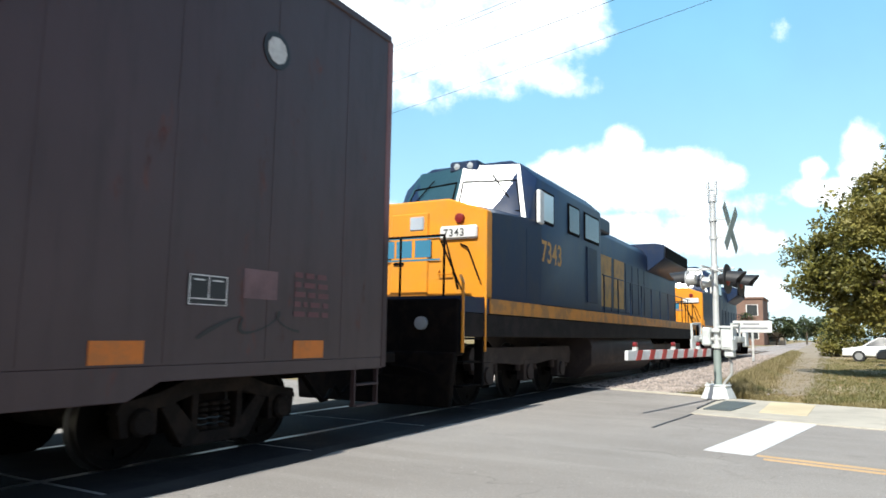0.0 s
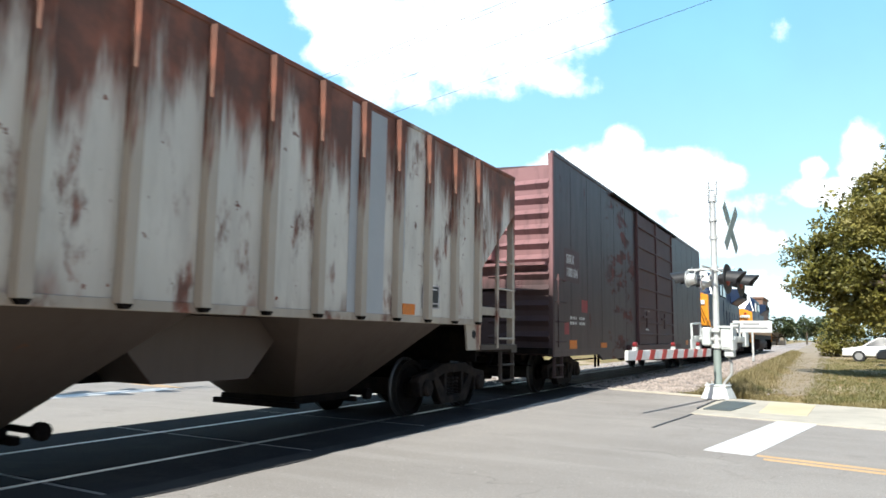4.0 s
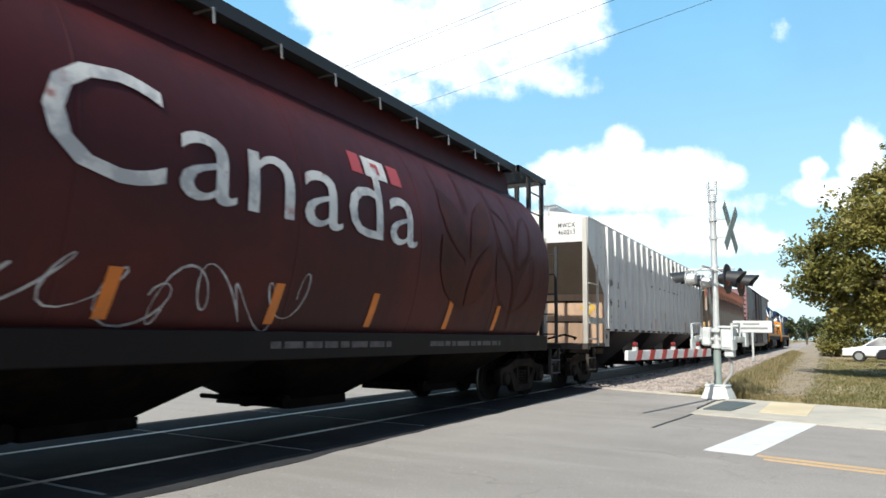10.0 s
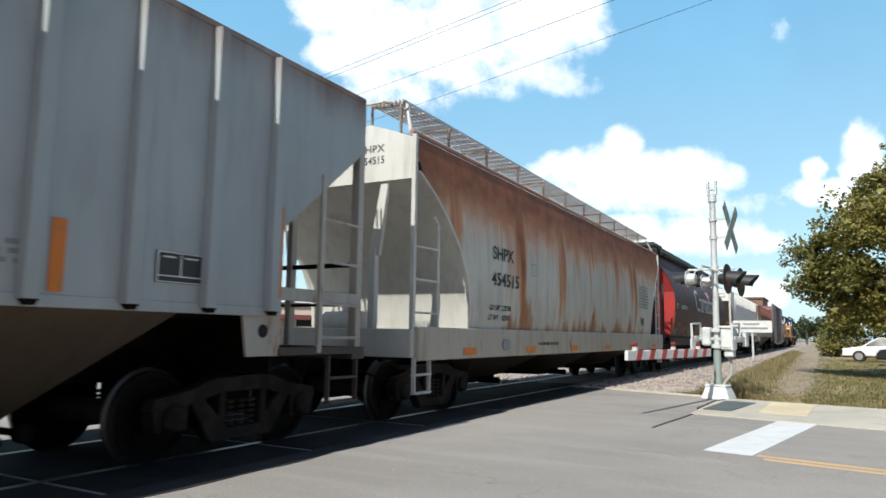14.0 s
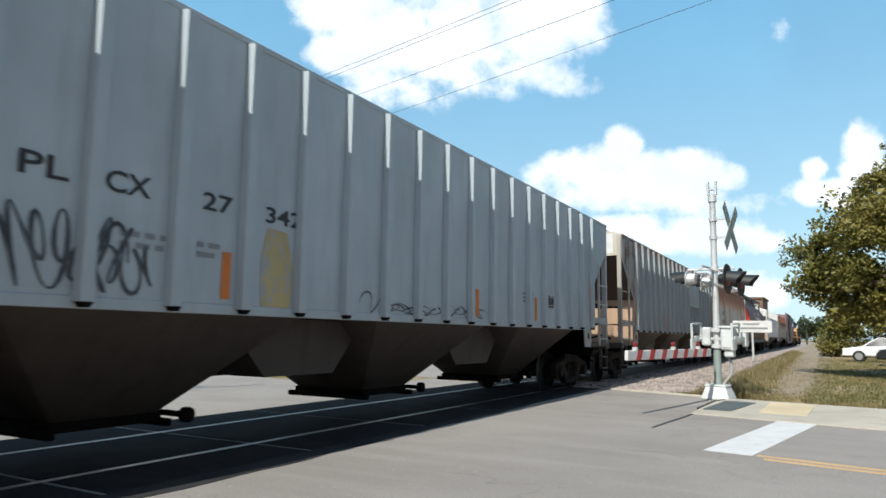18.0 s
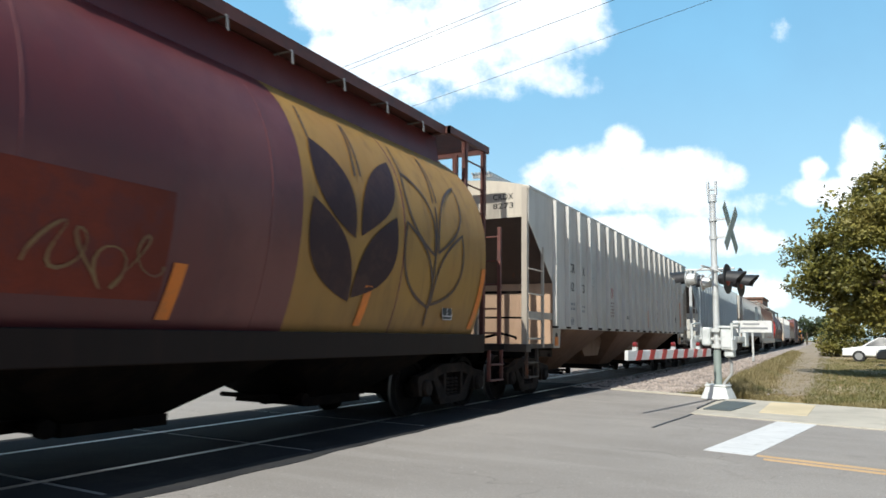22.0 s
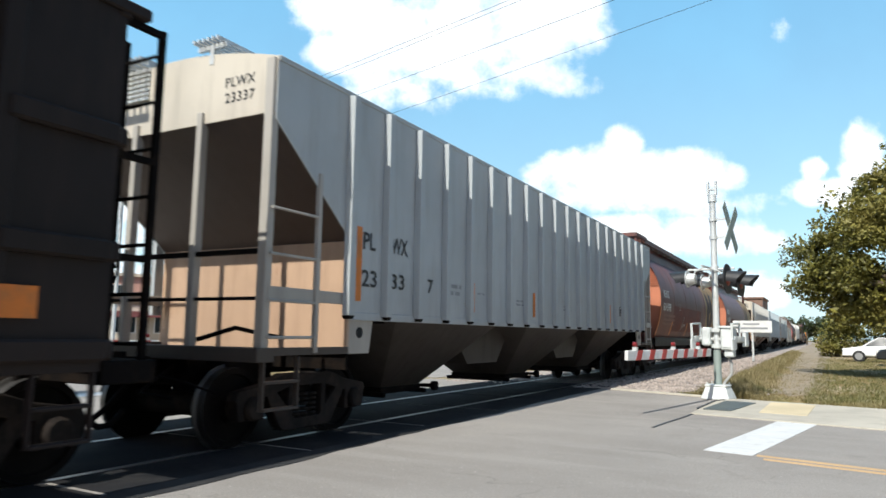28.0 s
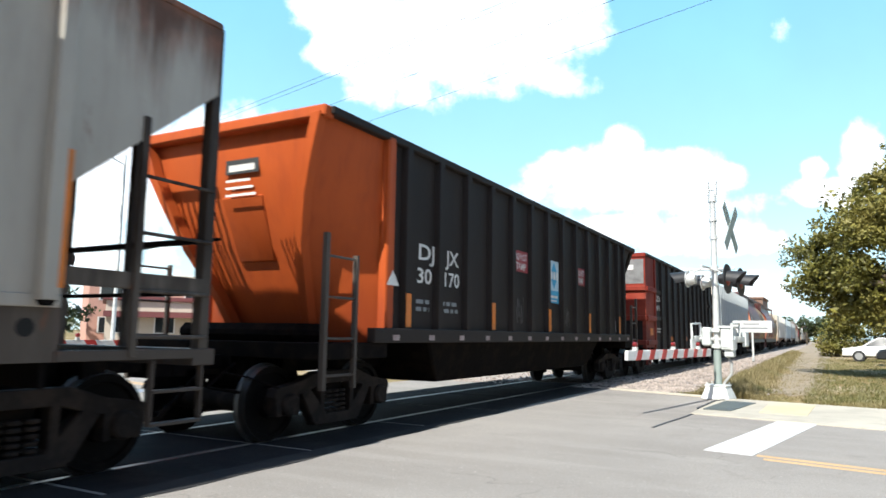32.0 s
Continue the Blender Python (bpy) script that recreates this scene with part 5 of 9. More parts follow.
        part("end_beam", Shape().box(-HALF + 0.06, HALF - 0.06, e - 0.03, e + 0.03, 1.98, 2.03).box(-HALF + 0.06, HALF - 0.06, e - 0.02, e + 0.02, 1.52, 1.555), IRON, car)
        for x in (-HALF + 0.03, HALF - 0.03):
            lo, hi = sorted((e, i))
            part("side_beam", Shape().box(x - 0.025, x + 0.025, lo, hi, 1.53, 1.66), post, car, bevel=0.005)
            part("side_platform", Shape().box(x - 0.03, x + 0.03, lo, hi, 0.98, 1.06), GRIMY, car, bevel=0.005)
        # corner ladder on the road side
        q = e - d * 0.72
        lad = part("ladder", Shape().box(HALF - 0.03, HALF + 0.02, q - 0.03, q + 0.03, 1.0, 2.92), post, car, bevel=0.004)
        for z in (1.16, 1.52, 1.98, 2.44):
            part("rung", Shape().tube((HALF, e, z), (HALF, q, z), 0.017, 6), post, lad)
        lad = part("end_ladder", Shape().box(-1.08, -1.03, e - 0.04, e + 0.04, 1.0, 3.0), post, car)
        for z in (1.16, 1.55, 1.98, 2.44, 2.9):
            part("rung", Shape().tube((-HALF, e, z), (-1.05, e, z), 0.017, 6), post, lad)
        stirrup(car, HALF - 0.04, min(e, e - d * 0.5), GRIMY, 0.5)
        g = Shape()
        for k in range(8):
            g.box(-1.2 + 0.11 * k, -1.16 + 0.11 * k, min(e, e + d * 0.6), max(e, e + d * 0.6), 4.20, 4.23)
        g.box(-1.22, -0.37, min(e + d * 0.56, e + d * 0.6), max(e + d * 0.56, e + d * 0.6), 4.17, 4.24).box(-1.22, -0.37, e - 0.02, e + 0.02, 4.17, 4.21)
        part("roof_step", g, ALUMINIUM, car, "grated roof step", smooth=0)
        # slats in place of the striped shadow that the roof step casts here
        g = Shape()
        for k in range(7):
            g.box(-0.95, -0.35, e + d * 0.02 - 0.02, e + d * 0.02 + 0.02, 3.82 + 0.055 * k, 3.85 + 0.055 * k)
        part("end_grating", g, ALUMINIUM, car, smooth=0)
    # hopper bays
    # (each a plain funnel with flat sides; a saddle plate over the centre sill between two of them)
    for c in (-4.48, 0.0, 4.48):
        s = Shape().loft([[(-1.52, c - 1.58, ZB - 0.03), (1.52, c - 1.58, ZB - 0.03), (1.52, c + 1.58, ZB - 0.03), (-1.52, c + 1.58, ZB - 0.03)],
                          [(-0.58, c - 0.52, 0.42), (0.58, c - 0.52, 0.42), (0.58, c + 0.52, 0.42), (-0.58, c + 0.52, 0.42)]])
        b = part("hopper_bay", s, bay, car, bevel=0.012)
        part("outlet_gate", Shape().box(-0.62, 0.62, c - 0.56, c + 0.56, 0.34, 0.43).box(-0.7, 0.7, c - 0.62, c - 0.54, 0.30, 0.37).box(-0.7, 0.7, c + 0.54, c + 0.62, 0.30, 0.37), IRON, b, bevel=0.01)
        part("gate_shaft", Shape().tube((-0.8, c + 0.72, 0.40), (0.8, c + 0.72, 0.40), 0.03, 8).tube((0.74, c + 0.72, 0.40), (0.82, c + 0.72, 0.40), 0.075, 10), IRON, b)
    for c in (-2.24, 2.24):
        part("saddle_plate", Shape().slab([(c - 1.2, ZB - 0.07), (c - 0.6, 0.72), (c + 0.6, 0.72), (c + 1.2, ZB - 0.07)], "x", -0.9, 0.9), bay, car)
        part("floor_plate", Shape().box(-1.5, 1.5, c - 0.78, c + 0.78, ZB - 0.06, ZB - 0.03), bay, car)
    if brake:
        e = -half
        part("air_reservoir", Shape().lathe([(0.0, -0.5), (0.2, -0.46), (0.24, -0.38), (0.24, 0.38), (0.2, 0.46), (0.0, 0.5)], 18, "x", (0.35, e + 0.75, 1.75)), side, car)
        part("brake_valve", Shape().box(0.1, 0.75, e + 0.5, e + 0.85, 1.1, 1.5).box(0.3, 0.5, e + 0.55, e + 0.8, 1.5, 1.6), IRON, car, bevel=0.03)
    if gear:
        e = half - 0.55
        part("brake_gear", Shape().box(-0.10, 0.30, e - 0.18, e + 0.12, 1.05, 1.62).box(0.0, 0.18, e - 0.10, e + 0.05, 1.62, 2.55).box(-0.6, 0.55, e - 0.16, e - 0.08, 1.9, 2.0)
             .lathe([(0.0, -0.45), (0.17, -0.41), (0.2, -0.34), (0.2, 0.34), (0.17, 0.41), (0.0, 0.45)], 16, "x", (-0.55, e + 0.05, 1.32)).path([(0.25, e, 1.5), (0.5, e + 0.1, 1.9), (0.45, e + 0.05, 2.4), (0.1, e, 2.5)], 0.03), IRON, car, "dark air-brake valves and reservoir", bevel=0.012)
    bw = -half - 0.12
    wheel = Shape()
    for k in range(18):
        a, b2 = 2 * math.pi * k / 18, 2 * math.pi * (k + 1) / 18
        wheel.tube((-0.8 + 0.26 * math.cos(a), bw, 1.9 + 0.26 * math.sin(a)), (-0.8 + 0.26 * math.cos(b2), bw, 1.9 + 0.26 * math.sin(b2)), 0.014, 5)
    for k in range(5):
        a = 2 * math.pi * k / 5
        wheel.tube((-0.8, bw, 1.9), (-0.8 + 0.26 * math.cos(a), bw, 1.9 + 0.26 * math.sin(a)), 0.01, 5)
    part("brake_wheel", wheel, IRON, car)
    part("brake_pipe", Shape().path([(0.4, -half + 0.2, 1.12), (0.9, -half + 0.25, 1.25), (1.1, -half + 0.5, 1.18), (0.9, -half + 1.0, 1.15)], 0.025), IRON, car)
    return car, half


def shell_x(z, centre=2.5, wide=HALF, low=2.35, high=1.78):
    t = (z - centre) / (high if z > centre else low)
    return wide * math.sqrt(max(0.0, 1 - t * t))


def cylinder_hopper(label, front, rear, shell, panel, end, iron, sill, panel_len=4.45):
    """A cylindrical covered hopper: barrel, recessed ends behind a portal of posts, a long roof walk on brackets. front and rear: ends of the barrel."""
    car, half = freight_car("cylindrical_hopper", label, front + 1.15, rear - 1.15, sill_z=0.96)
    barrel = half - 1.15
    n = 40

    def ring(y, k=1.0):
        pts = []
        for i in range(n + 1):
            a = math.pi * i / n
            z = 2.5 - math.cos(a) * (2.35 if a < math.pi / 2 else 1.78)
            z = max(z, 1.2)
            pts.append((z, shell_x(z) * k))
        z0 = [(x, y, z) for z, x in pts]
        return z0 + [(-x, y, z) for z, x in pts[::-1]]
    cut = barrel - panel_len
    part("barrel", Shape().loft([ring(-barrel), ring(-barrel + 0.02), ring(cut if panel else barrel)], caps=False), shell, car, smooth=60)
    if panel:
        part("end_barrel", Shape().loft([ring(cut), ring(barrel - 0.02), ring(barrel)], caps=False), panel, car, "yellow painted end of the barrel", smooth=60)
    for k in range(1, 6):
        y = -barrel + 2 * barrel * k / 6
        part("weld_seam", Shape().loft([ring(y - 0.012, 1.0), ring(y - 0.008, 1.003), ring(y + 0.008, 1.003), ring(y + 0.012, 1.0)], caps=False), shell, car, smooth=60)
    for d in (-1, 1):
        e, o = d * barrel, d * half
        part("barrel_end", Shape().add([(x * 0.995, e - d * 0.12, z) for x, _, z in ring(0)], [tuple(range(2 * n + 2))]), end, car, "bright red painted barrel end", smooth=0)
        s = Shape()
        for k in range(17):
            z = 2.95 + 0.073 * k
            w = shell_x(z) * 0.97
            if w > 0.2:
                s.box(-w, w, e - d * 0.12 - 0.035, e - d * 0.12 + 0.035, z, z + 0.035)
        part("louvre", s, end, car, smooth=0)
        part("end_strip", Shape().box(-0.8, 0.8, e - 0.03, e + 0.03, 3.02, 3.10), iron, car)
        for x in (-0.85, -0.28, 0.28, 0.85):
            part("end_brace", Shape().slab([(x * 0.75 - 0.06, 1.2), (x * 0.75 + 0.06, 1.2), (x + 0.05, 2.9), (x - 0.05, 2.9)], "y", e + d * 0.0 - 0.04, e + d * 0.08), end, car, bevel=0.01)
        part("end_opening", Shape().lathe([(0.0, -0.01), (0.26, -0.01), (0.26, 0.01), (0.0, 0.01)], 20, "y", (0.62, e - d * 0.06, 1.45)), HOLE, car)
        # portal and canopy
        for x in (-1.02, -0.45, 0.45, 1.02):
            w = 0.045 if abs(x) < 0.9 else 0.04
            part("portal_post", Shape().box(x - w, x + w, o - d * 0.12 - 0.045, o - d * 0.12 + 0.045, 1.05, 4.5), iron, car, bevel=0.006)
        for x in (-1.02, 1.02):
            part("inner_post", Shape().box(x - 0.04, x + 0.04, o - d * 0.85 - 0.04, o - d * 0.85 + 0.04, 1.05, 4.5), iron, car)
            lad = part("ladder", Shape().box(x * 1.32 - 0.03, x * 1.32 + 0.03, o - d * 0.12 - 0.03, o - d * 0.12 + 0.03, 1.05, 3.1), iron, car)
            for k in range(8):
                z = 1.25 + 0.42 * k
                part("rung", Shape().tube((x, o - d * 0.12, z), (x * (1.32 if z < 3.1 else 1.0), o - d * (0.12 if z < 3.1 else 0.85), z), 0.016, 6), iron, lad)
        lo, hi = sorted((o, e - d * 0.35))
        s = Shape().box(-1.08, 1.08, lo, lo + 0.06, 4.48, 4.6).box(-1.08, 1.08, hi - 0.06, hi, 4.48, 4.6).box(-1.08, -1.02, lo, hi, 4.48, 4.6).box(1.02, 1.08, lo, hi, 4.48, 4.6)
        for k in range(50):
            s.box(-1.02 + k * 0.041, -1.02 + k * 0.041 + 0.011, lo, hi, 4.55, 4.585)
        part("canopy", s, iron, car, "grated roof-end platform", smooth=0)
        part("hand_rail", Shape().tube((-1.02, o - d * 0.15, 2.05), (1.02, o - d * 0.15, 2.05), 0.018, 6).tube((-1.02, o - d * 0.15, 2.9), (1.02, o - d * 0.15, 2.9), 0.014, 6), iron, car)
        part("end_platform", Shape().box(-1.4, 1.4, min(o, e), max(o, e), 0.96, 1.06), IRON, car, bevel=0.01)
        stirrup(car, 1.38, min(o - d * 0.1, o - d * 0.6), iron, 0.5)
        part("valve_box", Shape().box(-0.9, -0.4, o - d * 0.5 - 0.15, o - d * 0.5 + 0.15, 1.06, 1.75), IRON, car, bevel=0.03)
        part("brake_cylinder", Shape().lathe([(0.0, -0.4), (0.16, -0.36), (0.16, 0.36), (0.0, 0.4)], 14, "x", (0.5, o - d * 0.5, 1.25)), IRON, car, bevel=0.03)
        for x in (-0.98, 0.62):
            s = Shape().slab([(x, 1.05), (x + 0.14, 1.05), (x + 0.14, 2.2), (x, 2.2)], "y", e + d * 0.12, e + d * 0.15)
            part("vertical_beam", s, iron, car)
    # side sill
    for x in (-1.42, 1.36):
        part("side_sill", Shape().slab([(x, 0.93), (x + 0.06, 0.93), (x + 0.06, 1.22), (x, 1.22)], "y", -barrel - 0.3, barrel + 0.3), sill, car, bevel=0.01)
    # roof walk on brackets, and the hatch trough beneath it
    part("hatch_trough", Shape().slab([(-0.82, 3.92), (0.82, 3.92), (0.72, 4.5), (-0.72, 4.5)], "y", -barrel + 0.2, barrel - 0.2), shell, car, bevel=0.02)
    for x in (-0.98, 0.55):
        w = part("roof_walk", Shape().slab([(x - 0.01, 4.45), (x + 0.01, 4.45), (x + 0.01, 4.52), (x + 0.42, 4.52), (x + 0.42, 4.45), (x + 0.44, 4.45), (x + 0.44, 4.6), (x + 0.42, 4.6), (x + 0.42, 4.56), (x + 0.01, 4.56), (x + 0.01, 4.6), (x - 0.01, 4.6)], "y", -barrel + 0.3, barrel - 0.3), iron, car)
        k = -barrel + 0.6
        while k < barrel - 0.3:
            o = 0.98 if x > 0 else -0.98
            part("bracket", Shape().path([(o * 0.6, k, 4.455), (o * 1.03, k, 4.455), (o * 1.03, k + 0.02, 4.3)], 0.014, 5), MARK_GREY, w)
            k += 1.0
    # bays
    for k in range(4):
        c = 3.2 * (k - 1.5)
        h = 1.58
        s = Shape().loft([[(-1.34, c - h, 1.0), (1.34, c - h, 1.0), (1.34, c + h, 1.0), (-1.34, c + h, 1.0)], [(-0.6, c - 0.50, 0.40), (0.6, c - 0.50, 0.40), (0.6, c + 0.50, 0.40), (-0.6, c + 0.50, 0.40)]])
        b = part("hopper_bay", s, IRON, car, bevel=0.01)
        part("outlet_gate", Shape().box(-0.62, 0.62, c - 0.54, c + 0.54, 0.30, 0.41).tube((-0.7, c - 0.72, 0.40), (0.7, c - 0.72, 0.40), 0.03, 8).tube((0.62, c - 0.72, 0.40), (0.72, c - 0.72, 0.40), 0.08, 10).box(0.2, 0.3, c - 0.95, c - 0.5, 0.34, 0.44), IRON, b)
    return car, half, barrel


FLOW_BAY = car_paint("hopper_bay_rusty", (0.10, 0.072, 0.055), rust=0.4, streak=0.5, bottom=0.7, grime=(0.03, 0.022, 0.018), spec=0.2)


def flow_x(z):
    """Half width of the smooth-sided car at height z: a bulge below, drawn in towards the roof."""
    return 1.50 + 0.07 * math.sin(math.pi * min(1, max(0, (z - 1.2) / 2.2))) - 0.10 * max(0.0, (z - 3.2) / 0.8) ** 2


def smooth_hopper(label, front, rear, side, end, roofmat, sill=None):
    car, half = freight_car("covered_hopper", label, front, rear, 1.35)
    zs = [1.30, 1.6, 1.9, 2.2, 2.5, 2.8, 3.1, 3.35, 3.6, 3.8, 3.95, 4.05, 4.15, 4.22]

    def cut(z):
        if z > 3.45:
            return 0.06
        t = (3.45 - z) / 2.15
        return 0.06 + 1.5 * math.sin(min(1, t * 1.08) * math.pi / 2) ** 0.85
    def xx(z):
        if z <= 3.95:
            return flow_x(z)
        return flow_x(3.95) - (z - 3.95) * 3.2
    for d in (-1, 1):
        rows = []
        for z in zs:
            c = cut(z)
            ys = np.linspace(-half + c, half - c, 9)
            rows.append([(d * xx(z), y, z) for y in ys])
        s = Shape().loft(rows, close=False, caps=False)
        part("side_shell", s, side, car, smooth=50)
        part("side_sill", Shape().box(d * 1.53 - 0.05, d * 1.53 + 0.05, -half, half, 0.86, 1.31), sill or end, car, bevel=0.015)
        part("roof_edge", Shape().tube((d * 1.40, -half, 4.0), (d * 1.40, half, 4.0), 0.035, 8), roofmat, car)
        for k in range(1, 8):
            y = -half + 1.9 + (2 * half - 3.8) * k / 8
            s = Shape()
            zz = np.linspace(1.32, 3.9, 9)
            s.loft([[(d * (flow_x(z) - 0.002), y - 0.014, z), (d * (flow_x(z) + 0.002), y - 0.008, z), (d * (flow_x(z) + 0.002), y + 0.008, z), (d * (flow_x(z) - 0.002), y + 0.014, z)] for z in zz])
            part("weld_seam", s, side, car)
    part("roof", Shape().slab([(-0.7, 4.15), (-0.5, 4.23), (0.5, 4.23), (0.7, 4.15)], "y", -half + 0.06, half - 0.06), end, car)
    # raised roof walk on stanchions down each edge
    for d in (-1, 1):
        grate = Shape()
        for j in range(9):
            c = d * 0.9 - 0.27 + 0.0675 * j
            grate.box(c - 0.010, c + 0.010, -half + 0.1, half - 0.1, 4.50, 4.53)
        for j in range(int(2 * half / 0.3)):
            grate.box(d * 0.9 - 0.28, d * 0.9 + 0.28, -half + 0.15 + 0.3 * j, -half + 0.17 + 0.3 * j, 4.505, 4.525)
        w = part("running_board", grate, ALUMINIUM, car, "grey steel grating running board", smooth=0)
        k = -half + 0.15
        while k < half:
            part("stanchion", Shape().box(d * 1.12 - 0.014, d * 1.12 + 0.014, k - 0.016, k + 0.016, 4.05, 4.5).box(d * 0.62 - 0.014, d * 0.62 + 0.014, k - 0.016, k + 0.016, 4.15, 4.5).box(d * 0.9 - 0.27, d * 0.9 + 0.27, k - 0.016, k + 0.016, 4.47, 4.5), SEAM, w)
            k += 1.43
    for d in (-1, 1):
        e = d * half
        top = [(x, 4.22 - max(0, abs(x) - 0.6) * 0.35) for x in np.linspace(-1.38, 1.38, 9)]
        part("end_panel", Shape().slab([(-1.42, 3.35), (1.42, 3.35)] + top[::-1], "y", e - d * 0.06 - 0.012, e - d * 0.06 + 0.012), end, car)
        rows = [[(-flow_x(z) + 0.01, e - d * cut(z), z), (flow_x(z) - 0.01, e - d * cut(z), z), (flow_x(z) - 0.01, e - d * (cut(z) + 0.03), z), (-flow_x(z) + 0.01, e - d * (cut(z) + 0.03), z)] for z in np.linspace(3.44, 1.3, 12)]
        part("slope_sheet", Shape().loft(rows), end, car, smooth=50)
        i = e - d * (cut(1.3) + 0.01)
        part("bulkhead", Shape().box(-1.44, 1.44, i - 0.02, i + 0.02, 0.95, 1.32), end, car)
        for x in (-1.42, 1.42):
            rim = []
            for z in np.linspace(1.32, 3.45, 8):
                y = e - d * cut(z)
                rim.append([(x / 1.42 * (flow_x(z) - 0.06), y, z), (x / 1.42 * (flow_x(z) + 0.004), y, z), (x / 1.42 * (flow_x(z) + 0.004), y - d * 0.05, z), (x / 1.42 * (flow_x(z) - 0.06), y - d * 0.05, z)])
            part("cut_edge", Shape().loft(rim), end, car)
        for x in (-0.75, 0.75):
            part("end_post", Shape().slab([(x - 0.09, 2.3), (x + 0.09, 2.3), (x * 1.25 + 0.06, 3.5), (x * 1.25 - 0.06, 3.5)], "y", e - d * 0.12 - 0.04, e - d * 0.12 + 0.04), end, car, bevel=0.01)
            part("prop", Shape().box(x - 0.05, x + 0.05, e - d * 0.1 - 0.05, e - d * 0.1 + 0.05, 1.0, 2.4), end, car)
        part("end_sill", Shape().box(-1.5, 1.5, e - d * 0.02 - 0.1, e - d * 0.02 + 0.1, 0.9, 1.28), end, car, bevel=0.01)
        for sx in (-1, 1):
            lad = part("ladder", Shape().box(sx * 1.46 - 0.03, sx * 1.46 + 0.03, e - 0.03, e + 0.03, 1.28, 3.95), end, car)
            part("stile", Shape().path([(sx * 1.5, e - d * 0.62, 1.3), (sx * 1.5, e - d * 0.62, 2.75), (sx * 1.5, e - d * 0.5, 2.85)], 0.022), end, lad)
            for z in (1.5, 1.95, 2.4):
                part("rung", Shape().tube((sx * 1.47, e, z), (sx * 1.5, e - d * 0.62, z), 0.016, 6), end, lad)
        part("roof_brace", Shape().path([(1.35, e - d * 0.05, 4.0), (1.12, e - d * 0.3, 4.5), (0.9, e - d * 0.02, 4.5), (-0.9, e - d * 0.02, 4.5)], 0.025), end, car)
        stirrup(car, 1.5, min(e, e - d * 0.42), end, 0.4, 0.9, 0.42)
        part("brake_cylinder", Shape().lathe([(0.0, -0.4), (0.2, -0.36), (0.2, 0.36), (0.0, 0.4)], 16, "x", (-0.3, e - d * 0.9, 1.35)), end, car)
    for k in range(3):
        c = (k - 1) * (2 * half - 4.4) / 3
        h = (2 * half - 4.4) / 6 - 0.05
        s = Shape().loft([[(-1.3, c - h, 0.95), (1.3, c - h, 0.95), (1.3, c + h, 0.95), (-1.3, c + h, 0.95)], [(-0.55, c - 0.7, 0.45), (0.55, c - 0.7, 0.45), (0.55, c + 0.7, 0.45), (-0.55, c + 0.7, 0.45)]])
        b = part("hopper_bay", s, FLOW_BAY, car, bevel=0.02)
        part("outlet_gate", Shape().box(-0.5, 0.5, c - 0.66, c + 0.66, 0.33, 0.46).tube((0.3, c, 0.38), (0.9, c, 0.38), 0.06, 8), IRON, b, bevel=0.01)
    return car, half


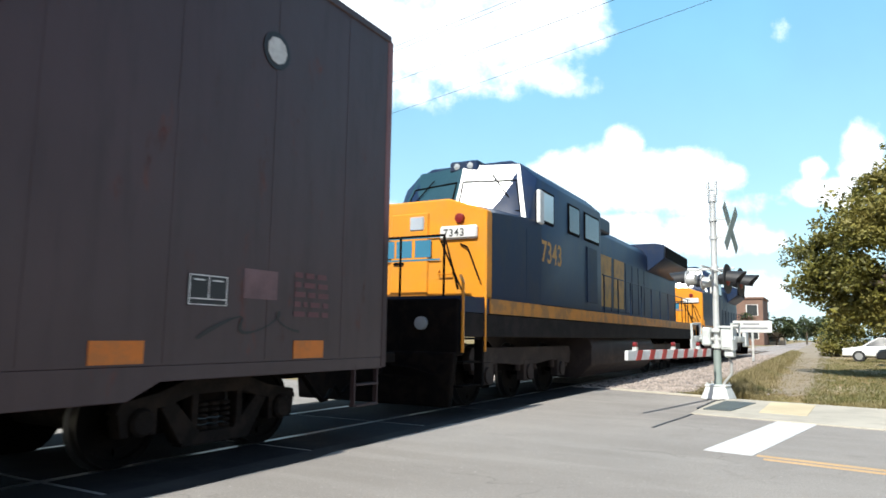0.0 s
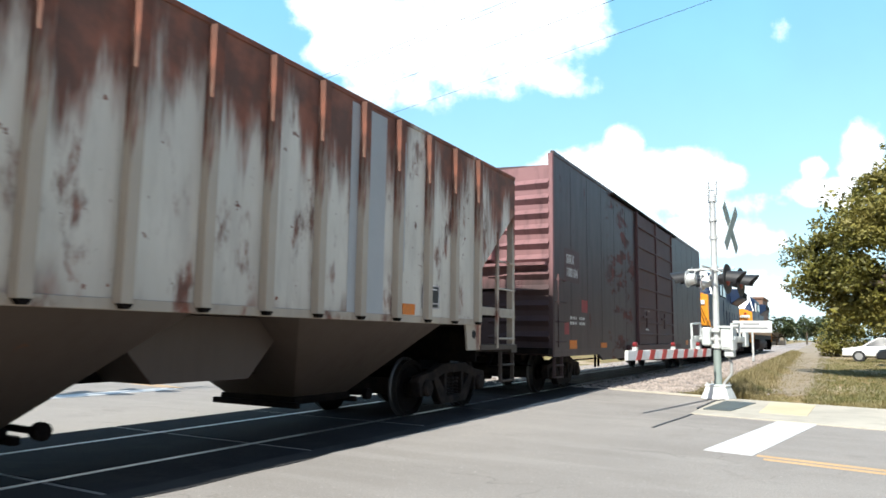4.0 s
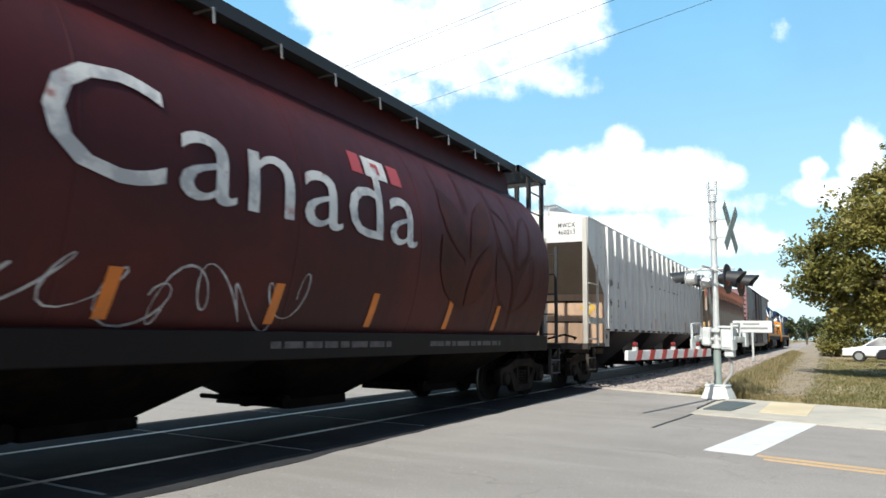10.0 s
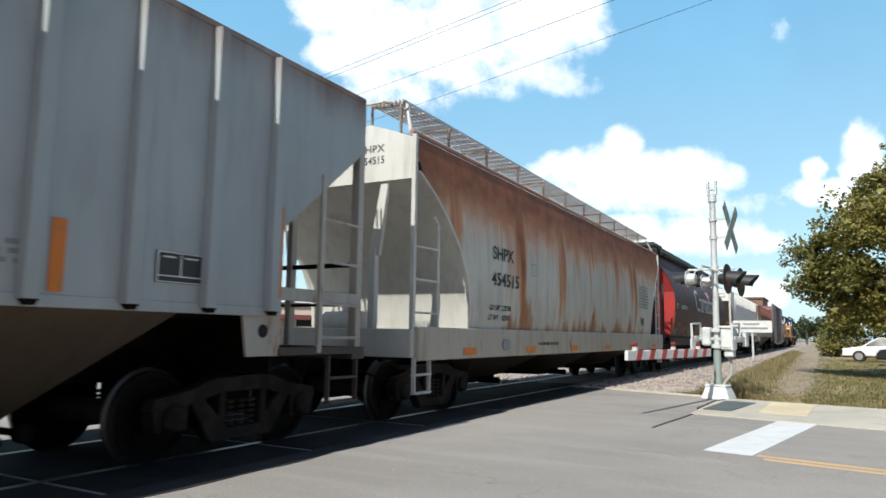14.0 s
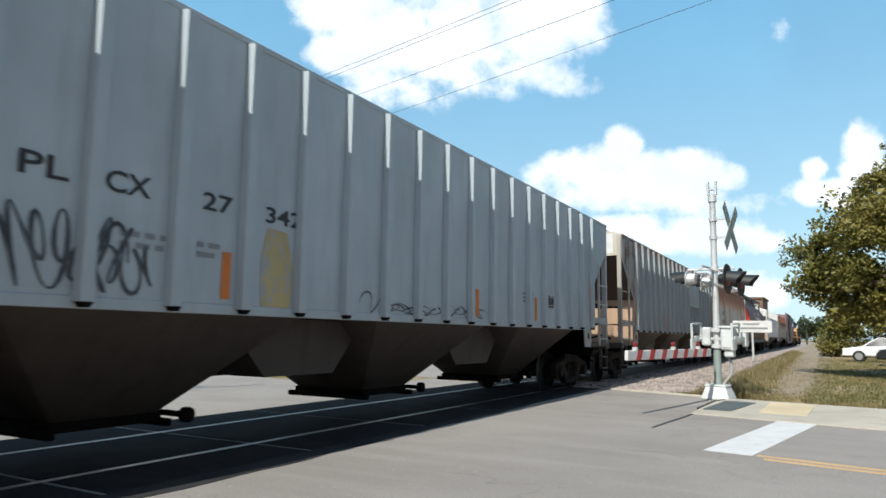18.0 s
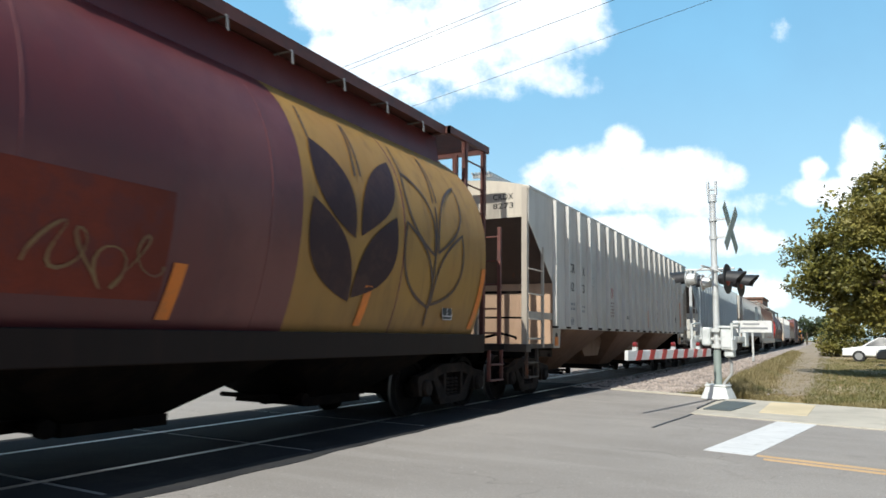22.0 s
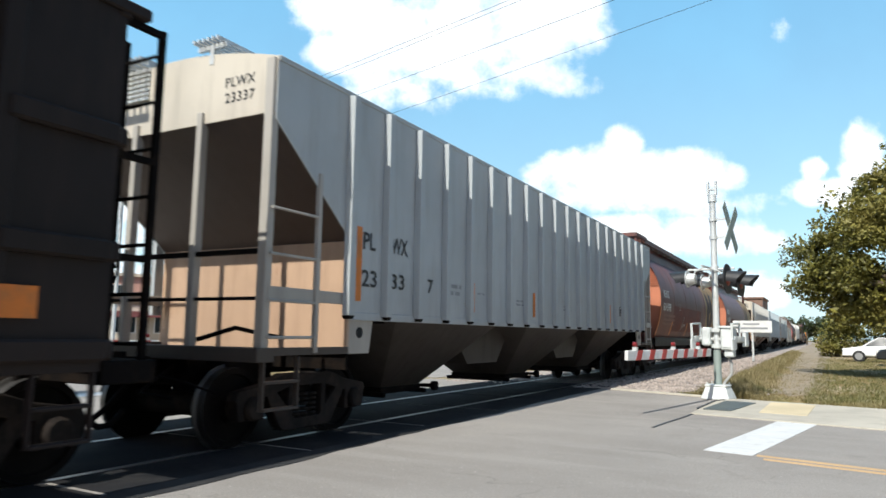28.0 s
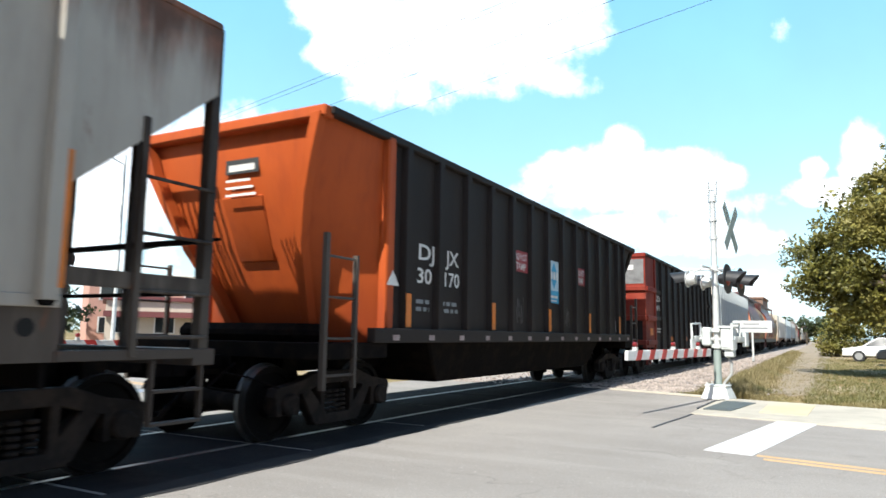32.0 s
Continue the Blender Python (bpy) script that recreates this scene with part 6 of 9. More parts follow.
def boxcar(label, front, rear, side, door_mat, end, roofmat):
    car, half = freight_car("boxcar", label, front, rear, 2.1)
    zb, zt, x = 0.93, 4.93, HALF
    d0, dm, d1 = -half + 6.95, -half + 9.55, -half + 12.15
    for sx in (-1, 1):
        a, b = sorted((sx * x, sx * (x - 0.03)))
        for y0, y1 in ((-half, d0), (d1, half)):
            p = part("side_panel", Shape().box(a, b, y0, y1, zb, zt), side, car, bevel=0.004)
            k = y0 + 1.15
            while k < y1 - 0.3:
                part("rivet_strip", Shape().box(sx * x - 0.003, sx * x + 0.003, k - 0.05, k + 0.05, zb + 0.02, zt - 0.04), side, p)
                k += 1.17
        for y0, y1 in ((d0, dm), (dm, d1)):
            dr = part("door", Shape().box(sx * (x + 0.01) - 0.03, sx * (x + 0.01) + 0.03, y0 + 0.03, y1 - 0.03, zb + 0.08, zt - 0.1), door_mat, car, "brown ribbed steel sliding door", bevel=0.01)
            for z in (1.28, 1.62, 2.05, 2.62, 3.2, 3.82, 4.4):
                part("door_rib", Shape().box(sx * (x + 0.05) - 0.035, sx * (x + 0.05) + 0.035, y0 + 0.1, y1 - 0.1, z, z + 0.055), door_mat, dr, bevel=0.012)
            for y in (y0 + 0.05, y1 - 0.05):
                part("door_edge", Shape().box(sx * (x + 0.04) - 0.04, sx * (x + 0.04) + 0.04, y - 0.05, y + 0.05, zb + 0.05, zt - 0.06), door_mat, dr, bevel=0.01)
            part("door_handle", Shape().box(sx * (x + 0.09) - 0.02, sx * (x + 0.09) + 0.02, y0 + 0.5, y0 + 1.5, 1.78, 1.84).box(sx * (x + 0.09) - 0.02, sx * (x + 0.09) + 0.02, y0 + 0.9, y0 + 0.96, 1.5, 2.0), door_mat, dr, bevel=0.006)
        part("door_track", Shape().box(sx * (x + 0.06) - 0.06, sx * (x + 0.06) + 0.06, d0 - 1.2, d1 + 1.0, zb - 0.06, zb + 0.07), door_mat, car, bevel=0.01)
        part("upper_track", Shape().box(sx * (x + 0.04) - 0.05, sx * (x + 0.04) + 0.05, d0 - 2.6, d1 + 0.8, zt - 0.08, zt + 0.0), IRON, car, bevel=0.01)
        part("side_sill", Shape().slab([(-half, 0.93), (-half, 0.80), (-half + 3.2, 0.80), (-half + 3.5, 0.66), (half - 3.5, 0.66), (half - 3.2, 0.80), (half, 0.80), (half, 0.93)], "x", sx * (x - 0.03) - 0.03, sx * (x - 0.03) + 0.03), side, car, bevel=0.006)
        part("eave", Shape().box(sx * (x - 0.02) - 0.04, sx * (x - 0.02) + 0.04, -half, half, zt - 0.03, zt + 0.06), side, car, bevel=0.01)
    part("roof", Shape().slab([(-x + 0.03, zt - 0.24), (0, zt - 0.16), (x - 0.03, zt - 0.24), (x - 0.03, zt - 0.3), (-x + 0.03, zt - 0.3)], "y", -half, half), roofmat, car)
    for k in range(14):
        y = -half + 0.7 + (2 * half - 1.4) * k / 13
        part("roof_rib", Shape().slab([(-x + 0.04, zt - 0.25), (0, zt - 0.10), (x - 0.04, zt - 0.25)], "y", y - 0.04, y + 0.04), roofmat, car)
    part("floor", Shape().box(-x + 0.03, x - 0.03, -half + 0.02, half - 0.02, zb - 0.05, zb + 0.05), IRON, car)
    for y, z in ((-4.4, 0.42), (-4.1, 0.42), (-1.0, 0.5), (1.5, 0.5), (3.2, 0.45)):
        part("brake_hanger", Shape().box(0.9, 0.95, y - 0.02, y + 0.02, z, 0.95), IRON, car)
    part("brake_rod", Shape().tube((0.7, -5.5, 0.62), (0.7, 5.0, 0.62), 0.02, 6), IRON, car)
    part("brake_reservoir", Shape().lathe([(0.0, -0.5), (0.17, -0.46), (0.2, -0.38), (0.2, 0.38), (0.17, 0.46), (0.0, 0.5)], 16, "y", (0.5, 0.3, 0.66)), IRON, car)
    for d in (-1, 1):
        e = d * half
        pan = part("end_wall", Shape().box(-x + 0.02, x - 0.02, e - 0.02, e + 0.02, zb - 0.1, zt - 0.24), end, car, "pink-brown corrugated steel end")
        for k in range(11):
            z = 1.15 + 0.31 * k
            for sx in (-1, 1):
                s = Shape().loft([[(sx * 0.15, e + d * 0.02, z), (sx * 0.15, e + d * 0.03, z + 0.03), (sx * 0.15, e + d * 0.02, z + 0.06)],
                                  [(sx * 0.8, e + d * 0.02, z - 0.05), (sx * 0.8, e + d * 0.11, z + 0.05), (sx * 0.8, e + d * 0.02, z + 0.15)],
                                  [(sx * 1.5, e + d * 0.02, z - 0.06), (sx * 1.5, e + d * 0.12, z + 0.05), (sx * 1.5, e + d * 0.02, z + 0.16)]])
                part("end_rib", s, end, pan)
        for sx in (-1, 1):
            part("corner_post", Shape().box(sx * (x - 0.04) - 0.05, sx * (x - 0.04) + 0.05, e - 0.05, e + d * 0.06 if d > 0 else e + 0.05, zb - 0.12, zt), end, car, bevel=0.01)
            if d > 0:
                continue
            lad = part("ladder", Shape().tube((sx * (x + 0.06), e - d * 0.12, 1.0), (sx * (x + 0.06), e - d * 0.12, 2.45), 0.015, 6), end, car)
            for z in (1.1, 1.5, 1.9, 2.35):
                part("rung", Shape().path([(sx * x, e - d * 0.12, z), (sx * (x + 0.07), e - d * 0.14, z), (sx * (x + 0.07), e - d * 0.58, z), (sx * x, e - d * 0.6, z)], 0.014), end, lad)
        part("end_platform", Shape().box(-x, x, min(e, e + d * 0.28), max(e, e + d * 0.28), 0.86, 0.98), IRON, car, bevel=0.01)
        stirrup(car, x - 0.03, min(e - d * 0.1, e - d * 0.55), end, 0.45, 0.85, 0.38)
        part("end_ledge", Shape().box(-x + 0.1, x - 0.1, min(e, e + d * 0.2), max(e, e + d * 0.2), 2.62, 2.68), end, car)
        part("brake_housing", Shape().box(-0.3, 0.3, min(e, e + d * 0.2), max(e, e + d * 0.2), 2.75, 3.05), end, car, bevel=0.02)
    return car, half


def gondola(label, front, rear, side, end, post_n, zb, zt, slope_end, sill=False, posts=None):
    """An open-topped high-sided gondola; slope_end: the end bays lean out to the top over an open platform."""
    car, half = freight_car("gondola_car", label, front, rear, 0.95 if slope_end else 1.28)
    bay = 1.25
    for sx in (-1, 1):
        x0, x1 = sorted((sx * HALF, sx * (HALF - 0.03)))
        x2, x3 = sorted((sx * (HALF - 0.06), sx * (HALF - 0.09)))
        part("side_sheet", Shape().box(x2, x3, bay - half, half - bay, zb, zt - 0.04), side, car, bevel=0.004)
        step = (2 * half - 2 * bay) / post_n
        rows = [bay - half] + posts + [half - bay] if posts else [bay - half + step * k for k in range(post_n + 1)]
        for k, y in enumerate(rows):
            part("side_post", Shape().slab([(sx * (HALF - 0.07), y - 0.10), (sx * (HALF + 0.02), y - 0.07), (sx * (HALF + 0.02), y + 0.07), (sx * (HALF - 0.07), y + 0.10)], "z", zb + 0.02, zt - 0.05),
                 end if (k == 0 and not slope_end) or k in (0,) else side, car, bevel=0.01)
        part("top_chord", Shape().box(sx * (HALF - 0.04) - 0.06, sx * (HALF - 0.04) + 0.06, -half + 0.02, half - (0.02 if slope_end else 0.2), zt - 0.10, zt + 0.0), side, car, bevel=0.015)
        if sill:
            part("side_sill", Shape().box(sx * HALF - 0.07, sx * HALF + 0.05, -half + 0.9, half - 0.9, 1.10, 1.28), side, car, bevel=0.01)
    rear = end
    for d in (-1, 1):
        back = 0.42 if d > 0 and not slope_end else 0.0
        e = d * half - back
        i = d * half - d * bay
        lo, hi = sorted((e, i))
        end = rear if d < 0 else side
        if slope_end:
            # a chute that narrows downwards, a beam along either edge, and a wing from each beam back to the corner post
            chute = [(e - d * 0.06, zt - 0.05, 1.44), (e - d * 0.10, zt - 0.5, 1.30), (e - d * 0.22, zt - 0.95, 1.12), (e - d * 0.44, 2.25, 0.92), (e - d * 0.78, 1.7, 0.74), (e - d * 1.08, 1.1, 0.6)]
            rows = [[(-w, y, z), (w, y, z), (w, y - d * 0.03, z), (-w, y - d * 0.03, z)] for y, z, w in chute]
            part("end_sheet", Shape().loft(rows), end, car, "sloping end sheet narrowing downwards", smooth=50)
            for sx in (-1, 1):
                rows = [[(sx * w, y, z), (sx * (HALF - 0.07), i - d * 0.01, z), (sx * (HALF - 0.10), i - d * 0.03, z), (sx * (w - 0.03), y - d * 0.03, z)] for y, z, w in chute]
                part("corner_wing", Shape().loft(rows), end, car, smooth=50)
                rows = [[(sx * (w - 0.07), y + d * 0.02, z), (sx * (w - 0.07), y + d * 0.17, z - 0.03), (sx * (w + 0.06), y + d * 0.17, z - 0.03), (sx * (w + 0.06), y + d * 0.02, z)] for y, z, w in chute]
                part("chute_beam", Shape().loft(rows), end, car, bevel=0.006)
                part("corner_post", Shape().box(sx * (HALF - 0.05) - 0.06, sx * (HALF - 0.05) + 0.06, i - 0.09, i + 0.09, zb, zt - 0.05), end, car, bevel=0.01)
            part("end_rim", Shape().box(-HALF + 0.02, HALF - 0.02, e - 0.09, e + 0.09, zt - 0.14, zt), end, car, bevel=0.02)
            hatch = Shape().loft([[(-0.22, e - d * 0.50, 2.08), (0.38, e - d * 0.50, 2.08), (0.42, e - d * 0.17, 2.86), (-0.26, e - d * 0.17, 2.86)],
                                  [(-0.22, e - d * 0.62, 2.08), (0.38, e - d * 0.62, 2.08), (0.42, e - d * 0.24, 2.86), (-0.26, e - d * 0.24, 2.86)]])
            part("end_hatch", hatch, end, car, "riveted hatch plate", bevel=0.02)
            # plain dark box, added to close the open space below the chute
            part("end_gear", Shape().box(-1.15, 0.9, min(e - d * 0.35, e - d * 1.0), max(e - d * 0.35, e - d * 1.0), 1.1, 1.75 if d > 0 else 1.32), IRON, car, bevel=0.08)
            part("end_platform", Shape().box(-HALF, HALF, lo, hi, 0.92, 1.1), IRON, car, bevel=0.01)
            for sx in (-1, 1):
                lad = part("ladder", Shape().box(sx * HALF - 0.03, sx * HALF + 0.03, e - 0.03, e + 0.03, 0.6, 2.3), GRIMY, car)
                part("stile", Shape().box(sx * HALF - 0.03, sx * HALF + 0.03, e - d * 0.55 - 0.02, e - d * 0.55 + 0.02, 0.6, 2.1), GRIMY, lad)
                for z in (0.75, 1.15, 1.6, 2.05):
                    part("rung", Shape().tube((sx * HALF, e, z), (sx * HALF, e - d * 0.55, z), 0.016, 6), GRIMY, lad)
            part("end_rail", Shape().path([(-HALF, e, 2.25), (-0.7, e + d * 0.05, 2.3), (0.0, e + d * 0.05, 2.3)], 0.02), IRON, car)
        else:
            for sx in (-1, 1):
                x2, x3 = sorted((sx * (HALF - 0.02), sx * (HALF - 0.06)))
                part("end_side_sheet", Shape().box(x2, x3, lo, hi, zb + 0.1, zt - 0.05), end, car, bevel=0.004)
                for z in (zt - 1.18, zt - 2.08, zb + 0.18):
                    part("side_rib", Shape().box(sx * HALF - 0.06, sx * HALF + 0.05, lo, hi, z, z + 0.16), end, car, bevel=0.02)
            part("end_wall", Shape().box(-HALF + 0.02, HALF - 0.02, e - 0.02, e + 0.02, zt - 1.95, zt - 0.05), end, car, "dented steel upper end wall")
            # the next car's shadow on the lower end is put into a black panel
            part("lower_end_wall", Shape().box(-HALF + 0.02, HALF - 0.12, e - 0.02, e + 0.02, zb + 0.1, zt - 1.95), side, car, "lower end wall, the next car's shadow painted black")
            part("corner_column", Shape().box(HALF - 0.12, HALF - 0.02, e - 0.03, e + 0.03, zb + 0.1, zt - 1.95), end, car)
            for z in (zt - 1.18, zt - 2.08, zb + 0.18):
                part("end_rib", Shape().box(-HALF, HALF, e - 0.10, e + 0.10, z, z + 0.16), end, car, bevel=0.025)
            part("end_rim", Shape().box(-HALF, HALF, e - 0.06, e + 0.06, zt - 0.14, zt), end, car, bevel=0.02)
            part("end_stiffener", Shape().box(0.32, 0.42, e - 0.08, e + 0.08, zt - 2.0, zt - 0.2), end, car, bevel=0.01)
            lad = part("end_ladder", Shape().box(-HALF + 0.1, -HALF + 0.15, e + d * 0.1 - 0.03, e + d * 0.1 + 0.03, zb, zt - 0.2), IRON, car)
            part("stile", Shape().box(-HALF + 0.55, -HALF + 0.6, e + d * 0.1 - 0.03, e + d * 0.1 + 0.03, zb, zt - 0.2), IRON, lad)
            for k in range(6):
                z = zb + 0.2 + 0.45 * k
                part("rung", Shape().tube((-HALF + 0.12, e + d * 0.1, z), (-HALF + 0.58, e + d * 0.1, z), 0.016, 6), IRON, lad)
            if d > 0:
                f = half - 0.04
                for x in (-HALF + 0.06, -0.75, HALF - 0.52, HALF - 0.06):
                    part("ladder_stile", Shape().box(x - 0.025, x + 0.025, f - 0.025, f + 0.025, zb, zt - 0.1), IRON, car)
                for x0, x1 in ((HALF - 0.52, HALF - 0.06), (-HALF + 0.06, -0.75)):
                    lad = part("corner_ladder", Shape().box(x0, x1, f - 0.03, f + 0.03, zb + 0.05, zb + 0.10), IRON, car)
                    for k in range(7):
                        z = zb + 0.3 + 0.40 * k
                        part("rung", Shape().tube((x0, f, z), (x1, f, z), 0.016, 6), IRON, lad)
                for z in (zb + 0.02, 1.75, 2.55, zt - 0.16):
                    part("ladder_standoff", Shape().box(HALF - 0.085, HALF - 0.035, e, f, z, z + 0.05).box(-HALF + 0.035, -HALF + 0.085, e, f, z, z + 0.05), IRON, car)
                part("brake_platform", Shape().box(-0.75, HALF - 0.5, e, f + 0.05, 1.72, 1.77).box(-HALF, HALF, e, f + 0.1, 0.80, 0.98), IRON, car, bevel=0.01)
                part("brake_housing", Shape().box(-0.45, 0.05, e, e + 0.3, 1.95, 2.5), IRON, car, bevel=0.04)
            stirrup(car, HALF - 0.03, min(e - d * 0.05, e - d * 0.5), end, 0.45, zb + 0.1, 0.4)
    part("floor", Shape().box(-HALF + 0.1, HALF - 0.1, bay - half, half - bay, zb + 0.02, zb + 0.1), IRON, car)
    part("tub_bottom", Shape().loft([[(-1.3, -half + 2.7, zb + 0.02), (1.3, -half + 2.7, zb + 0.02), (1.3, half - 2.7, zb + 0.02), (-1.3, half - 2.7, zb + 0.02)],
                                     [(-1.1, -half + 3.3, 0.5), (1.1, -half + 3.3, 0.5), (1.1, half - 3.3, 0.5), (-1.1, half - 3.3, 0.5)]]), IRON, car, bevel=0.03)
    return car, half
# ---- locomotive ----
BLUE = material("loco_blue", (0.009, 0.023, 0.062), 0.45, vary=0.15, spec=0.25, scale=2, second=(0.03, 0.034, 0.045), amount=0.4, fine=10, bump=0.05)
YELLOW = material("loco_yellow", (0.66, 0.25, 0.012), 0.4, vary=0.08, scale=2, second=(0.45, 0.22, 0.04), amount=0.35, fine=12, bump=0.05)
STRIPE = material("loco_stripe", (0.50, 0.20, 0.02), 0.5, vary=0.15, scale=3, second=(0.15, 0.09, 0.05), amount=0.6, fine=12, bump=0.05)
TANK = material("loco_tank", (0.040, 0.030, 0.028), 0.7, vary=0.25, scale=3, second=(0.075, 0.055, 0.045), amount=0.5, spec=0.2)
FRAME_DARK = material("loco_frame", (0.014, 0.011, 0.011), 0.8, vary=0.3, scale=3, second=(0.03, 0.022, 0.02), amount=0.5, spec=0.15)
CABGLASS = material("cab_glass", (0.82, 0.84, 0.85), 0.3, metal=0.85, vary=0.03, bump=0)
LAMP_GLASS = material("headlight_glass", (0.35, 0.37, 0.38), 0.1, vary=0.03, bump=0)
SURROUND_SHADE = material("surround_shade", (0.015, 0.055, 0.075), 0.35, vary=0.15)
NOSE_BLUE = material("nose_blue", (0.03, 0.16, 0.26), 0.5, vary=0.1)


def locomotive(nose, tail, label, number):
    """A six-axle diesel with a wide nose; its nose is at local -y, towards the cars it hauls."""
    mid, half = (nose + tail) / 2, (tail - nose) / 2
    loco = thing("locomotive", label, "locomotive", "locomotives of the freight train", (TRACK, mid, 0))
    TRAIN.append((loco, mid))
    W = 1.55
    y = lambda d: d - half          # metres behind the front platform
    part("underframe", Shape().box(-W + 0.02, W - 0.02, -half, half, 1.18, 1.56), FRAME_DARK, loco, bevel=0.02)
    for x in (-W, W - 0.02):
        part("frame_stripe", Shape().box(x, x + 0.02, y(0.95), half, 1.56, 1.80), STRIPE, loco, "worn yellow stripe along the frame")
    part("deck", Shape().box(-W + 0.02, W - 0.02, -half, half, 1.56, 1.80), BLUE, loco)
    # nose
    n0, n1 = y(0.95), y(2.75)
    face = [(-1.47, 1.80), (1.47, 1.80), (1.47, 3.28), (0.75, 3.52), (-0.75, 3.52), (-1.47, 3.28)]
    part("nose", Shape().slab(face, "y", n0, n0 + 0.25), YELLOW, loco, "bright yellow wide nose", bevel=0.03)
    part("nose_body", Shape().loft([[(x, n0 + 0.24, z - 0.02) for x, z in face], [(x * 1.03, n1 + 0.6, z + (0.18 if z > 2 else 0)) for x, z in face]]), BLUE, loco)
    door = part("nose_door", Shape().box(-0.38, 0.38, n0 - 0.03, n0 + 0.02, 1.84, 3.3), YELLOW, loco, bevel=0.02)
    part("door_window", Shape().box(0.0, 0.30, n0 - 0.05, n0, 2.98, 3.24), CABGLASS, door, bevel=0.05)
    part("door_handle", Shape().box(-0.3, -0.1, n0 - 0.06, n0 - 0.03, 2.4, 2.44), IRON, door)
    board = part("number_board", Shape().box(0.62, 1.32, n0 - 0.07, n0 + 0.01, 2.80, 3.03), SIGN_WHITE, loco, "white number board", bevel=0.03)
    if number:
        letters(number, 0.13, MARK_BLACK, board, on_rear(0.70, n0 - 0.075, 2.85), gap=1.15)
    part("number_board", Shape().box(-1.32, -0.62, n0 - 0.07, n0 + 0.01, 2.80, 3.03), SIGN_WHITE, loco, bevel=0.03)
    part("marker_light", Shape().lathe([(0.0, -0.05), (0.08, -0.04), (0.09, 0.02)], 14, "y", (0.98, n0 - 0.01, 3.16)), SIGNAL_RED, loco)
    # road emblem on the nose as plain blocks
    bars([(-0.62, -0.30, 2.52, 2.82), (-0.26, 0.06, 2.52, 2.82), (0.12, 0.44, 2.52, 2.82), (-0.8, 0.62, 2.46, 2.49), (-0.8, 0.62, 2.85, 2.88)], NOSE_BLUE, loco, on_rear(0.0, n0 - 0.033, 0.0), "emblem")
    s = Shape().path([(1.0, n0 - 0.02, 2.72), (1.15, n0 - 0.06, 2.66), (1.38, n0 - 0.06, 2.1)], 0.015).path([(0.62, n0 - 0.02, 2.8), (0.72, n0 - 0.05, 2.62), (1.05, n0 - 0.05, 1.95)], 0.015)
    part("hose", s, IRON, loco)
    part("grab_iron", Shape().path([(0.6, n0 - 0.02, 2.3), (0.6, n0 - 0.07, 2.22), (0.85, n0 - 0.07, 2.22), (0.85, n0 - 0.02, 2.3)], 0.014), YELLOW, loco)
    # cab
    c0, c1 = y(2.45), y(7.55)
    sec = lambda k, z0, z1: [(-1.5, k, z0), (1.5, k, z0), (1.5, k, z1 - 0.35), (1.12, k, z1), (-1.12, k, z1), (-1.5, k, z1 - 0.35)]
    part("cab", Shape().loft([sec(c0 + 0.15, 1.80, 3.5), sec(c0 + 0.75, 1.80, 4.62), sec(c1, 1.80, 4.62)]), BLUE, loco, "dark blue steel cab", bevel=0.02)
    # the windshield surround folds back from the middle: a silver half, and one with its shade put into dark teal
    for sx, mat, glass, label in ((1, ALUMINIUM, CABGLASS, "silver-white half of the windshield surround"), (-1, SURROUND_SHADE, SURROUND_SHADE, "shaded half of the windshield surround, coloured dark teal")):
        p0, p1 = Vector((0.0, c0 + 0.02, 3.42)), Vector((sx * 1.46, c0 + 0.24, 3.40))
        q0, q1 = Vector((0.0, c0 + 0.52, 4.62)), Vector((sx * 1.14, c0 + 0.72, 4.58))
        back = Vector((0, 0.10, 0))
        half_front = part("windshield_surround", Shape().loft([[p0, p1, q1, q0], [v + back for v in (p0, p1, q1, q0)]]), mat, loco, label)
        def on_front(u, v, out=0.012):
            return p0.lerp(p1, u).lerp(q0.lerp(q1, u), v) - Vector((0, out, 0))
        pane = [on_front(0.08, 0.16), on_front(0.92, 0.16), on_front(0.90, 0.66), on_front(0.08, 0.66)]
        part("windshield", Shape().loft([pane, [v + Vector((0, 0.02, 0)) for v in pane]]), glass, half_front, "sky-reflecting windshield pane")
        rim = [on_front(0.06, 0.13, 0.02), on_front(0.94, 0.13, 0.02), on_front(0.92, 0.69, 0.02), on_front(0.06, 0.69, 0.02), on_front(0.06, 0.13, 0.02)]
        part("window_gasket", Shape().path(rim, 0.016, 6), IRON, half_front)
        part("wiper", Shape().tube(on_front(0.55, 0.80, 0.05), on_front(0.80, 0.38, 0.05), 0.014, 5), IRON, half_front)
    hl = part("headlight", Shape().box(-0.32, 0.32, c0 + 0.5, c0 + 0.95, 4.5, 4.72), BLUE, loco, bevel=0.03)
    for x in (-0.15, 0.15):
        part("headlight_lens", Shape().lathe([(0.0, -0.02), (0.065, 0.0), (0.075, 0.05)], 14, "y", (x, c0 + 0.49, 4.61)), LAMP_GLASS, hl)
    for a, b, g in ((0.95, 1.65, True), (2.55, 3.35, False), (3.7, 4.9, False)):
        for x in (-1.5, 1.5):
            w = part("cab_window", Shape().box(x - 0.02, x + 0.02, c0 + a, c0 + b, 3.42, 4.1), IRON, loco, bevel=0.02)
            part("pane", Shape().box(x - 0.025, x + 0.025, c0 + a + 0.06, c0 + b - 0.06, 3.48, 4.04), CABGLASS if g else GLASS_FAR, w)
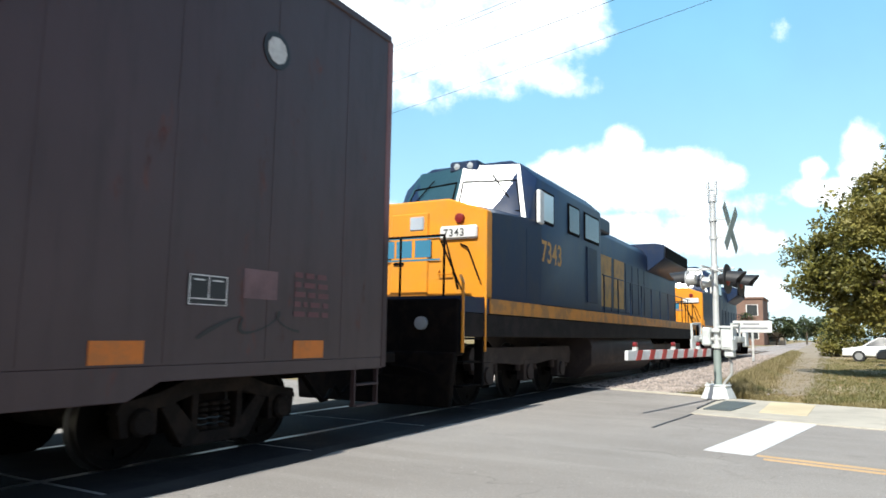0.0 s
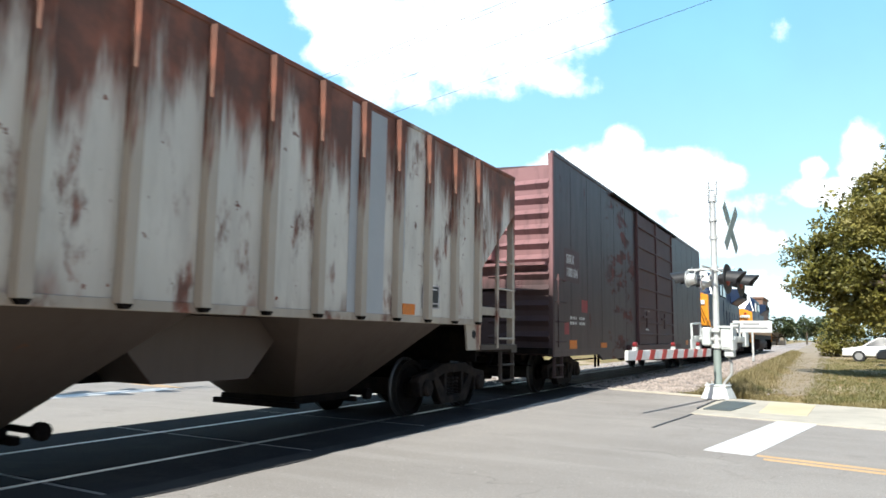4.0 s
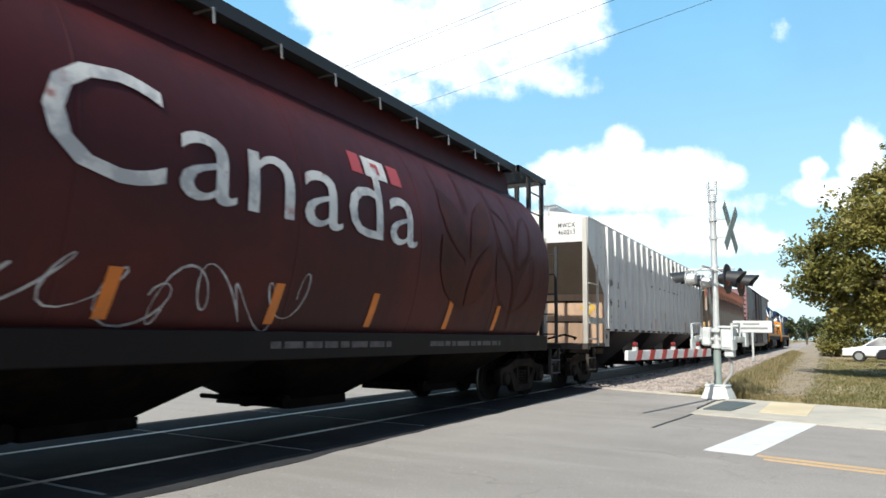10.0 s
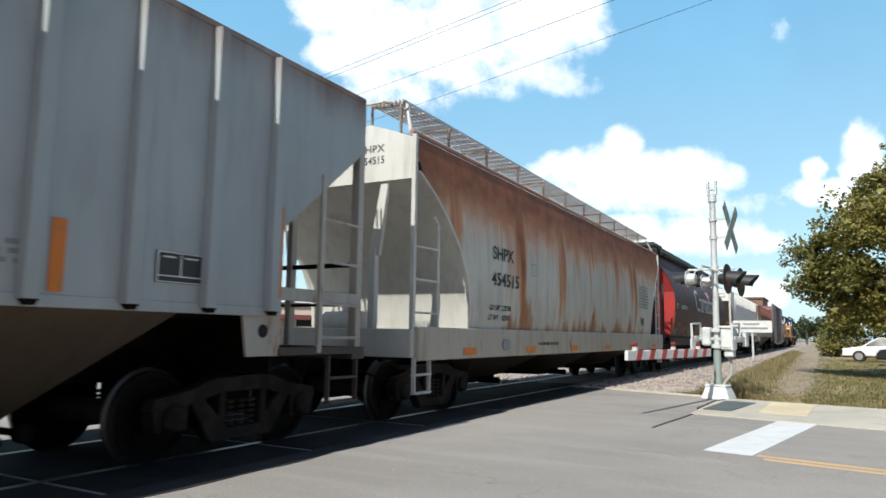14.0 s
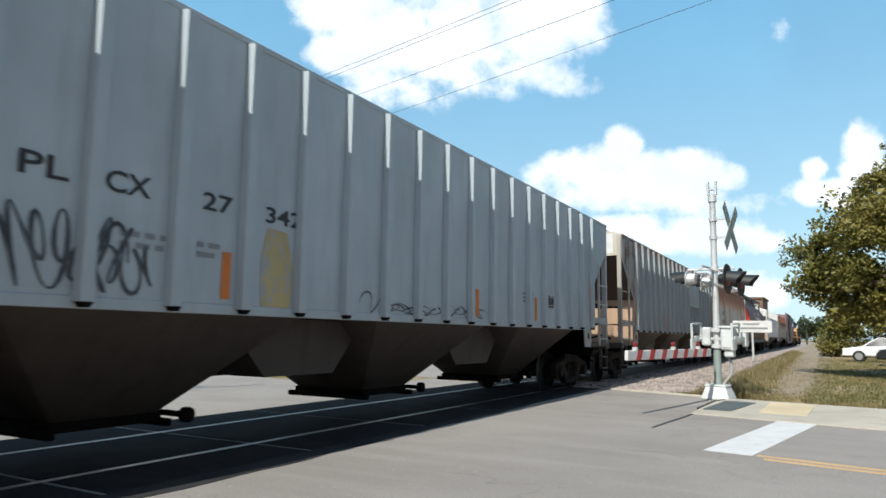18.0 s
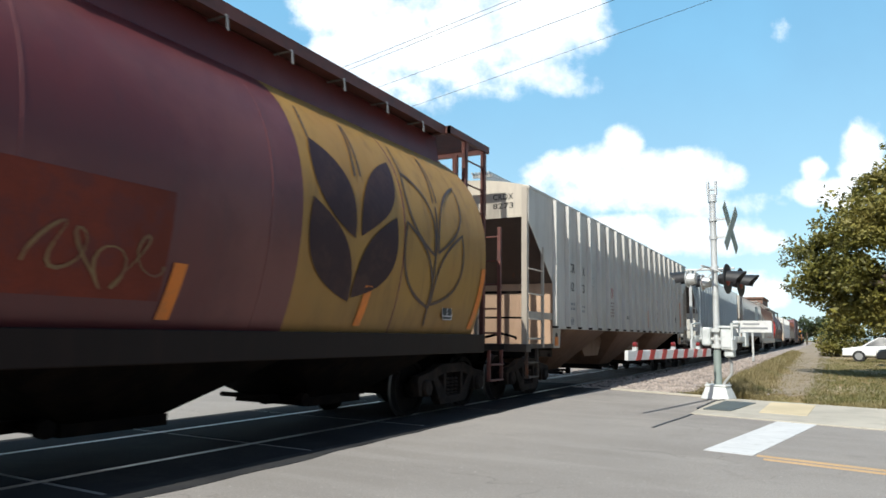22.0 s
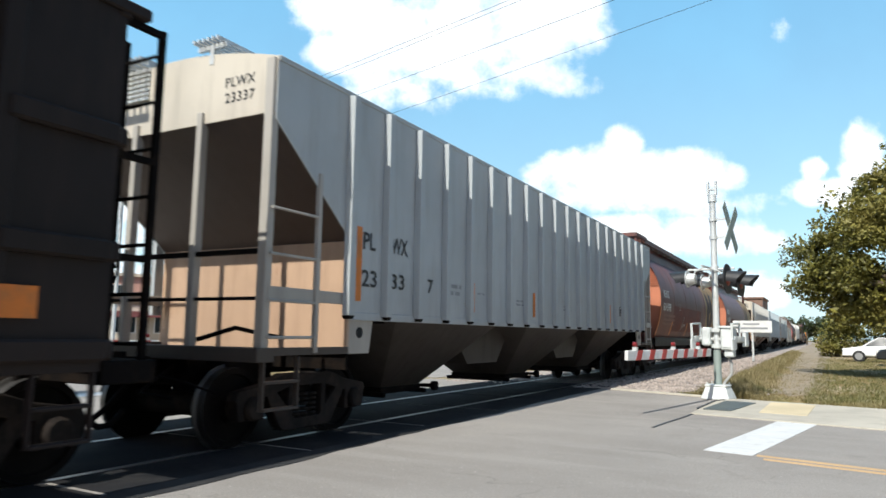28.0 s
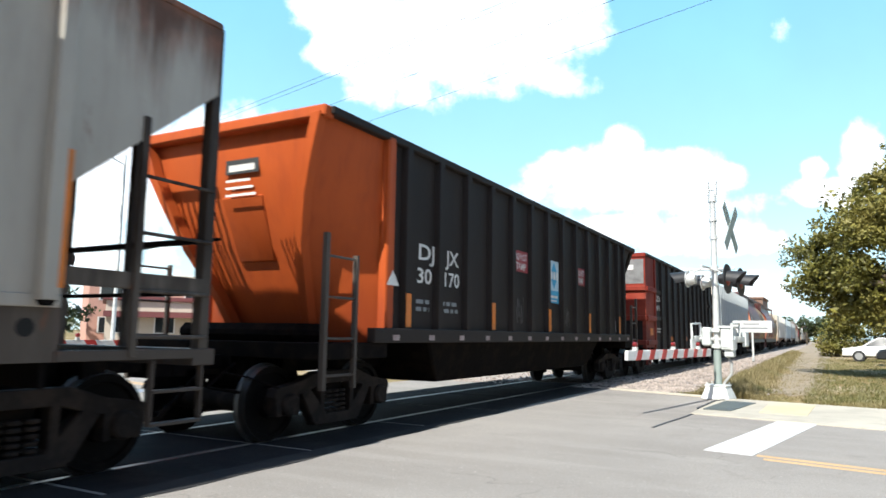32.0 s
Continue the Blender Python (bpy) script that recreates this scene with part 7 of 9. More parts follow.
    part("mirror", Shape().box(1.52, 1.60, c0 + 0.62, c0 + 0.86, 3.36, 4.02), SIGN_WHITE, loco, "white mirror shield beside the cab window", bevel=0.02)
    part("cab_door", Shape().box(1.49, 1.52, c0 + 3.9, c0 + 4.7, 2.0, 3.3), BLUE, loco, bevel=0.01)
    if number:
        letters(number, 0.44, material("number_gold", (0.50, 0.25, 0.05), 0.5, vary=0.1), loco, on_side(c0 + 0.95, 2.66, 1.503))
    part("cab_roof", Shape().slab([(-1.12, 4.60), (1.12, 4.60), (0.9, 4.70), (-0.9, 4.70)], "y", c0 + 0.8, c1 - 0.1), BLUE, loco, bevel=0.02)
    part("horn", Shape().tube((0.3, c0 + 2.5, 4.78), (0.3, c0 + 3.0, 4.8), 0.06, 8, 0.03).box(-0.3, 0.35, c0 + 2.9, c0 + 3.0, 4.68, 4.8), IRON, loco)
    # hood
    h1 = y(20.6)
    part("hood", Shape().slab([(-0.9, 1.8), (0.9, 1.8), (0.9, 4.05), (0.72, 4.28), (-0.72, 4.28), (-0.9, 4.05)], "y", c1, h1), BLUE, loco, bevel=0.02)
    for k in range(9):
        part("hood_door", Shape().box(0.895, 0.915, c1 + 0.5 + 0.85 * k, c1 + 1.27 + 0.85 * k, 1.95, 3.5), BLUE, loco, bevel=0.008)
    part("equipment_rack", Shape().box(-1.2, 1.2, c1, c1 + 2.0, 4.0, 4.4), BLUE, loco, bevel=0.05)
    part("exhaust_stack", Shape().box(-0.35, 0.35, c1 + 4.0, c1 + 5.0, 4.28, 4.5), IRON, loco, bevel=0.02)
    r0, r1 = h1 - 5.2, h1 - 0.5
    part("radiator", Shape().slab([(-0.9, 3.5), (0.9, 3.5), (1.5, 3.95), (1.5, 4.42), (1.2, 4.5), (-1.2, 4.5), (-1.5, 4.42), (-1.5, 3.95)], "y", r0, r1), BLUE, loco, "flared radiator housing", bevel=0.02)
    for x in (-1.5, 1.5):
        part("radiator_grille", Shape().box(x - 0.02, x + 0.02, r0 + 0.2, r1 - 0.2, 4.0, 4.38), IRON, loco)
    gold = material("hood_gold", (0.46, 0.24, 0.04), 0.5, vary=0.15, scale=3, second=(0.1, 0.07, 0.04), amount=0.5)
    # road emblem on the hood: three bold plain blocks with slanted ends
    for k in range(3):
        part("emblem", Shape().slab([(c1 + 0.4 + 1.45 * k, 2.05), (c1 + 1.55 + 1.45 * k, 2.05), (c1 + 1.65 + 1.45 * k, 3.5), (c1 + 0.5 + 1.45 * k, 3.5)], "x", 0.917, 0.922), gold, loco, "faded gold emblem block", smooth=0)
    # end rails, steps, pilot
    for d in (-1, 1):
        e = d * half
        part("pilot", Shape().box(-1.5, 1.5, e - 0.12, e + 0.12, 0.9, 1.75), IRON, loco, bevel=0.02)
        part("plow", Shape().slab([(-1.4, 0.15), (1.4, 0.15), (1.5, 0.95), (-1.5, 0.95)], "y", e + d * 0.05, e + d * 0.2), IRON, loco, bevel=0.02)
        for x in (-1.15, -0.35, 0.35, 1.15):
            part("end_rail_post", Shape().tube((x, e - d * 0.1, 1.75), (x, e - d * 0.1, 2.75), 0.02, 6), IRON, loco)
        part("end_rail", Shape().path([(-1.4, e - d * 0.1, 1.9), (-1.15, e - d * 0.1, 2.75), (1.15, e - d * 0.1, 2.75), (1.4, e - d * 0.1, 1.9)], 0.02), IRON, loco)
        for x in (-1.5, 1.5):
            part("step_rail", Shape().path([(x * 1.02, e - d * 0.02, 0.95), (x * 1.02, e - d * 0.02, 2.0), (x * 0.93, e - d * 0.2, 2.12)], 0.026).path([(x * 1.02, e - d * 0.80, 0.95), (x * 1.02, e - d * 0.80, 2.0), (x * 0.97, e - d * 0.80, 2.12)], 0.026), YELLOW, loco, "yellow step handrail")
            st = part("steps", Shape().box(x - 0.12 if x > 0 else x - 0.02, x + 0.02 if x > 0 else x + 0.12, e - d * 0.75 - 0.03, e - d * 0.75 + 0.03, 0.4, 1.5), IRON, loco)
            for z in (0.42, 0.78, 1.14):
                lo, hi = sorted((e - d * 0.72, e - d * 0.1))
                part("step", Shape().box(x - 0.2 if x > 0 else x, x if x > 0 else x + 0.2, lo, hi, z, z + 0.03), IRON, st)
        part("coupler", coupler_mesh(), IRON, loco, at=pose(0, e, 0.0, 0, 0, 0 if d > 0 else 180))
        for x in (-0.9, 0.9):
            part("ditch_light", Shape().lathe([(0.0, d * 0.03), (0.1, d * 0.02), (0.11, -d * 0.08), (0.0, -d * 0.1)], 14, "y", (x, e + d * 0.16, 1.38)), LAMP_GLASS, loco)
    # side handrails
    for x in (-1.48, 1.48):
        part("side_rail", Shape().path([(x, c1 + 0.2, 2.75), (x, h1, 2.75)], 0.018), BLUE, loco)
        k = c1 + 0.3
        while k < h1:
            part("rail_post", Shape().tube((x, k, 1.8), (x, k, 2.75), 0.018, 6), BLUE, loco)
            k += 1.35
    part("tail_panel", Shape().box(-0.88, 0.88, h1 - 0.01, h1 + 0.02, 1.9, 4.0), YELLOW, loco)
    # running gear
    part("fuel_tank", Shape().slab([(-1.4, 1.2), (-1.5, 1.0), (-1.5, 0.55), (-1.15, 0.25), (1.15, 0.25), (1.5, 0.55), (1.5, 1.0), (1.4, 1.2)], "y", y(6.7), y(13.3)), TANK, loco, "dusty brown-grey fuel tank", bevel=0.02)
    for c in (y(3.6), y(17.4)):
        t = part("truck", Shape().box(-0.9, 0.9, -1.9, 1.9, 0.55, 0.8), IRON, loco, "six-wheel cast truck", at=(0, c, 0))
        for x in (-1.08, 1.08):
            s = Shape().slab([(-2.6, 0.85), (-2.5, 1.0), (2.5, 1.0), (2.6, 0.85), (2.5, 0.62), (1.4, 0.72), (0.5, 0.66), (-0.5, 0.66), (-1.4, 0.72), (-2.5, 0.62)], "x", x - 0.07, x + 0.07)
            for k in (-1.9, 0.0, 1.9):
                s.box(x - 0.08, x + 0.08, k - 0.24, k + 0.24, 0.36, 0.75)
                s.tube((x - 0.12, k, 0.52), (x + 0.12, k, 0.52), 0.15, 12)
                s.tube((x, k + 0.42, 0.55), (x, k + 0.42, 0.95), 0.07, 8)
                s.tube((x, k - 0.42, 0.55), (x, k - 0.42, 0.95), 0.07, 8)
            part("side_frame", s, TANK, t, bevel=0.01)
        for k in (-1.9, 0.0, 1.9):
            w = part("wheelset", wheelset_mesh(0.52), WHEEL_STEEL, t)
            w.location = (0, k, 0.52)
            WHEELS.append((w, (0, k, 0.52), 0.52))
    return loco


locomotive(9.25, 30.75, "dark blue and yellow diesel locomotive, number 7343", "7343")
locomotive(32.3, 53.8, "leading dark blue and yellow diesel locomotive", "")

# ---- the cars, in the order of the train ----
BOX_SIDE = car_paint("boxcar_brown", (0.060, 0.034, 0.037), rust=0.45, scrape=(-5.4, -2.6), streak=0.5, grime=(0.031, 0.018, 0.019), bottom=0.3, top_z=4.9, rust_colour=(0.095, 0.026, 0.019), stain=(0.060, 0.039, 0.042), rough=0.42)
BOX_DOOR = car_paint("boxcar_door", (0.082, 0.036, 0.036), rust=0.35, streak=0.5, grime=(0.07, 0.05, 0.05), bottom=0.3, rust_colour=(0.13, 0.045, 0.035), rough=0.6)
# the next car's shadow on the lower end is painted in with the grime colour
BOX_END = car_paint("boxcar_end", (0.215, 0.108, 0.112), streak=0.5, grime=(0.035, 0.020, 0.020), bottom=0.95, rough=0.6, splash_shade=(2.5, 3.3))
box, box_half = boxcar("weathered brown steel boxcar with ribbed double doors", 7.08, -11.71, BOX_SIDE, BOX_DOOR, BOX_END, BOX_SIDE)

FLOW_END = car_paint("hopper_pale_end", (0.561, 0.552, 0.510), streak=0.35, bottom=0.2)
PEACH = car_paint("bulkhead_peach", (0.46, 0.31, 0.21), streak=0.35, rust=0.3, bottom=0.15, grime=(0.25, 0.15, 0.1))
# the shade on the downward-facing slope sheets is put into this dark brown
SLOPE_SHADE = car_paint("slope_sheet_shade", (0.085, 0.060, 0.052), streak=0.4, rust=0.2, bottom=0.2, grime=(0.06, 0.045, 0.04))
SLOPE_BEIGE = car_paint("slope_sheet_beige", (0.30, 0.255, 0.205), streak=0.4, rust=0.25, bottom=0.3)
RUSTY = car_paint("hopper_rusty_white", (0.60, 0.565, 0.49), rust=0.66, streak=0.35, top=0.7, bottom=0.3, foot=0.4, blotch=0.5, rust_colour=(0.135, 0.036, 0.016))
RUSTY_POST = car_paint("hopper_rusty_post", (0.40, 0.345, 0.275), rust=0.75, streak=0.4, top=0.9, bottom=0.2, rust_colour=(0.13, 0.034, 0.016))
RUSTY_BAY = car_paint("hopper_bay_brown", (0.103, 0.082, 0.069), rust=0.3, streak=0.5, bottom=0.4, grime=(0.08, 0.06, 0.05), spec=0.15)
c514, h514 = covered_hopper("rust-streaked off-white ribbed covered hopper", -13.7, -30.6, RUSTY, RUSTY_POST, RUSTY_BAY, first=1.52, brake=True, rib_mat=RUSTY_POST, ends=FLOW_END, lower=PEACH, slope=SLOPE_BEIGE)

WHITE = car_paint("hopper_white", (0.68, 0.675, 0.65), foot=0.22, streak=0.25, bottom=0.12, rust=0.14, blotch=0.25, rust_colour=(0.13, 0.04, 0.02))
WHITE_POST = car_paint("hopper_white_post", (0.50, 0.475, 0.43), streak=0.5, rust=0.45, bottom=0.3)
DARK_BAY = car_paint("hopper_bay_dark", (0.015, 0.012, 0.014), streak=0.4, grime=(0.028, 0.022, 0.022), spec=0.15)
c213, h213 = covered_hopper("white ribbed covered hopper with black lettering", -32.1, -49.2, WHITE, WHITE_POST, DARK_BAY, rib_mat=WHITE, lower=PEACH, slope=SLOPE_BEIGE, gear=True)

CP_SHELL = car_paint("barrel_dark_maroon", (0.050, 0.0085, 0.0090), streak=0.35, grime=(0.030, 0.011, 0.011), bottom=0.5, stain=(0.080, 0.012, 0.010), rough=0.45, spec=0.2)
CP_END = car_paint("barrel_end_red", (0.34, 0.022, 0.018), streak=0.2, grime=(0.2, 0.03, 0.03), bottom=0.2)
CP_IRON = material("canopy_black", (0.028, 0.027, 0.028), 0.6, vary=0.2, fine=20)
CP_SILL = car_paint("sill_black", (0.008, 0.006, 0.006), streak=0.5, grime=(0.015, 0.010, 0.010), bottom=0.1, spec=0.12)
ccp, hcp, bcp = cylinder_hopper("dark maroon cylindrical grain hopper with bright red ends", -51.8, -66.6, CP_SHELL, None, CP_END, CP_IRON, CP_SILL)

FLOW = car_paint("hopper_pale_rusty", (0.53, 0.505, 0.445), rust=0.3, streak=0.45, top=1.0, bottom=0.15, rust_colour=(0.14, 0.034, 0.015), top_z=3.95, foot=0.7, soft=True)
FLOW_ROOF = car_paint("hopper_rust_roof", (0.338, 0.165, 0.098), rust=0.5, streak=0.3, rust_colour=(0.3, 0.09, 0.04))
cflow, hflow = smooth_hopper("pale grey smooth-sided covered hopper streaked with rust", -69.0, -84.75, FLOW, FLOW_END, FLOW_ROOF, car_paint("sill_pale", (0.46, 0.43, 0.37), streak=0.6, rust=0.5, bottom=0.3, grime=(0.25, 0.17, 0.11), rust_colour=(0.20, 0.09, 0.05)))

GREY = car_paint("hopper_grey", (0.345, 0.372, 0.380), streak=0.3, bottom=0.25, rust=0.08, top=0.12)
GREY_POST = car_paint("hopper_grey_post", (0.40, 0.37, 0.325), streak=0.5, rust=0.5, bottom=0.3)
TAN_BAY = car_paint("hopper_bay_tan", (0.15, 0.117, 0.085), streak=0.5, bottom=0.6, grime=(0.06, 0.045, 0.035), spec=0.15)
GREY_END = car_paint("hopper_beige_end", (0.510, 0.459, 0.383), streak=0.35, bottom=0.2)
c596, h596 = covered_hopper("grey ribbed covered hopper with rust round its end", -86.1, -103.1, GREY, GREY_POST, TAN_BAY, first=1.5, ends=GREY_END, rib_mat=GREY, lower=PEACH, slope=SLOPE_SHADE, gear=True)

PALE = car_paint("hopper_pale_blue_grey", (0.405, 0.462, 0.492), streak=0.2, bottom=0.15)
PALE_POST = car_paint("hopper_pale_post", (0.443, 0.459, 0.468), streak=0.3, rust=0.1)
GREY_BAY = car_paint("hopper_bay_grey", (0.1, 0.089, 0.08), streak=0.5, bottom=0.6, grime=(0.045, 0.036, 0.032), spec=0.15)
c342, h342 = covered_hopper("pale blue-grey ribbed covered hopper with graffiti", -104.6, -121.46, PALE, PALE_POST, GREY_BAY, first=1.39, step=0.78, ends=FLOW_END, rib_mat=PALE, lower=FLOW_END, slope=SLOPE_SHADE)

BEIGE = car_paint("hopper_beige_grey", (0.53, 0.515, 0.48), streak=0.25, bottom=0.2)
BEIGE_POST = car_paint("hopper_beige_post", (0.40, 0.355, 0.30), streak=0.5, rust=0.4)
PINK_BAY = car_paint("hopper_bay_pinkish", (0.255, 0.160, 0.110), streak=0.5, bottom=0.6, grime=(0.07, 0.04, 0.028), spec=0.15)
c827, h827 = covered_hopper("beige-grey ribbed covered hopper with thin black lettering", -122.98, -139.56, BEIGE, BEIGE_POST, PINK_BAY, first=1.34, step=0.77, ends=GREY_END, rib_mat=BEIGE, lower=PEACH, slope=SLOPE_SHADE, gear=True)

ND_SHELL = car_paint("barrel_maroon", (0.100, 0.018, 0.019), streak=0.4, grime=(0.06, 0.02, 0.024), bottom=0.3, stain=(0.15, 0.045, 0.04), rough=0.38)
ND_SHELL_B = car_paint("barrel_faded_red", (0.092, 0.018, 0.015), streak=0.5, grime=(0.045, 0.018, 0.026), bottom=0.4, stain=(0.17, 0.042, 0.020), rough=0.42, spec=0.3)
ND_PANEL = car_paint("barrel_yellow", (0.315, 0.180, 0.045), streak=0.5, grime=(0.13, 0.075, 0.035), bottom=0.5, stain=(0.31, 0.160, 0.042), rough=0.45, spec=0.3)
ND_END = car_paint("barrel_end_salmon", (0.468, 0.170, 0.093), streak=0.3, grime=(0.3, 0.1, 0.07), bottom=0.2)
ND_IRON = material("canopy_brown", (0.13, 0.046, 0.036), 0.6, vary=0.25, fine=20, second=(0.05, 0.03, 0.03), amount=0.5)
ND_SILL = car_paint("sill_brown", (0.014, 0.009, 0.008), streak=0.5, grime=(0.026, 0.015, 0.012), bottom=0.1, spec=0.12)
c302, h302, b302 = cylinder_hopper("maroon cylindrical grain hopper with a yellow wheat panel", -141.4, -156.1, ND_SHELL, ND_PANEL, ND_END, ND_IRON, ND_SILL)
c398, h398, b398 = cylinder_hopper("sun-faded red-maroon cylindrical grain hopper with a yellow wheat panel", -159.1, -173.5, ND_SHELL_B, ND_PANEL, ND_END, ND_IRON, ND_SILL)

GREY2 = car_paint("hopper_cool_grey", (0.385, 0.412, 0.425), streak=0.22, bottom=0.15)
GREY2_POST = car_paint("hopper_cool_post", (0.37, 0.345, 0.31), streak=0.45, rust=0.3)
c337, h337 = covered_hopper("clean grey ribbed covered hopper", -175.1, -192.0, GREY2, GREY2_POST, GREY_BAY, first=1.25, ends=GREY_END, rib_mat=GREY2, lower=PEACH, slope=SLOPE_SHADE)

COAL = car_paint("gondola_black", (0.016, 0.012, 0.011), streak=0.6, grime=(0.034, 0.024, 0.021), bottom=0.35, stain=(0.022, 0.016, 0.015), rough=0.6, spec=0.2)
# the red turns darker towards the bottom
RED_END = car_paint("gondola_red", (0.195, 0.022, 0.013), streak=0.5, grime=(0.07, 0.018, 0.016), bottom=0.75, stain=(0.30, 0.060, 0.034), rough=0.6, spec=0.2, splash_shade=(1.9, 2.5))
cnos, hnos = gondola("black high-sided gondola with a dented red end", -193.3, -207.6, COAL, RED_END, 11, 0.80, 3.80, False)
COAL2 = car_paint("gondola_charcoal", (0.018, 0.0135, 0.012), streak=0.5, grime=(0.034, 0.025, 0.021), bottom=0.3, rough=0.6, spec=0.2)
ORANGE_END = car_paint("gondola_orange", (0.40, 0.076, 0.016), streak=0.4, grime=(0.22, 0.035, 0.014), bottom=0.5, rough=0.5, spec=0.2)
cdj, hdj = gondola("charcoal ribbed coal gondola with a sloping orange end", -209.0, -223.08, COAL2, ORANGE_END, 14, 1.15, 3.74, True, True, [-0.10 + 0.877 * k for k in range(-6, 7)])

LAST = car_paint("hopper_rust_grey", (0.37, 0.347, 0.307), rust=0.35, streak=0.4, top=0.35, bottom=0.3, rust_colour=(0.12, 0.045, 0.025))
# the shadow on the front posts is put into their near-black colour
LAST_POST = car_paint("hopper_shaded_post", (0.030, 0.022, 0.018), rust=0.4, streak=0.4, spec=0.15)
clast, hlast = covered_hopper("grey covered hopper with brown rust stains", -224.7, -241.6, LAST, LAST_POST, RUSTY_BAY, rib_mat=LAST)

# ---- lettering, panels and marks on the cars ----
RED_MARK = material("mark_red", (0.30, 0.025, 0.035), 0.5, vary=0.12, scale=5, second=(0.15, 0.03, 0.03), amount=0.5, bump=0.03)
BLUE_MARK = material("mark_blue", (0.04, 0.30, 0.50), 0.5, vary=0.08, bump=0.02)
PALE_MARK = material("mark_pale_blue", (0.42, 0.55, 0.62), 0.5, vary=0.06, bump=0.02)
GREY_MARK = material("mark_grey_patch", (0.36, 0.37, 0.37), 0.6, vary=0.1, bump=0.03)
WHITE_MARK = material("mark_white_patch", (0.46, 0.46, 0.44), 0.6, vary=0.06, scale=4, second=(0.3, 0.27, 0.24), amount=0.3, bump=0.03)
PLACARD = material("placard_yellow", (0.55, 0.33, 0.03), 0.55, vary=0.12, scale=5, second=(0.35, 0.2, 0.05), amount=0.4, bump=0.03)
WHEAT_DARK = material("wheat_purple", (0.036, 0.018, 0.021), 0.55, spec=0.2, vary=0.15, scale=3, second=(0.07, 0.035, 0.03), amount=0.5, bump=0.03)
WHEAT_LINE = material("wheat_line", (0.065, 0.036, 0.025), 0.55, vary=0.15, bump=0.03)
WHEAT_DIM = material("wheat_faint", (0.062, 0.014, 0.008), 0.55, vary=0.3, scale=2, second=(0.03, 0.008, 0.007), amount=0.7, bump=0.03, spec=0.15)
SPRAY_WHITE = material("spray_white", (0.42, 0.42, 0.42), 0.6, vary=0.2, scale=6, second=(0.16, 0.1, 0.1), amount=0.6, bump=0)
SPRAY_BLACK = material("spray_black", (0.035, 0.04, 0.045), 0.6, vary=0.2, scale=6, second=(0.12, 0.13, 0.14), amount=0.5, bump=0)
RED_RING = material("ring_red", (0.38, 0.07, 0.05), 0.6, vary=0.1, bump=0)
BRIGHT = material("lettering_bright", (0.66, 0.65, 0.62), 0.6, vary=0.08, scale=9, second=(0.4, 0.36, 0.36), amount=0.4, bump=0)


def patch(car, y0, y1, z0, z1, mat, x=HALF + 0.004, name="painted_patch", label="", shape=None):
    s = Shape()
    zs = np.linspace(z0, z1, 7 if shape else 2)
    pts = [[((shape(y, z) if shape else x), y, z) for z in zs] for y in (y0, y1)]
    s.loft(pts, close=False, caps=False)
    return part(name, s, mat, car, label, smooth=0)


def words(car, text, y0, y1, z0, z1, mat, x=HALF + 0.008, name="lettering", shape=None, bold=0.020):
    if shape:
        spot = lambda a, b: Vector((shape(y0 + a, z0 + b) + 0.008, y0 + a, z0 + b))
    else:
        spot = on_side(y0, z0, x)
    return letters(text, z1 - z0, mat, car, spot, name=name, width=y1 - y0, bow=bool(shape), bold=bold)


def print_lines(car, y0, y1, z0, z1, n, mat, x=HALF + 0.007, seed=1, shape=None):
    """Small print as rows of short bars."""
    rnd = random.Random(seed)
    rows = []
    h = (z1 - z0) / n
    for k in range(n):
        a = 0.0
        while a < (y1 - y0) * 0.97:
            w = rnd.uniform(0.06, 0.2) * max(1.0, (y1 - y0) / 1.2)
            rows.append((a, min(a + w, y1 - y0), h * (k + 0.2), h * (k + 0.75)))
            a += w + 0.05
    spot = (lambda a, b: Vector((shape(y0 + a, z0 + b) + 0.004, y0 + a, z0 + b))) if shape else on_side(y0, z0, x)
    return bars(rows, mat, car, spot)


def ring(car, y, z, r, mat, x=HALF + 0.008, name="ring_mark", slash=True):
    s = Shape()
    n = 28
    pts = [(math.cos(2 * math.pi * k / n), math.sin(2 * math.pi * k / n)) for k in range(n)]
    s.add([(x, y + c * r, z + q * r) for c, q in pts] + [(x, y + c * r * 0.84, z + q * r * 0.84) for c, q in pts], [(k, (k + 1) % n, n + (k + 1) % n, n + k) for k in range(n)])
    ob = part(name, s, mat, car, smooth=0)
    if slash:
        for d in (-1, 1):
            part("slash", Shape().slab([(y - 0.5 * r, z - d * 0.55 * r), (y - 0.36 * r, z - d * 0.62 * r), (y + 0.5 * r, z + d * 0.55 * r), (y + 0.36 * r, z + d * 0.62 * r)], "x", x - 0.002, x + 0.001), mat, ob, smooth=0)
    return ob


def diamond(car, y, z, r, mat, x=HALF + 0.012, rear=None):
    if rear is None:
        p = part("placard", Shape().slab([(y - r, z), (y, z - r), (y + r, z), (y, z + r)], "x", x - 0.006, x), mat, car, "yellow diamond hazard placard")
        spot = on_side(y, z, x + 0.003)
    else:
        p = part("placard", Shape().slab([(y - r, z), (y, z - r), (y + r, z), (y, z + r)], "y", rear, rear + 0.006), mat, car, "yellow diamond hazard placard")
        spot = on_rear(y, rear - 0.003, z)
    bars([(-0.45 * r, 0.45 * r, -0.14 * r, 0.14 * r)], WHITE_MARK, p, spot)
    bars([(-0.3 * r, 0.3 * r, 0.3 * r, 0.5 * r), (-0.1 * r, 0.1 * r, -0.6 * r, -0.4 * r)], MARK_BLACK, p, spot)
    return p


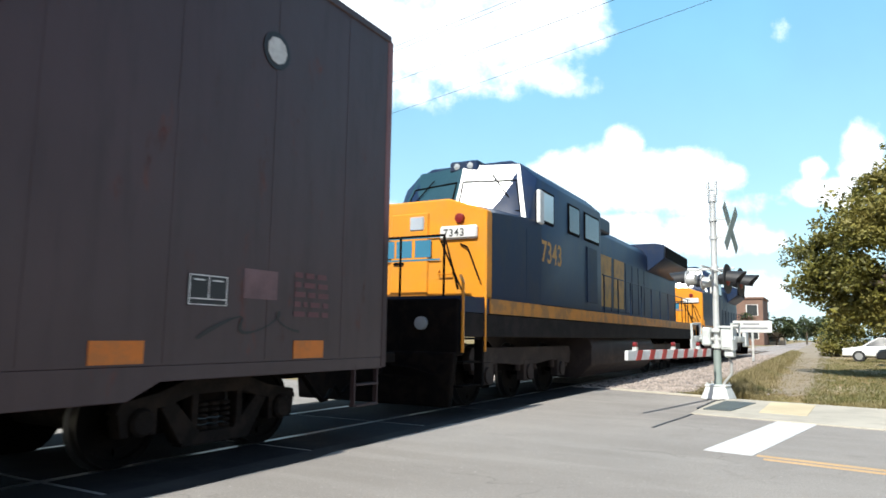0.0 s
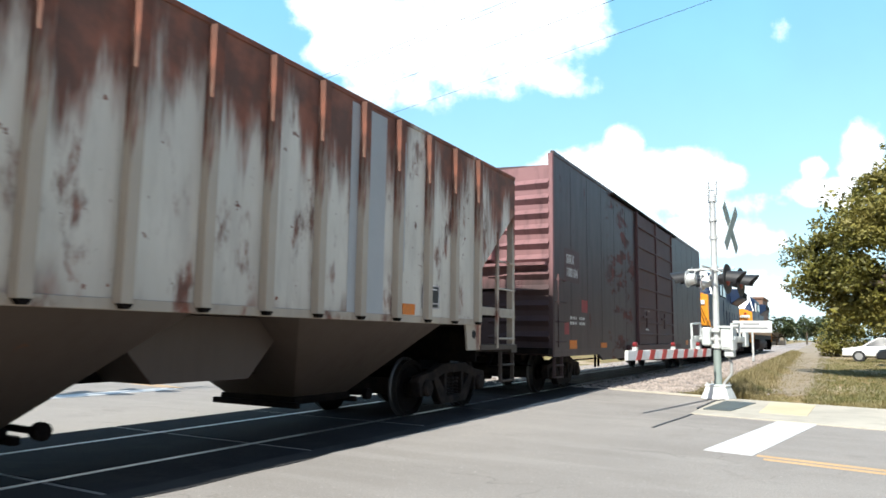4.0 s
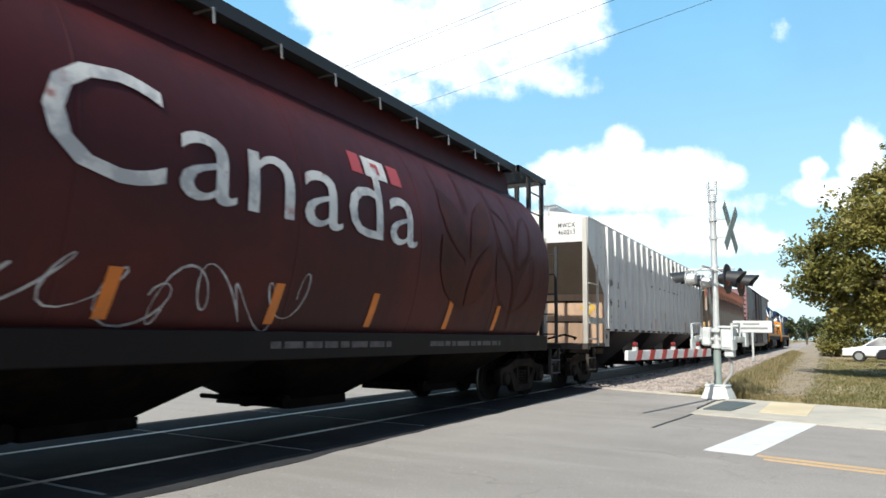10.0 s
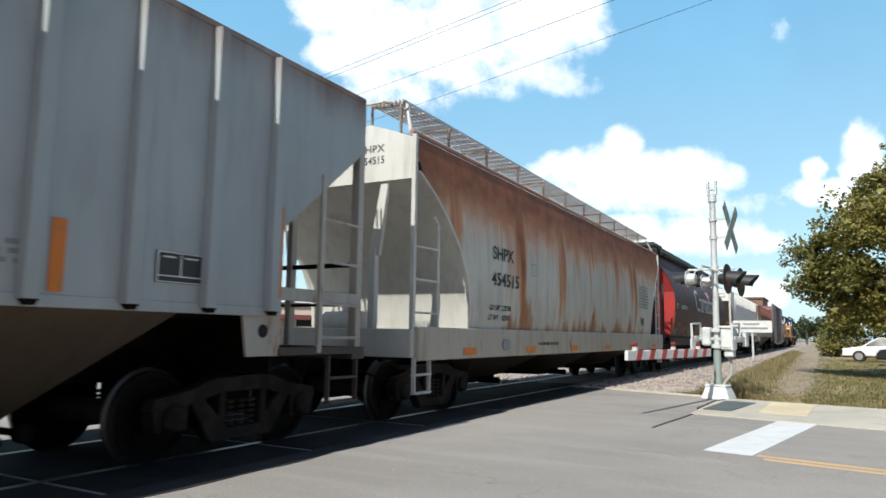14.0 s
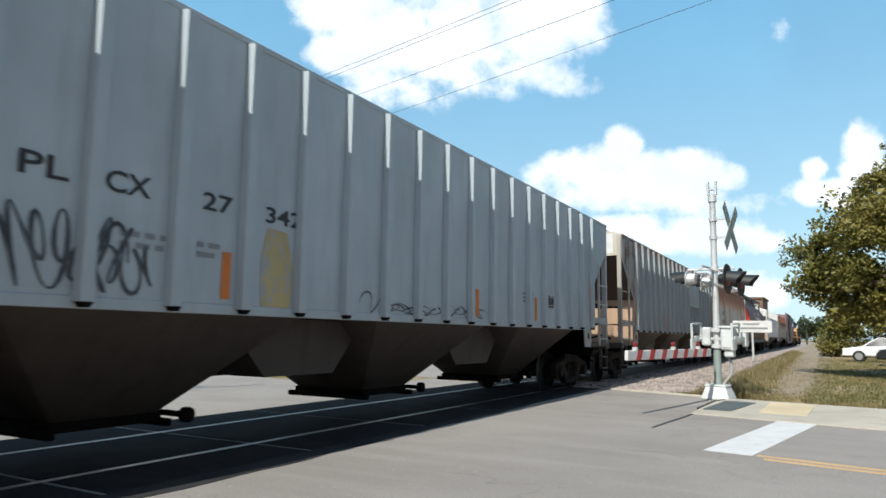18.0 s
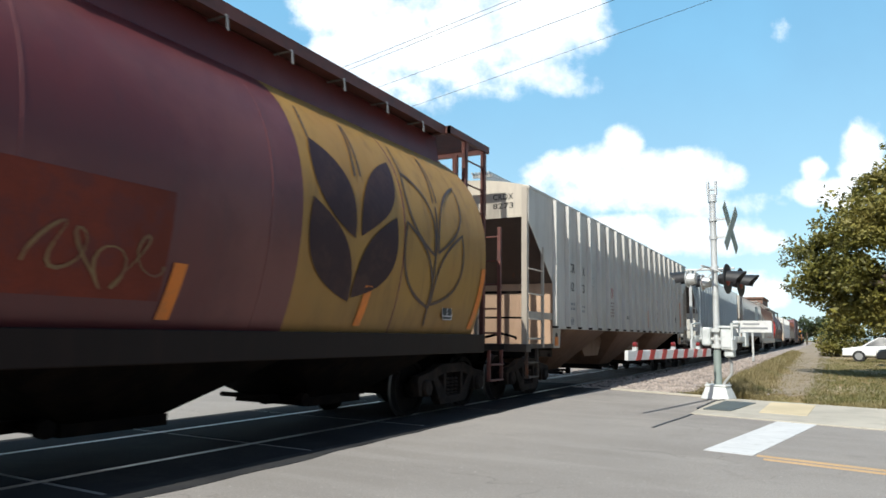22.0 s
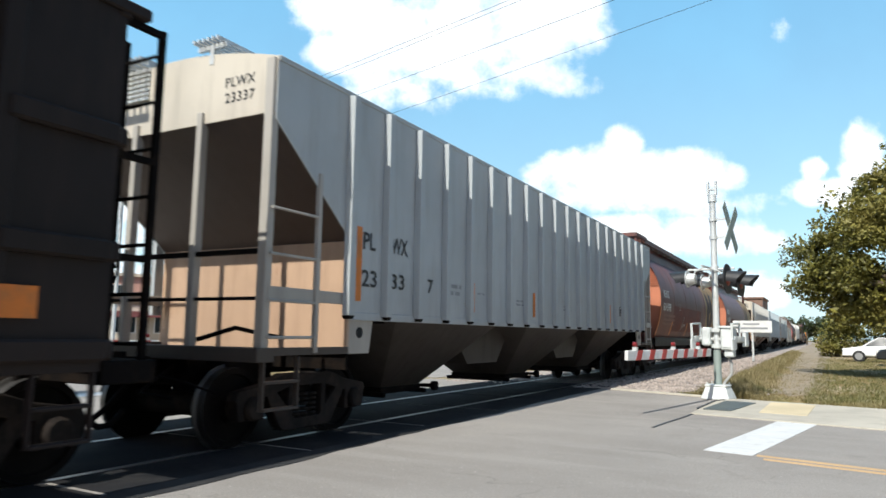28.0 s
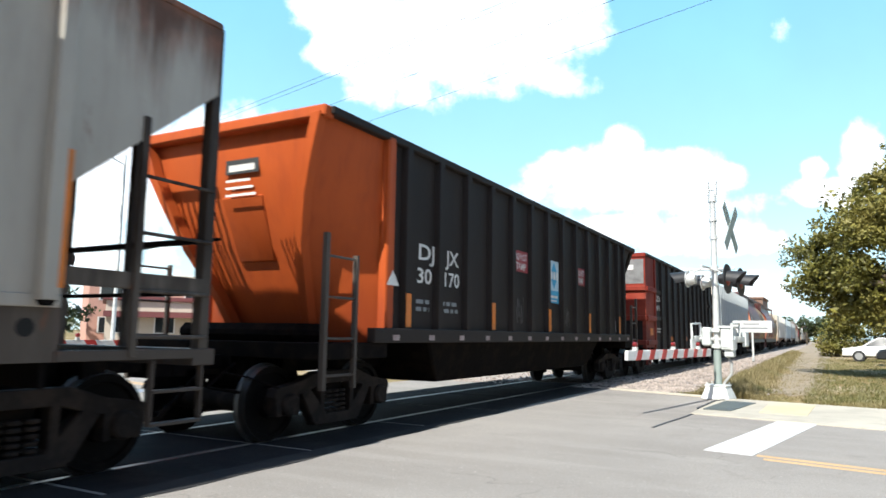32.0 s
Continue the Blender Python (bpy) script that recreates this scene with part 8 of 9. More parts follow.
def end_marks(car, half, lines, x=0.85, z=3.76, mat=MARK_BLACK, size=0.11, back=None, inset=0.0):
    y = -half - 0.016 + inset
    if back:
        part("number_patch", Shape().box(x - 0.1, x + 0.72, y - 0.003, y + 0.002, z - 0.3, z + 0.25), back, car, smooth=0)
        y -= 0.006
    for k, text in enumerate(lines):
        letters(text, size, mat, car, on_rear(x, y, z - 0.17 * k), gap=1.1, width=0.42)


# boxcar
patch(box, -8.75, -7.72, 2.36, 3.06, material("patch_brown_red", (0.085, 0.045, 0.045), 0.6, vary=0.15), label="darker repainted number patch")
words(box, "SIRX", -8.61, -8.08, 2.75, 2.95, BRIGHT)
words(box, "100184", -8.58, -7.86, 2.47, 2.67, BRIGHT)
patch(box, -7.58, -7.14, 1.74, 2.02, RED_MARK, label="red painted square")
patch(box, -8.75, -8.45, 1.25, 1.5, RED_MARK)
print_lines(box, -8.38, -7.95, 1.44, 1.66, 2, BRIGHT, seed=3)
print_lines(box, -7.75, -7.35, 1.44, 1.66, 2, BRIGHT, seed=4)
for a in (-8.41, 5.54, 7.77):
    part("reflector", Shape().box(HALF, HALF + 0.008, a, a + 0.47, 0.95, 1.13), REFLECTOR, box, "orange reflective strip")
part("reflector", Shape().box(HALF, HALF + 0.008, -6.1, -5.58, 0.95, 1.07), REFLECTOR, box, "orange reflective strip")
for a in (-3.49, -0.64, 2.2, 4.2):
    part("reflector", Shape().box(HALF - 0.002, HALF + 0.006, a, a + 0.5, 0.68, 0.80), REFLECTOR, box, "orange reflective strip")
disc = part("round_emblem", Shape().lathe([(0.0, 0.0), (0.19, 0.0), (0.19, 0.004), (0.0, 0.004)], 28, "x", (HALF + 0.006, 7.34, 4.02)), SIGNAL_BLACK, box, "round black emblem with a pale worn centre")
part("emblem_centre", Shape().lathe([(0.0, 0.0), (0.14, 0.0), (0.14, 0.004), (0.0, 0.004)], 9, "x", (HALF + 0.012, 7.34, 4.02)), BRIGHT, disc, smooth=0)
label_panel(box, 6.40, 1.43, 0.46, 0.27)
patch(box, 7.05, 7.5, 1.52, 1.80, material("faded_pink_patch", (0.16, 0.09, 0.095), 0.6, vary=0.3, scale=8), label="faded pink stencil patch")
print_lines(box, 7.75, 8.3, 1.35, 1.85, 5, material("faint_red_print", (0.13, 0.05, 0.055), 0.6, vary=0.2), seed=6)
print_lines(box, -1.6, -0.9, 1.95, 2.05, 1, MARK_DIM, x=HALF + 0.047, seed=8)
print_lines(box, -1.5, -1.1, 1.4, 1.5, 1, BRIGHT, x=HALF + 0.047, seed=9)
scrawl(box, 5, 6.6, 1.15, 1.2, 0.25, SIGNAL_BLACK, 0.035, loops=2)

# rusty hopper
patch(c514, -6.80, -6.10, 1.84, 2.72, WHITE_MARK, label="fresh white paint patch")
patch(c514, -6.03, -5.55, 1.48, 2.73, GREY_MARK, label="grey paint patch")
patch(c514, -5.36, -4.80, 1.48, 2.71, GREY_MARK, label="grey paint patch")
patch(c514, -4.52, -3.93, 1.96, 2.73, GREY_MARK, label="grey paint patch")
words(c514, "MW", -5.34, -4.82, 2.46, 2.64, MARK_BLACK)
words(c514, "CX", -4.50, -4.00, 2.48, 2.67, MARK_BLACK)
words(c514, "460", -5.34, -4.82, 2.03, 2.22, MARK_BLACK)
words(c514, "514", -4.50, -3.98, 2.03, 2.22, MARK_BLACK)
print_lines(c514, -6.02, -5.6, 1.58, 1.78, 2, MARK_BLACK, seed=2)
print_lines(c514, -5.3, -4.85, 1.52, 1.72, 2, MARK_BLACK, seed=5)
label_panel(c514, 5.28, 1.56, 0.48, 0.32)
patch(c514, 3.62, 4.35, 1.45, 3.9, GREY_MARK, label="grey primer panel")
patch(c514, 4.55, 4.82, 2.0, 3.7, GREY_MARK, label="grey primer panel")
for y in (4.8, -1.05, 6.95, -6.98):
    reflector(c514, y, 1.46 if abs(y) < 6 else 1.5, 0.3 if abs(y) < 6 else 0.1, 0.14 if abs(y) < 6 else 1.0)
end_marks(c514, h514, ("MWCX", "460514"))
diamond(c514, 1.12, 1.92, 0.2, PLACARD, rear=-h514 + INSET - 0.03)

# white hopper
words(c213, "MW", -6.90, -6.45, 2.47, 2.66, MARK_BLACK)
words(c213, "CX", -6.16, -5.84, 2.47, 2.65, MARK_BLACK)
words(c213, "46", -6.84, -6.55, 2.00, 2.18, MARK_BLACK)
words(c213, "02", -6.18, -5.88, 2.00, 2.18, MARK_BLACK)
words(c213, "13", -5.40, -5.14, 2.00, 2.18, MARK_BLACK)
words(c213, "LD LMT", -6.82, -6.54, 1.69, 1.75, MARK_GREY)
words(c213, "LT WT", -6.82, -6.58, 1.56, 1.62, MARK_GREY)
words(c213, "200600", -6.22, -5.93, 1.69, 1.75, MARK_GREY)
words(c213, "62400", -6.20, -5.95, 1.55, 1.61, MARK_GREY)
for a, b, c, d in ((-4.62, -4.38, 2.17, 2.19), (-4.62, -4.38, 1.98, 2.0), (-4.62, -4.6, 1.98, 2.19), (-4.4, -4.38, 1.98, 2.19)):
    patch(c213, a, b, c, d, MARK_GREY, name="frame_mark")
words(c213, "C", -4.54, -4.46, 2.03, 2.12, MARK_GREY)
patch(c213, -5.40, -5.14, 1.44, 1.56, MARK_BLACK, name="black_mark")
reflector(c213, -7.08, 1.46, 0.13, 0.8)
reflector(c213, 6.98, 1.5, 0.13, 0.8)
for y in (-4.03, -1.45, 1.36, 3.95):
    reflector(c213, y, 1.4, 0.09, 0.4)
diamond(c213, 0.0, 1.95, 0.22, PLACARD)
print_lines(c213, -0.14, 0.2, 1.5, 1.7, 4, MARK_GREY, seed=12)
print_lines(c213, -1.16, -0.62, 1.5, 1.6, 2, MARK_GREY, seed=13)
print_lines(c213, 0.62, 1.12, 1.52, 1.6, 2, MARK_GREY, seed=14)
print_lines(c213, -2.05, -1.6, 1.5, 1.66, 3, MARK_GREY, seed=15)
label_panel(c213, 6.42, 1.57, 0.34, 0.28)
for y in (-1.94, 1.73):
    for z in (2.79, 3.27, 3.73):
        part("bracket", Shape().box(HALF, HALF + 0.05, y - 0.035, y + 0.035, z - 0.03, z + 0.03), MARK_GREY, c213, bevel=0.01)
for k in range(5):
    part("bracket", Shape().box(HALF + 0.085, HALF + 0.11, -1.17 + 0.76 * k, -1.05 + 0.76 * k, 2.75, 2.78), MARK_GREY, c213)
scrawl(c213, 23, 2.6, 1.5, 0.4, 0.2, MARK_GREY, 0.012, loops=3)
end_marks(c213, h213, ("MWCX", "460213"))
diamond(c213, 1.15, 1.92, 0.2, PLACARD, rear=-h213 + INSET - 0.03)

part("rusted_corner", Shape().slab([(7.3, 2.5), (7.3, 3.9), (8.36, 3.9), (8.42, 3.42)], "x", HALF, HALF + 0.004), car_paint("rusted_white", (0.45, 0.44, 0.41), rust=0.95, streak=0.3, rust_colour=(0.12, 0.032, 0.016)), c213, "rusted corner of the side sheet", smooth=0)

# maroon cylinder
BARREL = lambda y, z: shell_x(z) + 0.006
words(ccp, "CP", -7.19, -6.80, 2.30, 2.48, BRIGHT, shape=BARREL)
words(ccp, "607157", -6.13, -4.81, 2.31, 2.47, BRIGHT, shape=BARREL)
words(ccp, "Canada", -2.75, 2.33, 2.34, 3.32, material("worn_white_paint", (0.66, 0.65, 0.62), 0.6, vary=0.1, scale=3.5, second=(0.36, 0.36, 0.37), amount=0.8, edge=(0.45, 0.6), third=(0.30, 0.05, 0.045), third_scale=1.3, third_edge=(0.58, 0.68), bump=0), shape=BARREL, bold=-0.004)
for a, b in ((0.98, 1.2), (1.82, 2.08)):
    patch(ccp, a, b, 3.12, 3.38, material("flag_red", (0.42, 0.05, 0.05), 0.5, vary=0.1) if a < 1 else bpy.data.materials["flag_red"], name="flag_bar", shape=BARREL)
patch(ccp, 1.26, 1.74, 3.12, 3.38, BRIGHT, name="flag_field", shape=BARREL)
patch(ccp, 1.42, 1.58, 3.18, 3.32, bpy.data.materials["flag_red"], name="flag_leaf", shape=lambda y, z: shell_x(z) + 0.01)
for y in (-7.45, -2.12, -0.26, 1.46, 3.42, 5.1):
    s = Shape()
    hi = 2.15 if y < -7 else 1.70
    s.loft([[(shell_x(z) + 0.008, y + 0.10 * (z - 1.3), z), (shell_x(z) + 0.008, y + 0.13 + 0.10 * (z - 1.3), z)] for z in np.linspace(1.29, hi, 6)], close=False, caps=False)
    part("reflector", s, REFLECTOR, ccp, "orange reflective strip", smooth=0)
scrawl(ccp, 41, -7.25, 1.30, 0.85, 0.34, SPRAY_WHITE, 0.02, loops=7, shape=BARREL)
scrawl(ccp, 42, -6.2, 1.26, 2.6, 0.5, SPRAY_WHITE, 0.022, loops=4, shape=BARREL)
scrawl(ccp, 47, -3.9, 1.22, 2.4, 0.55, SPRAY_WHITE, 0.022, loops=5, shape=BARREL)
scrawl(ccp, 44, -1.6, 1.22, 1.9, 0.6, SPRAY_WHITE, 0.022, loops=5, shape=BARREL)
patch(ccp, -6.97, -5.9, 0.98, 1.2, material("sill_red", (0.15, 0.010, 0.018), 0.6, vary=0.3, scale=3, second=(0.03, 0.008, 0.01), amount=0.8, bump=0.02, spec=0.2), x=1.424, label="red paint on the sill")
print_lines(ccp, -0.2, 2.0, 1.02, 1.15, 1, material("faint_chalk", (0.10, 0.085, 0.082), 0.7, vary=0.25, scale=8, second=(0.03, 0.025, 0.025), amount=0.6, bump=0), x=1.424, seed=21)
print_lines(ccp, 3.0, 5.4, 1.02, 1.15, 1, bpy.data.materials["faint_chalk"], x=1.424, seed=22)


def bezier(p0, c0, c1, p1, n=14):
    p0, c0, c1, p1 = (Vector(v) for v in (p0, c0, c1, p1))
    return [p0 * (1 - t) ** 3 + c0 * (3 * t * (1 - t) ** 2) + c1 * (3 * t * t * (1 - t)) + p1 * t ** 3 for t in (k / n for k in range(n + 1))]


def wheat(car, y, mat, line, filled, lift=0.012, scale=1.0):
    """An ear of four broad leaves on a stem; filled, or in outline alone."""
    # base, tip, then two handles for the outer and two for the inner edge
    leaves = [((-0.04, 2.30), (-0.74, 3.35), (-0.45, 2.45), (-0.95, 2.75), (0.02, 2.90), (-0.20, 3.20)),
              ((0.07, 2.34), (0.89, 3.44), (0.55, 2.60), (0.95, 2.75), (0.02, 2.95), (0.35, 3.25)),
              ((0.00, 1.57), (-0.81, 2.66), (-0.75, 1.75), (-0.98, 2.05), (0.00, 2.25), (-0.35, 2.45)),
              ((0.03, 1.62), (0.83, 2.68), (0.75, 1.75), (0.98, 2.05), (0.00, 2.20), (0.35, 2.45))]
    spot = lambda p: (shell_x(p.y) + lift, y + p.x * scale, p.y)

    def stroke(points, w=0.022):
        rows = []
        for k, p in enumerate(points):
            way = (points[min(k + 1, len(points) - 1)] - points[max(k - 1, 0)]).normalized()
            side = Vector((-way.y, way.x)) * w
            rows.append([spot(p + side), spot(p - side)])
        return Shape().loft(rows, close=False, caps=False)

    for base, tip, o0, o1, i0, i1 in leaves:
        outer, inner = bezier(base, o0, o1, tip), bezier(base, i0, i1, tip)
        if filled:
            part("wheat_leaf", Shape().loft([[spot(p.lerp(q, k / 6)) for k in range(7)] for p, q in zip(outer, inner)], close=False, caps=False), mat, car, smooth=0)
        else:
            part("wheat_leaf", stroke(outer + inner[::-1][1:]), line, car, smooth=0)
    part("wheat_stem", stroke(bezier((-0.01, 3.05), (0.02, 3.3), (0.06, 3.5), (0.14, 3.78), 8), 0.016), line, car, smooth=0)
    part("wheat_stem", stroke(bezier((0.11, 3.07), (0.12, 3.3), (0.14, 3.5), (0.17, 3.76), 8), 0.016), line, car, smooth=0)
    part("wheat_stem", stroke(bezier((-0.74, 3.35), (-0.76, 3.5), (-0.74, 3.6), (-0.70, 3.75), 8), 0.016), line, car, smooth=0)
    if not filled:
        part("wheat_stem", stroke(bezier((0.0, 1.33), (-0.06, 1.6), (-0.02, 2.2), (0.04, 3.0))), line, car, smooth=0)


wheat(ccp, 3.87, WHEAT_DIM, WHEAT_DIM, True)
wheat(ccp, 5.73, WHEAT_DIM, WHEAT_DIM, False, scale=0.95)

# smooth-sided hopper
FLOW_WALL = lambda y, z: flow_x(z) + 0.004
words(cflow, "SHPX", -5.55, -4.69, 2.46, 2.68, MARK_BLACK, shape=FLOW_WALL)
words(cflow, "454515", -5.60, -4.45, 2.03, 2.25, MARK_BLACK, shape=FLOW_WALL)
words(cflow, "LD LMT 223700", -5.62, -4.76, 1.62, 1.71, MARK_BLACK, shape=FLOW_WALL)
words(cflow, "LT WT    62000", -5.64, -4.78, 1.46, 1.55, MARK_BLACK, shape=FLOW_WALL)
for a, b, c, d in ((-3.84, -3.56, 2.52, 2.535), (-3.84, -3.56, 2.31, 2.325), (-3.84, -3.82, 2.31, 2.53), (-3.58, -3.56, 2.31, 2.53)):
    patch(cflow, a, b, c, d, MARK_GREY, name="frame_mark", shape=FLOW_WALL)
words(cflow, "C", -3.74, -3.67, 2.36, 2.44, MARK_GREY, shape=FLOW_WALL)
print_lines(cflow, -3.52, -2.42, 1.02, 1.12, 1, MARK_BLACK, x=1.588, seed=31)
print_lines(cflow, 4.63, 5.85, 2.05, 2.75, 8, MARK_GREY, seed=32, shape=FLOW_WALL)
label_panel(cflow, 4.85, 1.55, 0.46, 0.24, x=flow_x(1.67) + 0.01)
for y in (-6.6, -4.10, -1.60, 1.03, 3.4, 6.3):
    part("reflector", Shape().box(1.58, 1.588, y, y + 0.43, 0.91, 1.02), REFLECTOR, cflow, "orange reflective strip")
part("jack_pad", Shape().slab([(-5.18, 1.02), (-5.12, 0.97), (-4.96, 0.97), (-4.9, 1.02), (-4.9, 1.1), (-4.96, 1.15), (-5.12, 1.15), (-5.18, 1.1)], "x", 1.57, 1.6), MARK_GREY, cflow)
end_marks(cflow, hflow, ("SHPX", "454515"), x=0.5, z=3.78, inset=0.06)

# grey hopper with a plated side
part("side_plate", Shape().box(HALF + 0.05, HALF + 0.095, 1.5, 4.0, 2.46, 3.68), GREY, c596, "flat steel plate welded over the side posts", bevel=0.006)
for y in (1.86, 4.81, -2.6, -5.3):
    reflector(c596, y, 1.47, 0.11, 0.52)
reflector(c596, 7.06, 1.55, 0.1, 0.9)
reflector(c596, -7.12, 1.55, 0.1, 0.9)
label_panel(c596, 5.68, 1.6, 0.5, 0.26)
print_lines(c596, 4.13, 4.6, 1.63, 1.82, 3, MARK_GREY, seed=41)
print_lines(c596, -4.7, -4.2, 1.6, 1.9, 3, MARK_GREY, seed=42)
words(c596, "PL", -6.76, -6.42, 2.50, 2.67, MARK_GREY)
words(c596, "CX", -6.08, -5.76, 2.50, 2.67, MARK_GREY)
words(c596, "19", -6.76, -6.46, 2.05, 2.24, MARK_GREY)
words(c596, "596", -6.08, -5.70, 2.05, 2.24, MARK_GREY)
part("rusted_corner", Shape().slab([(-8.46, 3.9), (-8.46, 3.42), (-7.24, 2.34), (-6.95, 2.34), (-6.95, 3.9)], "x", HALF, HALF + 0.004), car_paint("rusted_grey", (0.36, 0.345, 0.325), rust=0.9, streak=0.3, rust_colour=(0.13, 0.038, 0.018)), c596, "rusted corner of the side sheet", smooth=0)
end_marks(c596, h596, ("PLCX", "19596"), back=SIGN_WHITE, x=0.62)

# pale hopper with graffiti
words(c342, "PL", -6.00, -5.64, 2.26, 2.43, MARK_BLACK)
words(c342, "CX", -5.35, -4.95, 2.26, 2.43, MARK_BLACK)
words(c342, "27", -4.42, -4.07, 2.27, 2.43, MARK_BLACK)
words(c342, "342", -3.64, -3.12, 2.27, 2.43, MARK_BLACK)
scrawl(c342, 51, -6.2, 1.5, 1.0, 0.62, SPRAY_BLACK, 0.035, loops=7)
scrawl(c342, 52, -5.6, 1.45, 0.7, 0.55, SPRAY_BLACK, 0.035, loops=5)
scrawl(c342, 53, -2.02, 1.46, 0.6, 0.32, SPRAY_BLACK, 0.02, loops=2)
scrawl(c342, 54, -1.5, 1.46, 1.3, 0.14, SPRAY_BLACK, 0.02, loops=7)
scrawl(c342, 57, 0.0, 1.46, 1.3, 0.18, SPRAY_BLACK, 0.02, loops=6)
scrawl(c342, 55, -8.05, 3.1, 0.85, 0.62, SPRAY_BLACK, 0.028, loops=6)
scrawl(c342, 56, -7.9, 2.95, 0.75, 0.6, SPRAY_BLACK, 0.028, loops=4)
part("yellow_stain", Shape().slab([(-3.66, 1.44), (-3.25, 1.44), (-3.2, 1.8), (-3.32, 2.2), (-3.6, 2.22), (-3.68, 1.9)], "x", HALF + 0.002, HALF + 0.004), material("yellow_spray", (0.42, 0.34, 0.16), 0.6, vary=0.15, scale=6, second=(0.31, 0.34, 0.36), amount=0.9, bump=0), c342, "faded yellow paint stain", smooth=0)
for y in (-4.16, -1.6, 1.0, 3.5):
    reflector(c342, y, 1.5, 0.1, 0.42)
reflector(c342, 6.95, 1.55, 0.1, 0.9)
reflector(c342, -6.95, 1.55, 0.1, 0.9)
label_panel(c342, 4.21, 1.75, 0.32, 0.26)
print_lines(c342, -5.2, -4.78, 1.83, 2.0, 2, MARK_GREY, seed=51)
print_lines(c342, -4.45, -4.2, 1.83, 2.0, 2, MARK_GREY, seed=52)
print_lines(c342, 2.9, 3.4, 1.8, 2.0, 3, MARK_GREY, seed=53)
end_marks(c342, h342, ("PLCX", "27342"))
print_lines(c342, -7.4, -7.0, 3.0, 3.01, 1, MARK_GREY, seed=54)

# beige hopper
words(c827, "CR", -6.02, -5.61, 2.57, 2.77, MARK_BLACK)
words(c827, "DX", -5.26, -4.90, 2.57, 2.77, MARK_BLACK)
words(c827, "82", -5.99, -5.68, 2.18, 2.37, MARK_BLACK)
words(c827, "73", -5.25, -4.93, 2.18, 2.37, MARK_BLACK)
ring(c827, -2.62, 2.31, 0.13, RED_RING)
ring(c827, 2.68, 2.31, 0.13, RED_RING)
for y in (-3.87, -1.33, 1.45, 3.95):
    reflector(c827, y, 1.5, 0.11, 0.5)
reflector(c827, 6.8, 1.6, 0.1, 0.9)
reflector(c827, -6.85, 1.55, 0.11, 0.95)
print_lines(c827, -5.95, -5.6, 1.75, 1.95, 2, MARK_GREY, seed=61)
print_lines(c827, -5.25, -4.9, 1.72, 1.92, 2, MARK_GREY, seed=62)
print_lines(c827, -2.75, -2.45, 1.7, 2.1, 5, material("faint_red_lines", (0.26, 0.2, 0.185), 0.6, vary=0.1, bump=0), seed=63)
print_lines(c827, 2.5, 2.85, 1.7, 2.1, 5, bpy.data.materials["faint_red_lines"], seed=64)
print_lines(c827, -1.15, -0.75, 1.69, 1.79, 2, MARK_BLACK, seed=65)
label_panel(c827, 5.65, 1.74, 0.36, 0.22)
label_panel(c827, -5.92, 1.45, 0.24, 0.17, back=MARK_GREY)
for a, b, c, d in ((-4.41, -4.15, 2.56, 2.57), (-4.41, -4.15, 2.36, 2.37), (-4.41, -4.4, 2.36, 2.57), (-4.16, -4.15, 2.36, 2.57)):
    patch(c827, a, b, c, d, MARK_GREY, name="frame_mark")
end_marks(c827, h827, ("CRDX", "8273"))
for y in (-h827 + INSET + 0.12, h827 - INSET - 0.34):
    part("reflector", Shape().box(HALF - 0.018, HALF - 0.012, y, y + 0.2, 1.02, 1.2), REFLECTOR, c827, "orange reflective patch")

# maroon cylinders with wheat panels
for car, number, half in ((c302, "814302", h302), (c398, "814398", h398)):
    words(car, "NDYX", -6.75, -5.77, 2.57, 2.84, BRIGHT, shape=BARREL)
    words(car, number, -6.80, -5.52, 2.13, 2.40, BRIGHT, shape=BARREL)
    for k, y in enumerate((-7.36, -5.08, -2.0, 1.32, 4.1, 7.1)):
        s = Shape()
        hi = 2.25 if k in (0, 5) else 1.78
        s.loft([[(shell_x(z) + 0.012, y + 0.12 * (z - 1.3), z), (shell_x(z) + 0.012, y + 0.14 + 0.12 * (z - 1.3), z)] for z in np.linspace(1.30, hi, 6)], close=False, caps=False)
        part("reflector", s, REFLECTOR, car, "orange reflective strip", smooth=0)
    wheat(car, 3.87, WHEAT_DARK, WHEAT_LINE, True)
    wheat(car, 5.73, WHEAT_DARK, WHEAT_LINE, False, scale=0.95)
    worn = material("worn_red_patch", (0.14, 0.028, 0.016), 0.6, spec=0.2, vary=0.25, scale=3, second=(0.09, 0.03, 0.03), amount=0.6) if car is c302 else bpy.data.materials["worn_red_patch"]
    for a, b in ((-4.9, -4.45), (-4.43, -3.2), (-3.18, -2.2), (-2.18, -0.4), (-0.38, 1.3)):
        patch(car, a, b, 1.45, 2.36, worn, name="overpaint", label="redder overpainted patch", shape=BARREL)
    for a, b, c, d in ((-3.94, -3.66, 2.43, 2.445), (-3.94, -3.66, 2.22, 2.235), (-3.94, -3.92, 2.22, 2.44), (-3.68, -3.66, 2.22, 2.44)):
        patch(car, a, b, c, d, MARK_DIM, name="frame_mark", shape=lambda y, z: shell_x(z) + 0.012)
    for k, text in enumerate(("NDYX", number)):
        letters(text, 0.13, BRIGHT, car, on_rear(-0.25, -half + 1.15 - 0.06, 3.62 - 0.2 * k), width=0.6)
    label_panel(car, 6.15, 1.42, 0.3, 0.26, x=shell_x(1.55) + 0.012)
print_lines(c302, -6.87, -5.55, 1.50, 1.85, 3, MARK_DIM, seed=71, shape=BARREL)
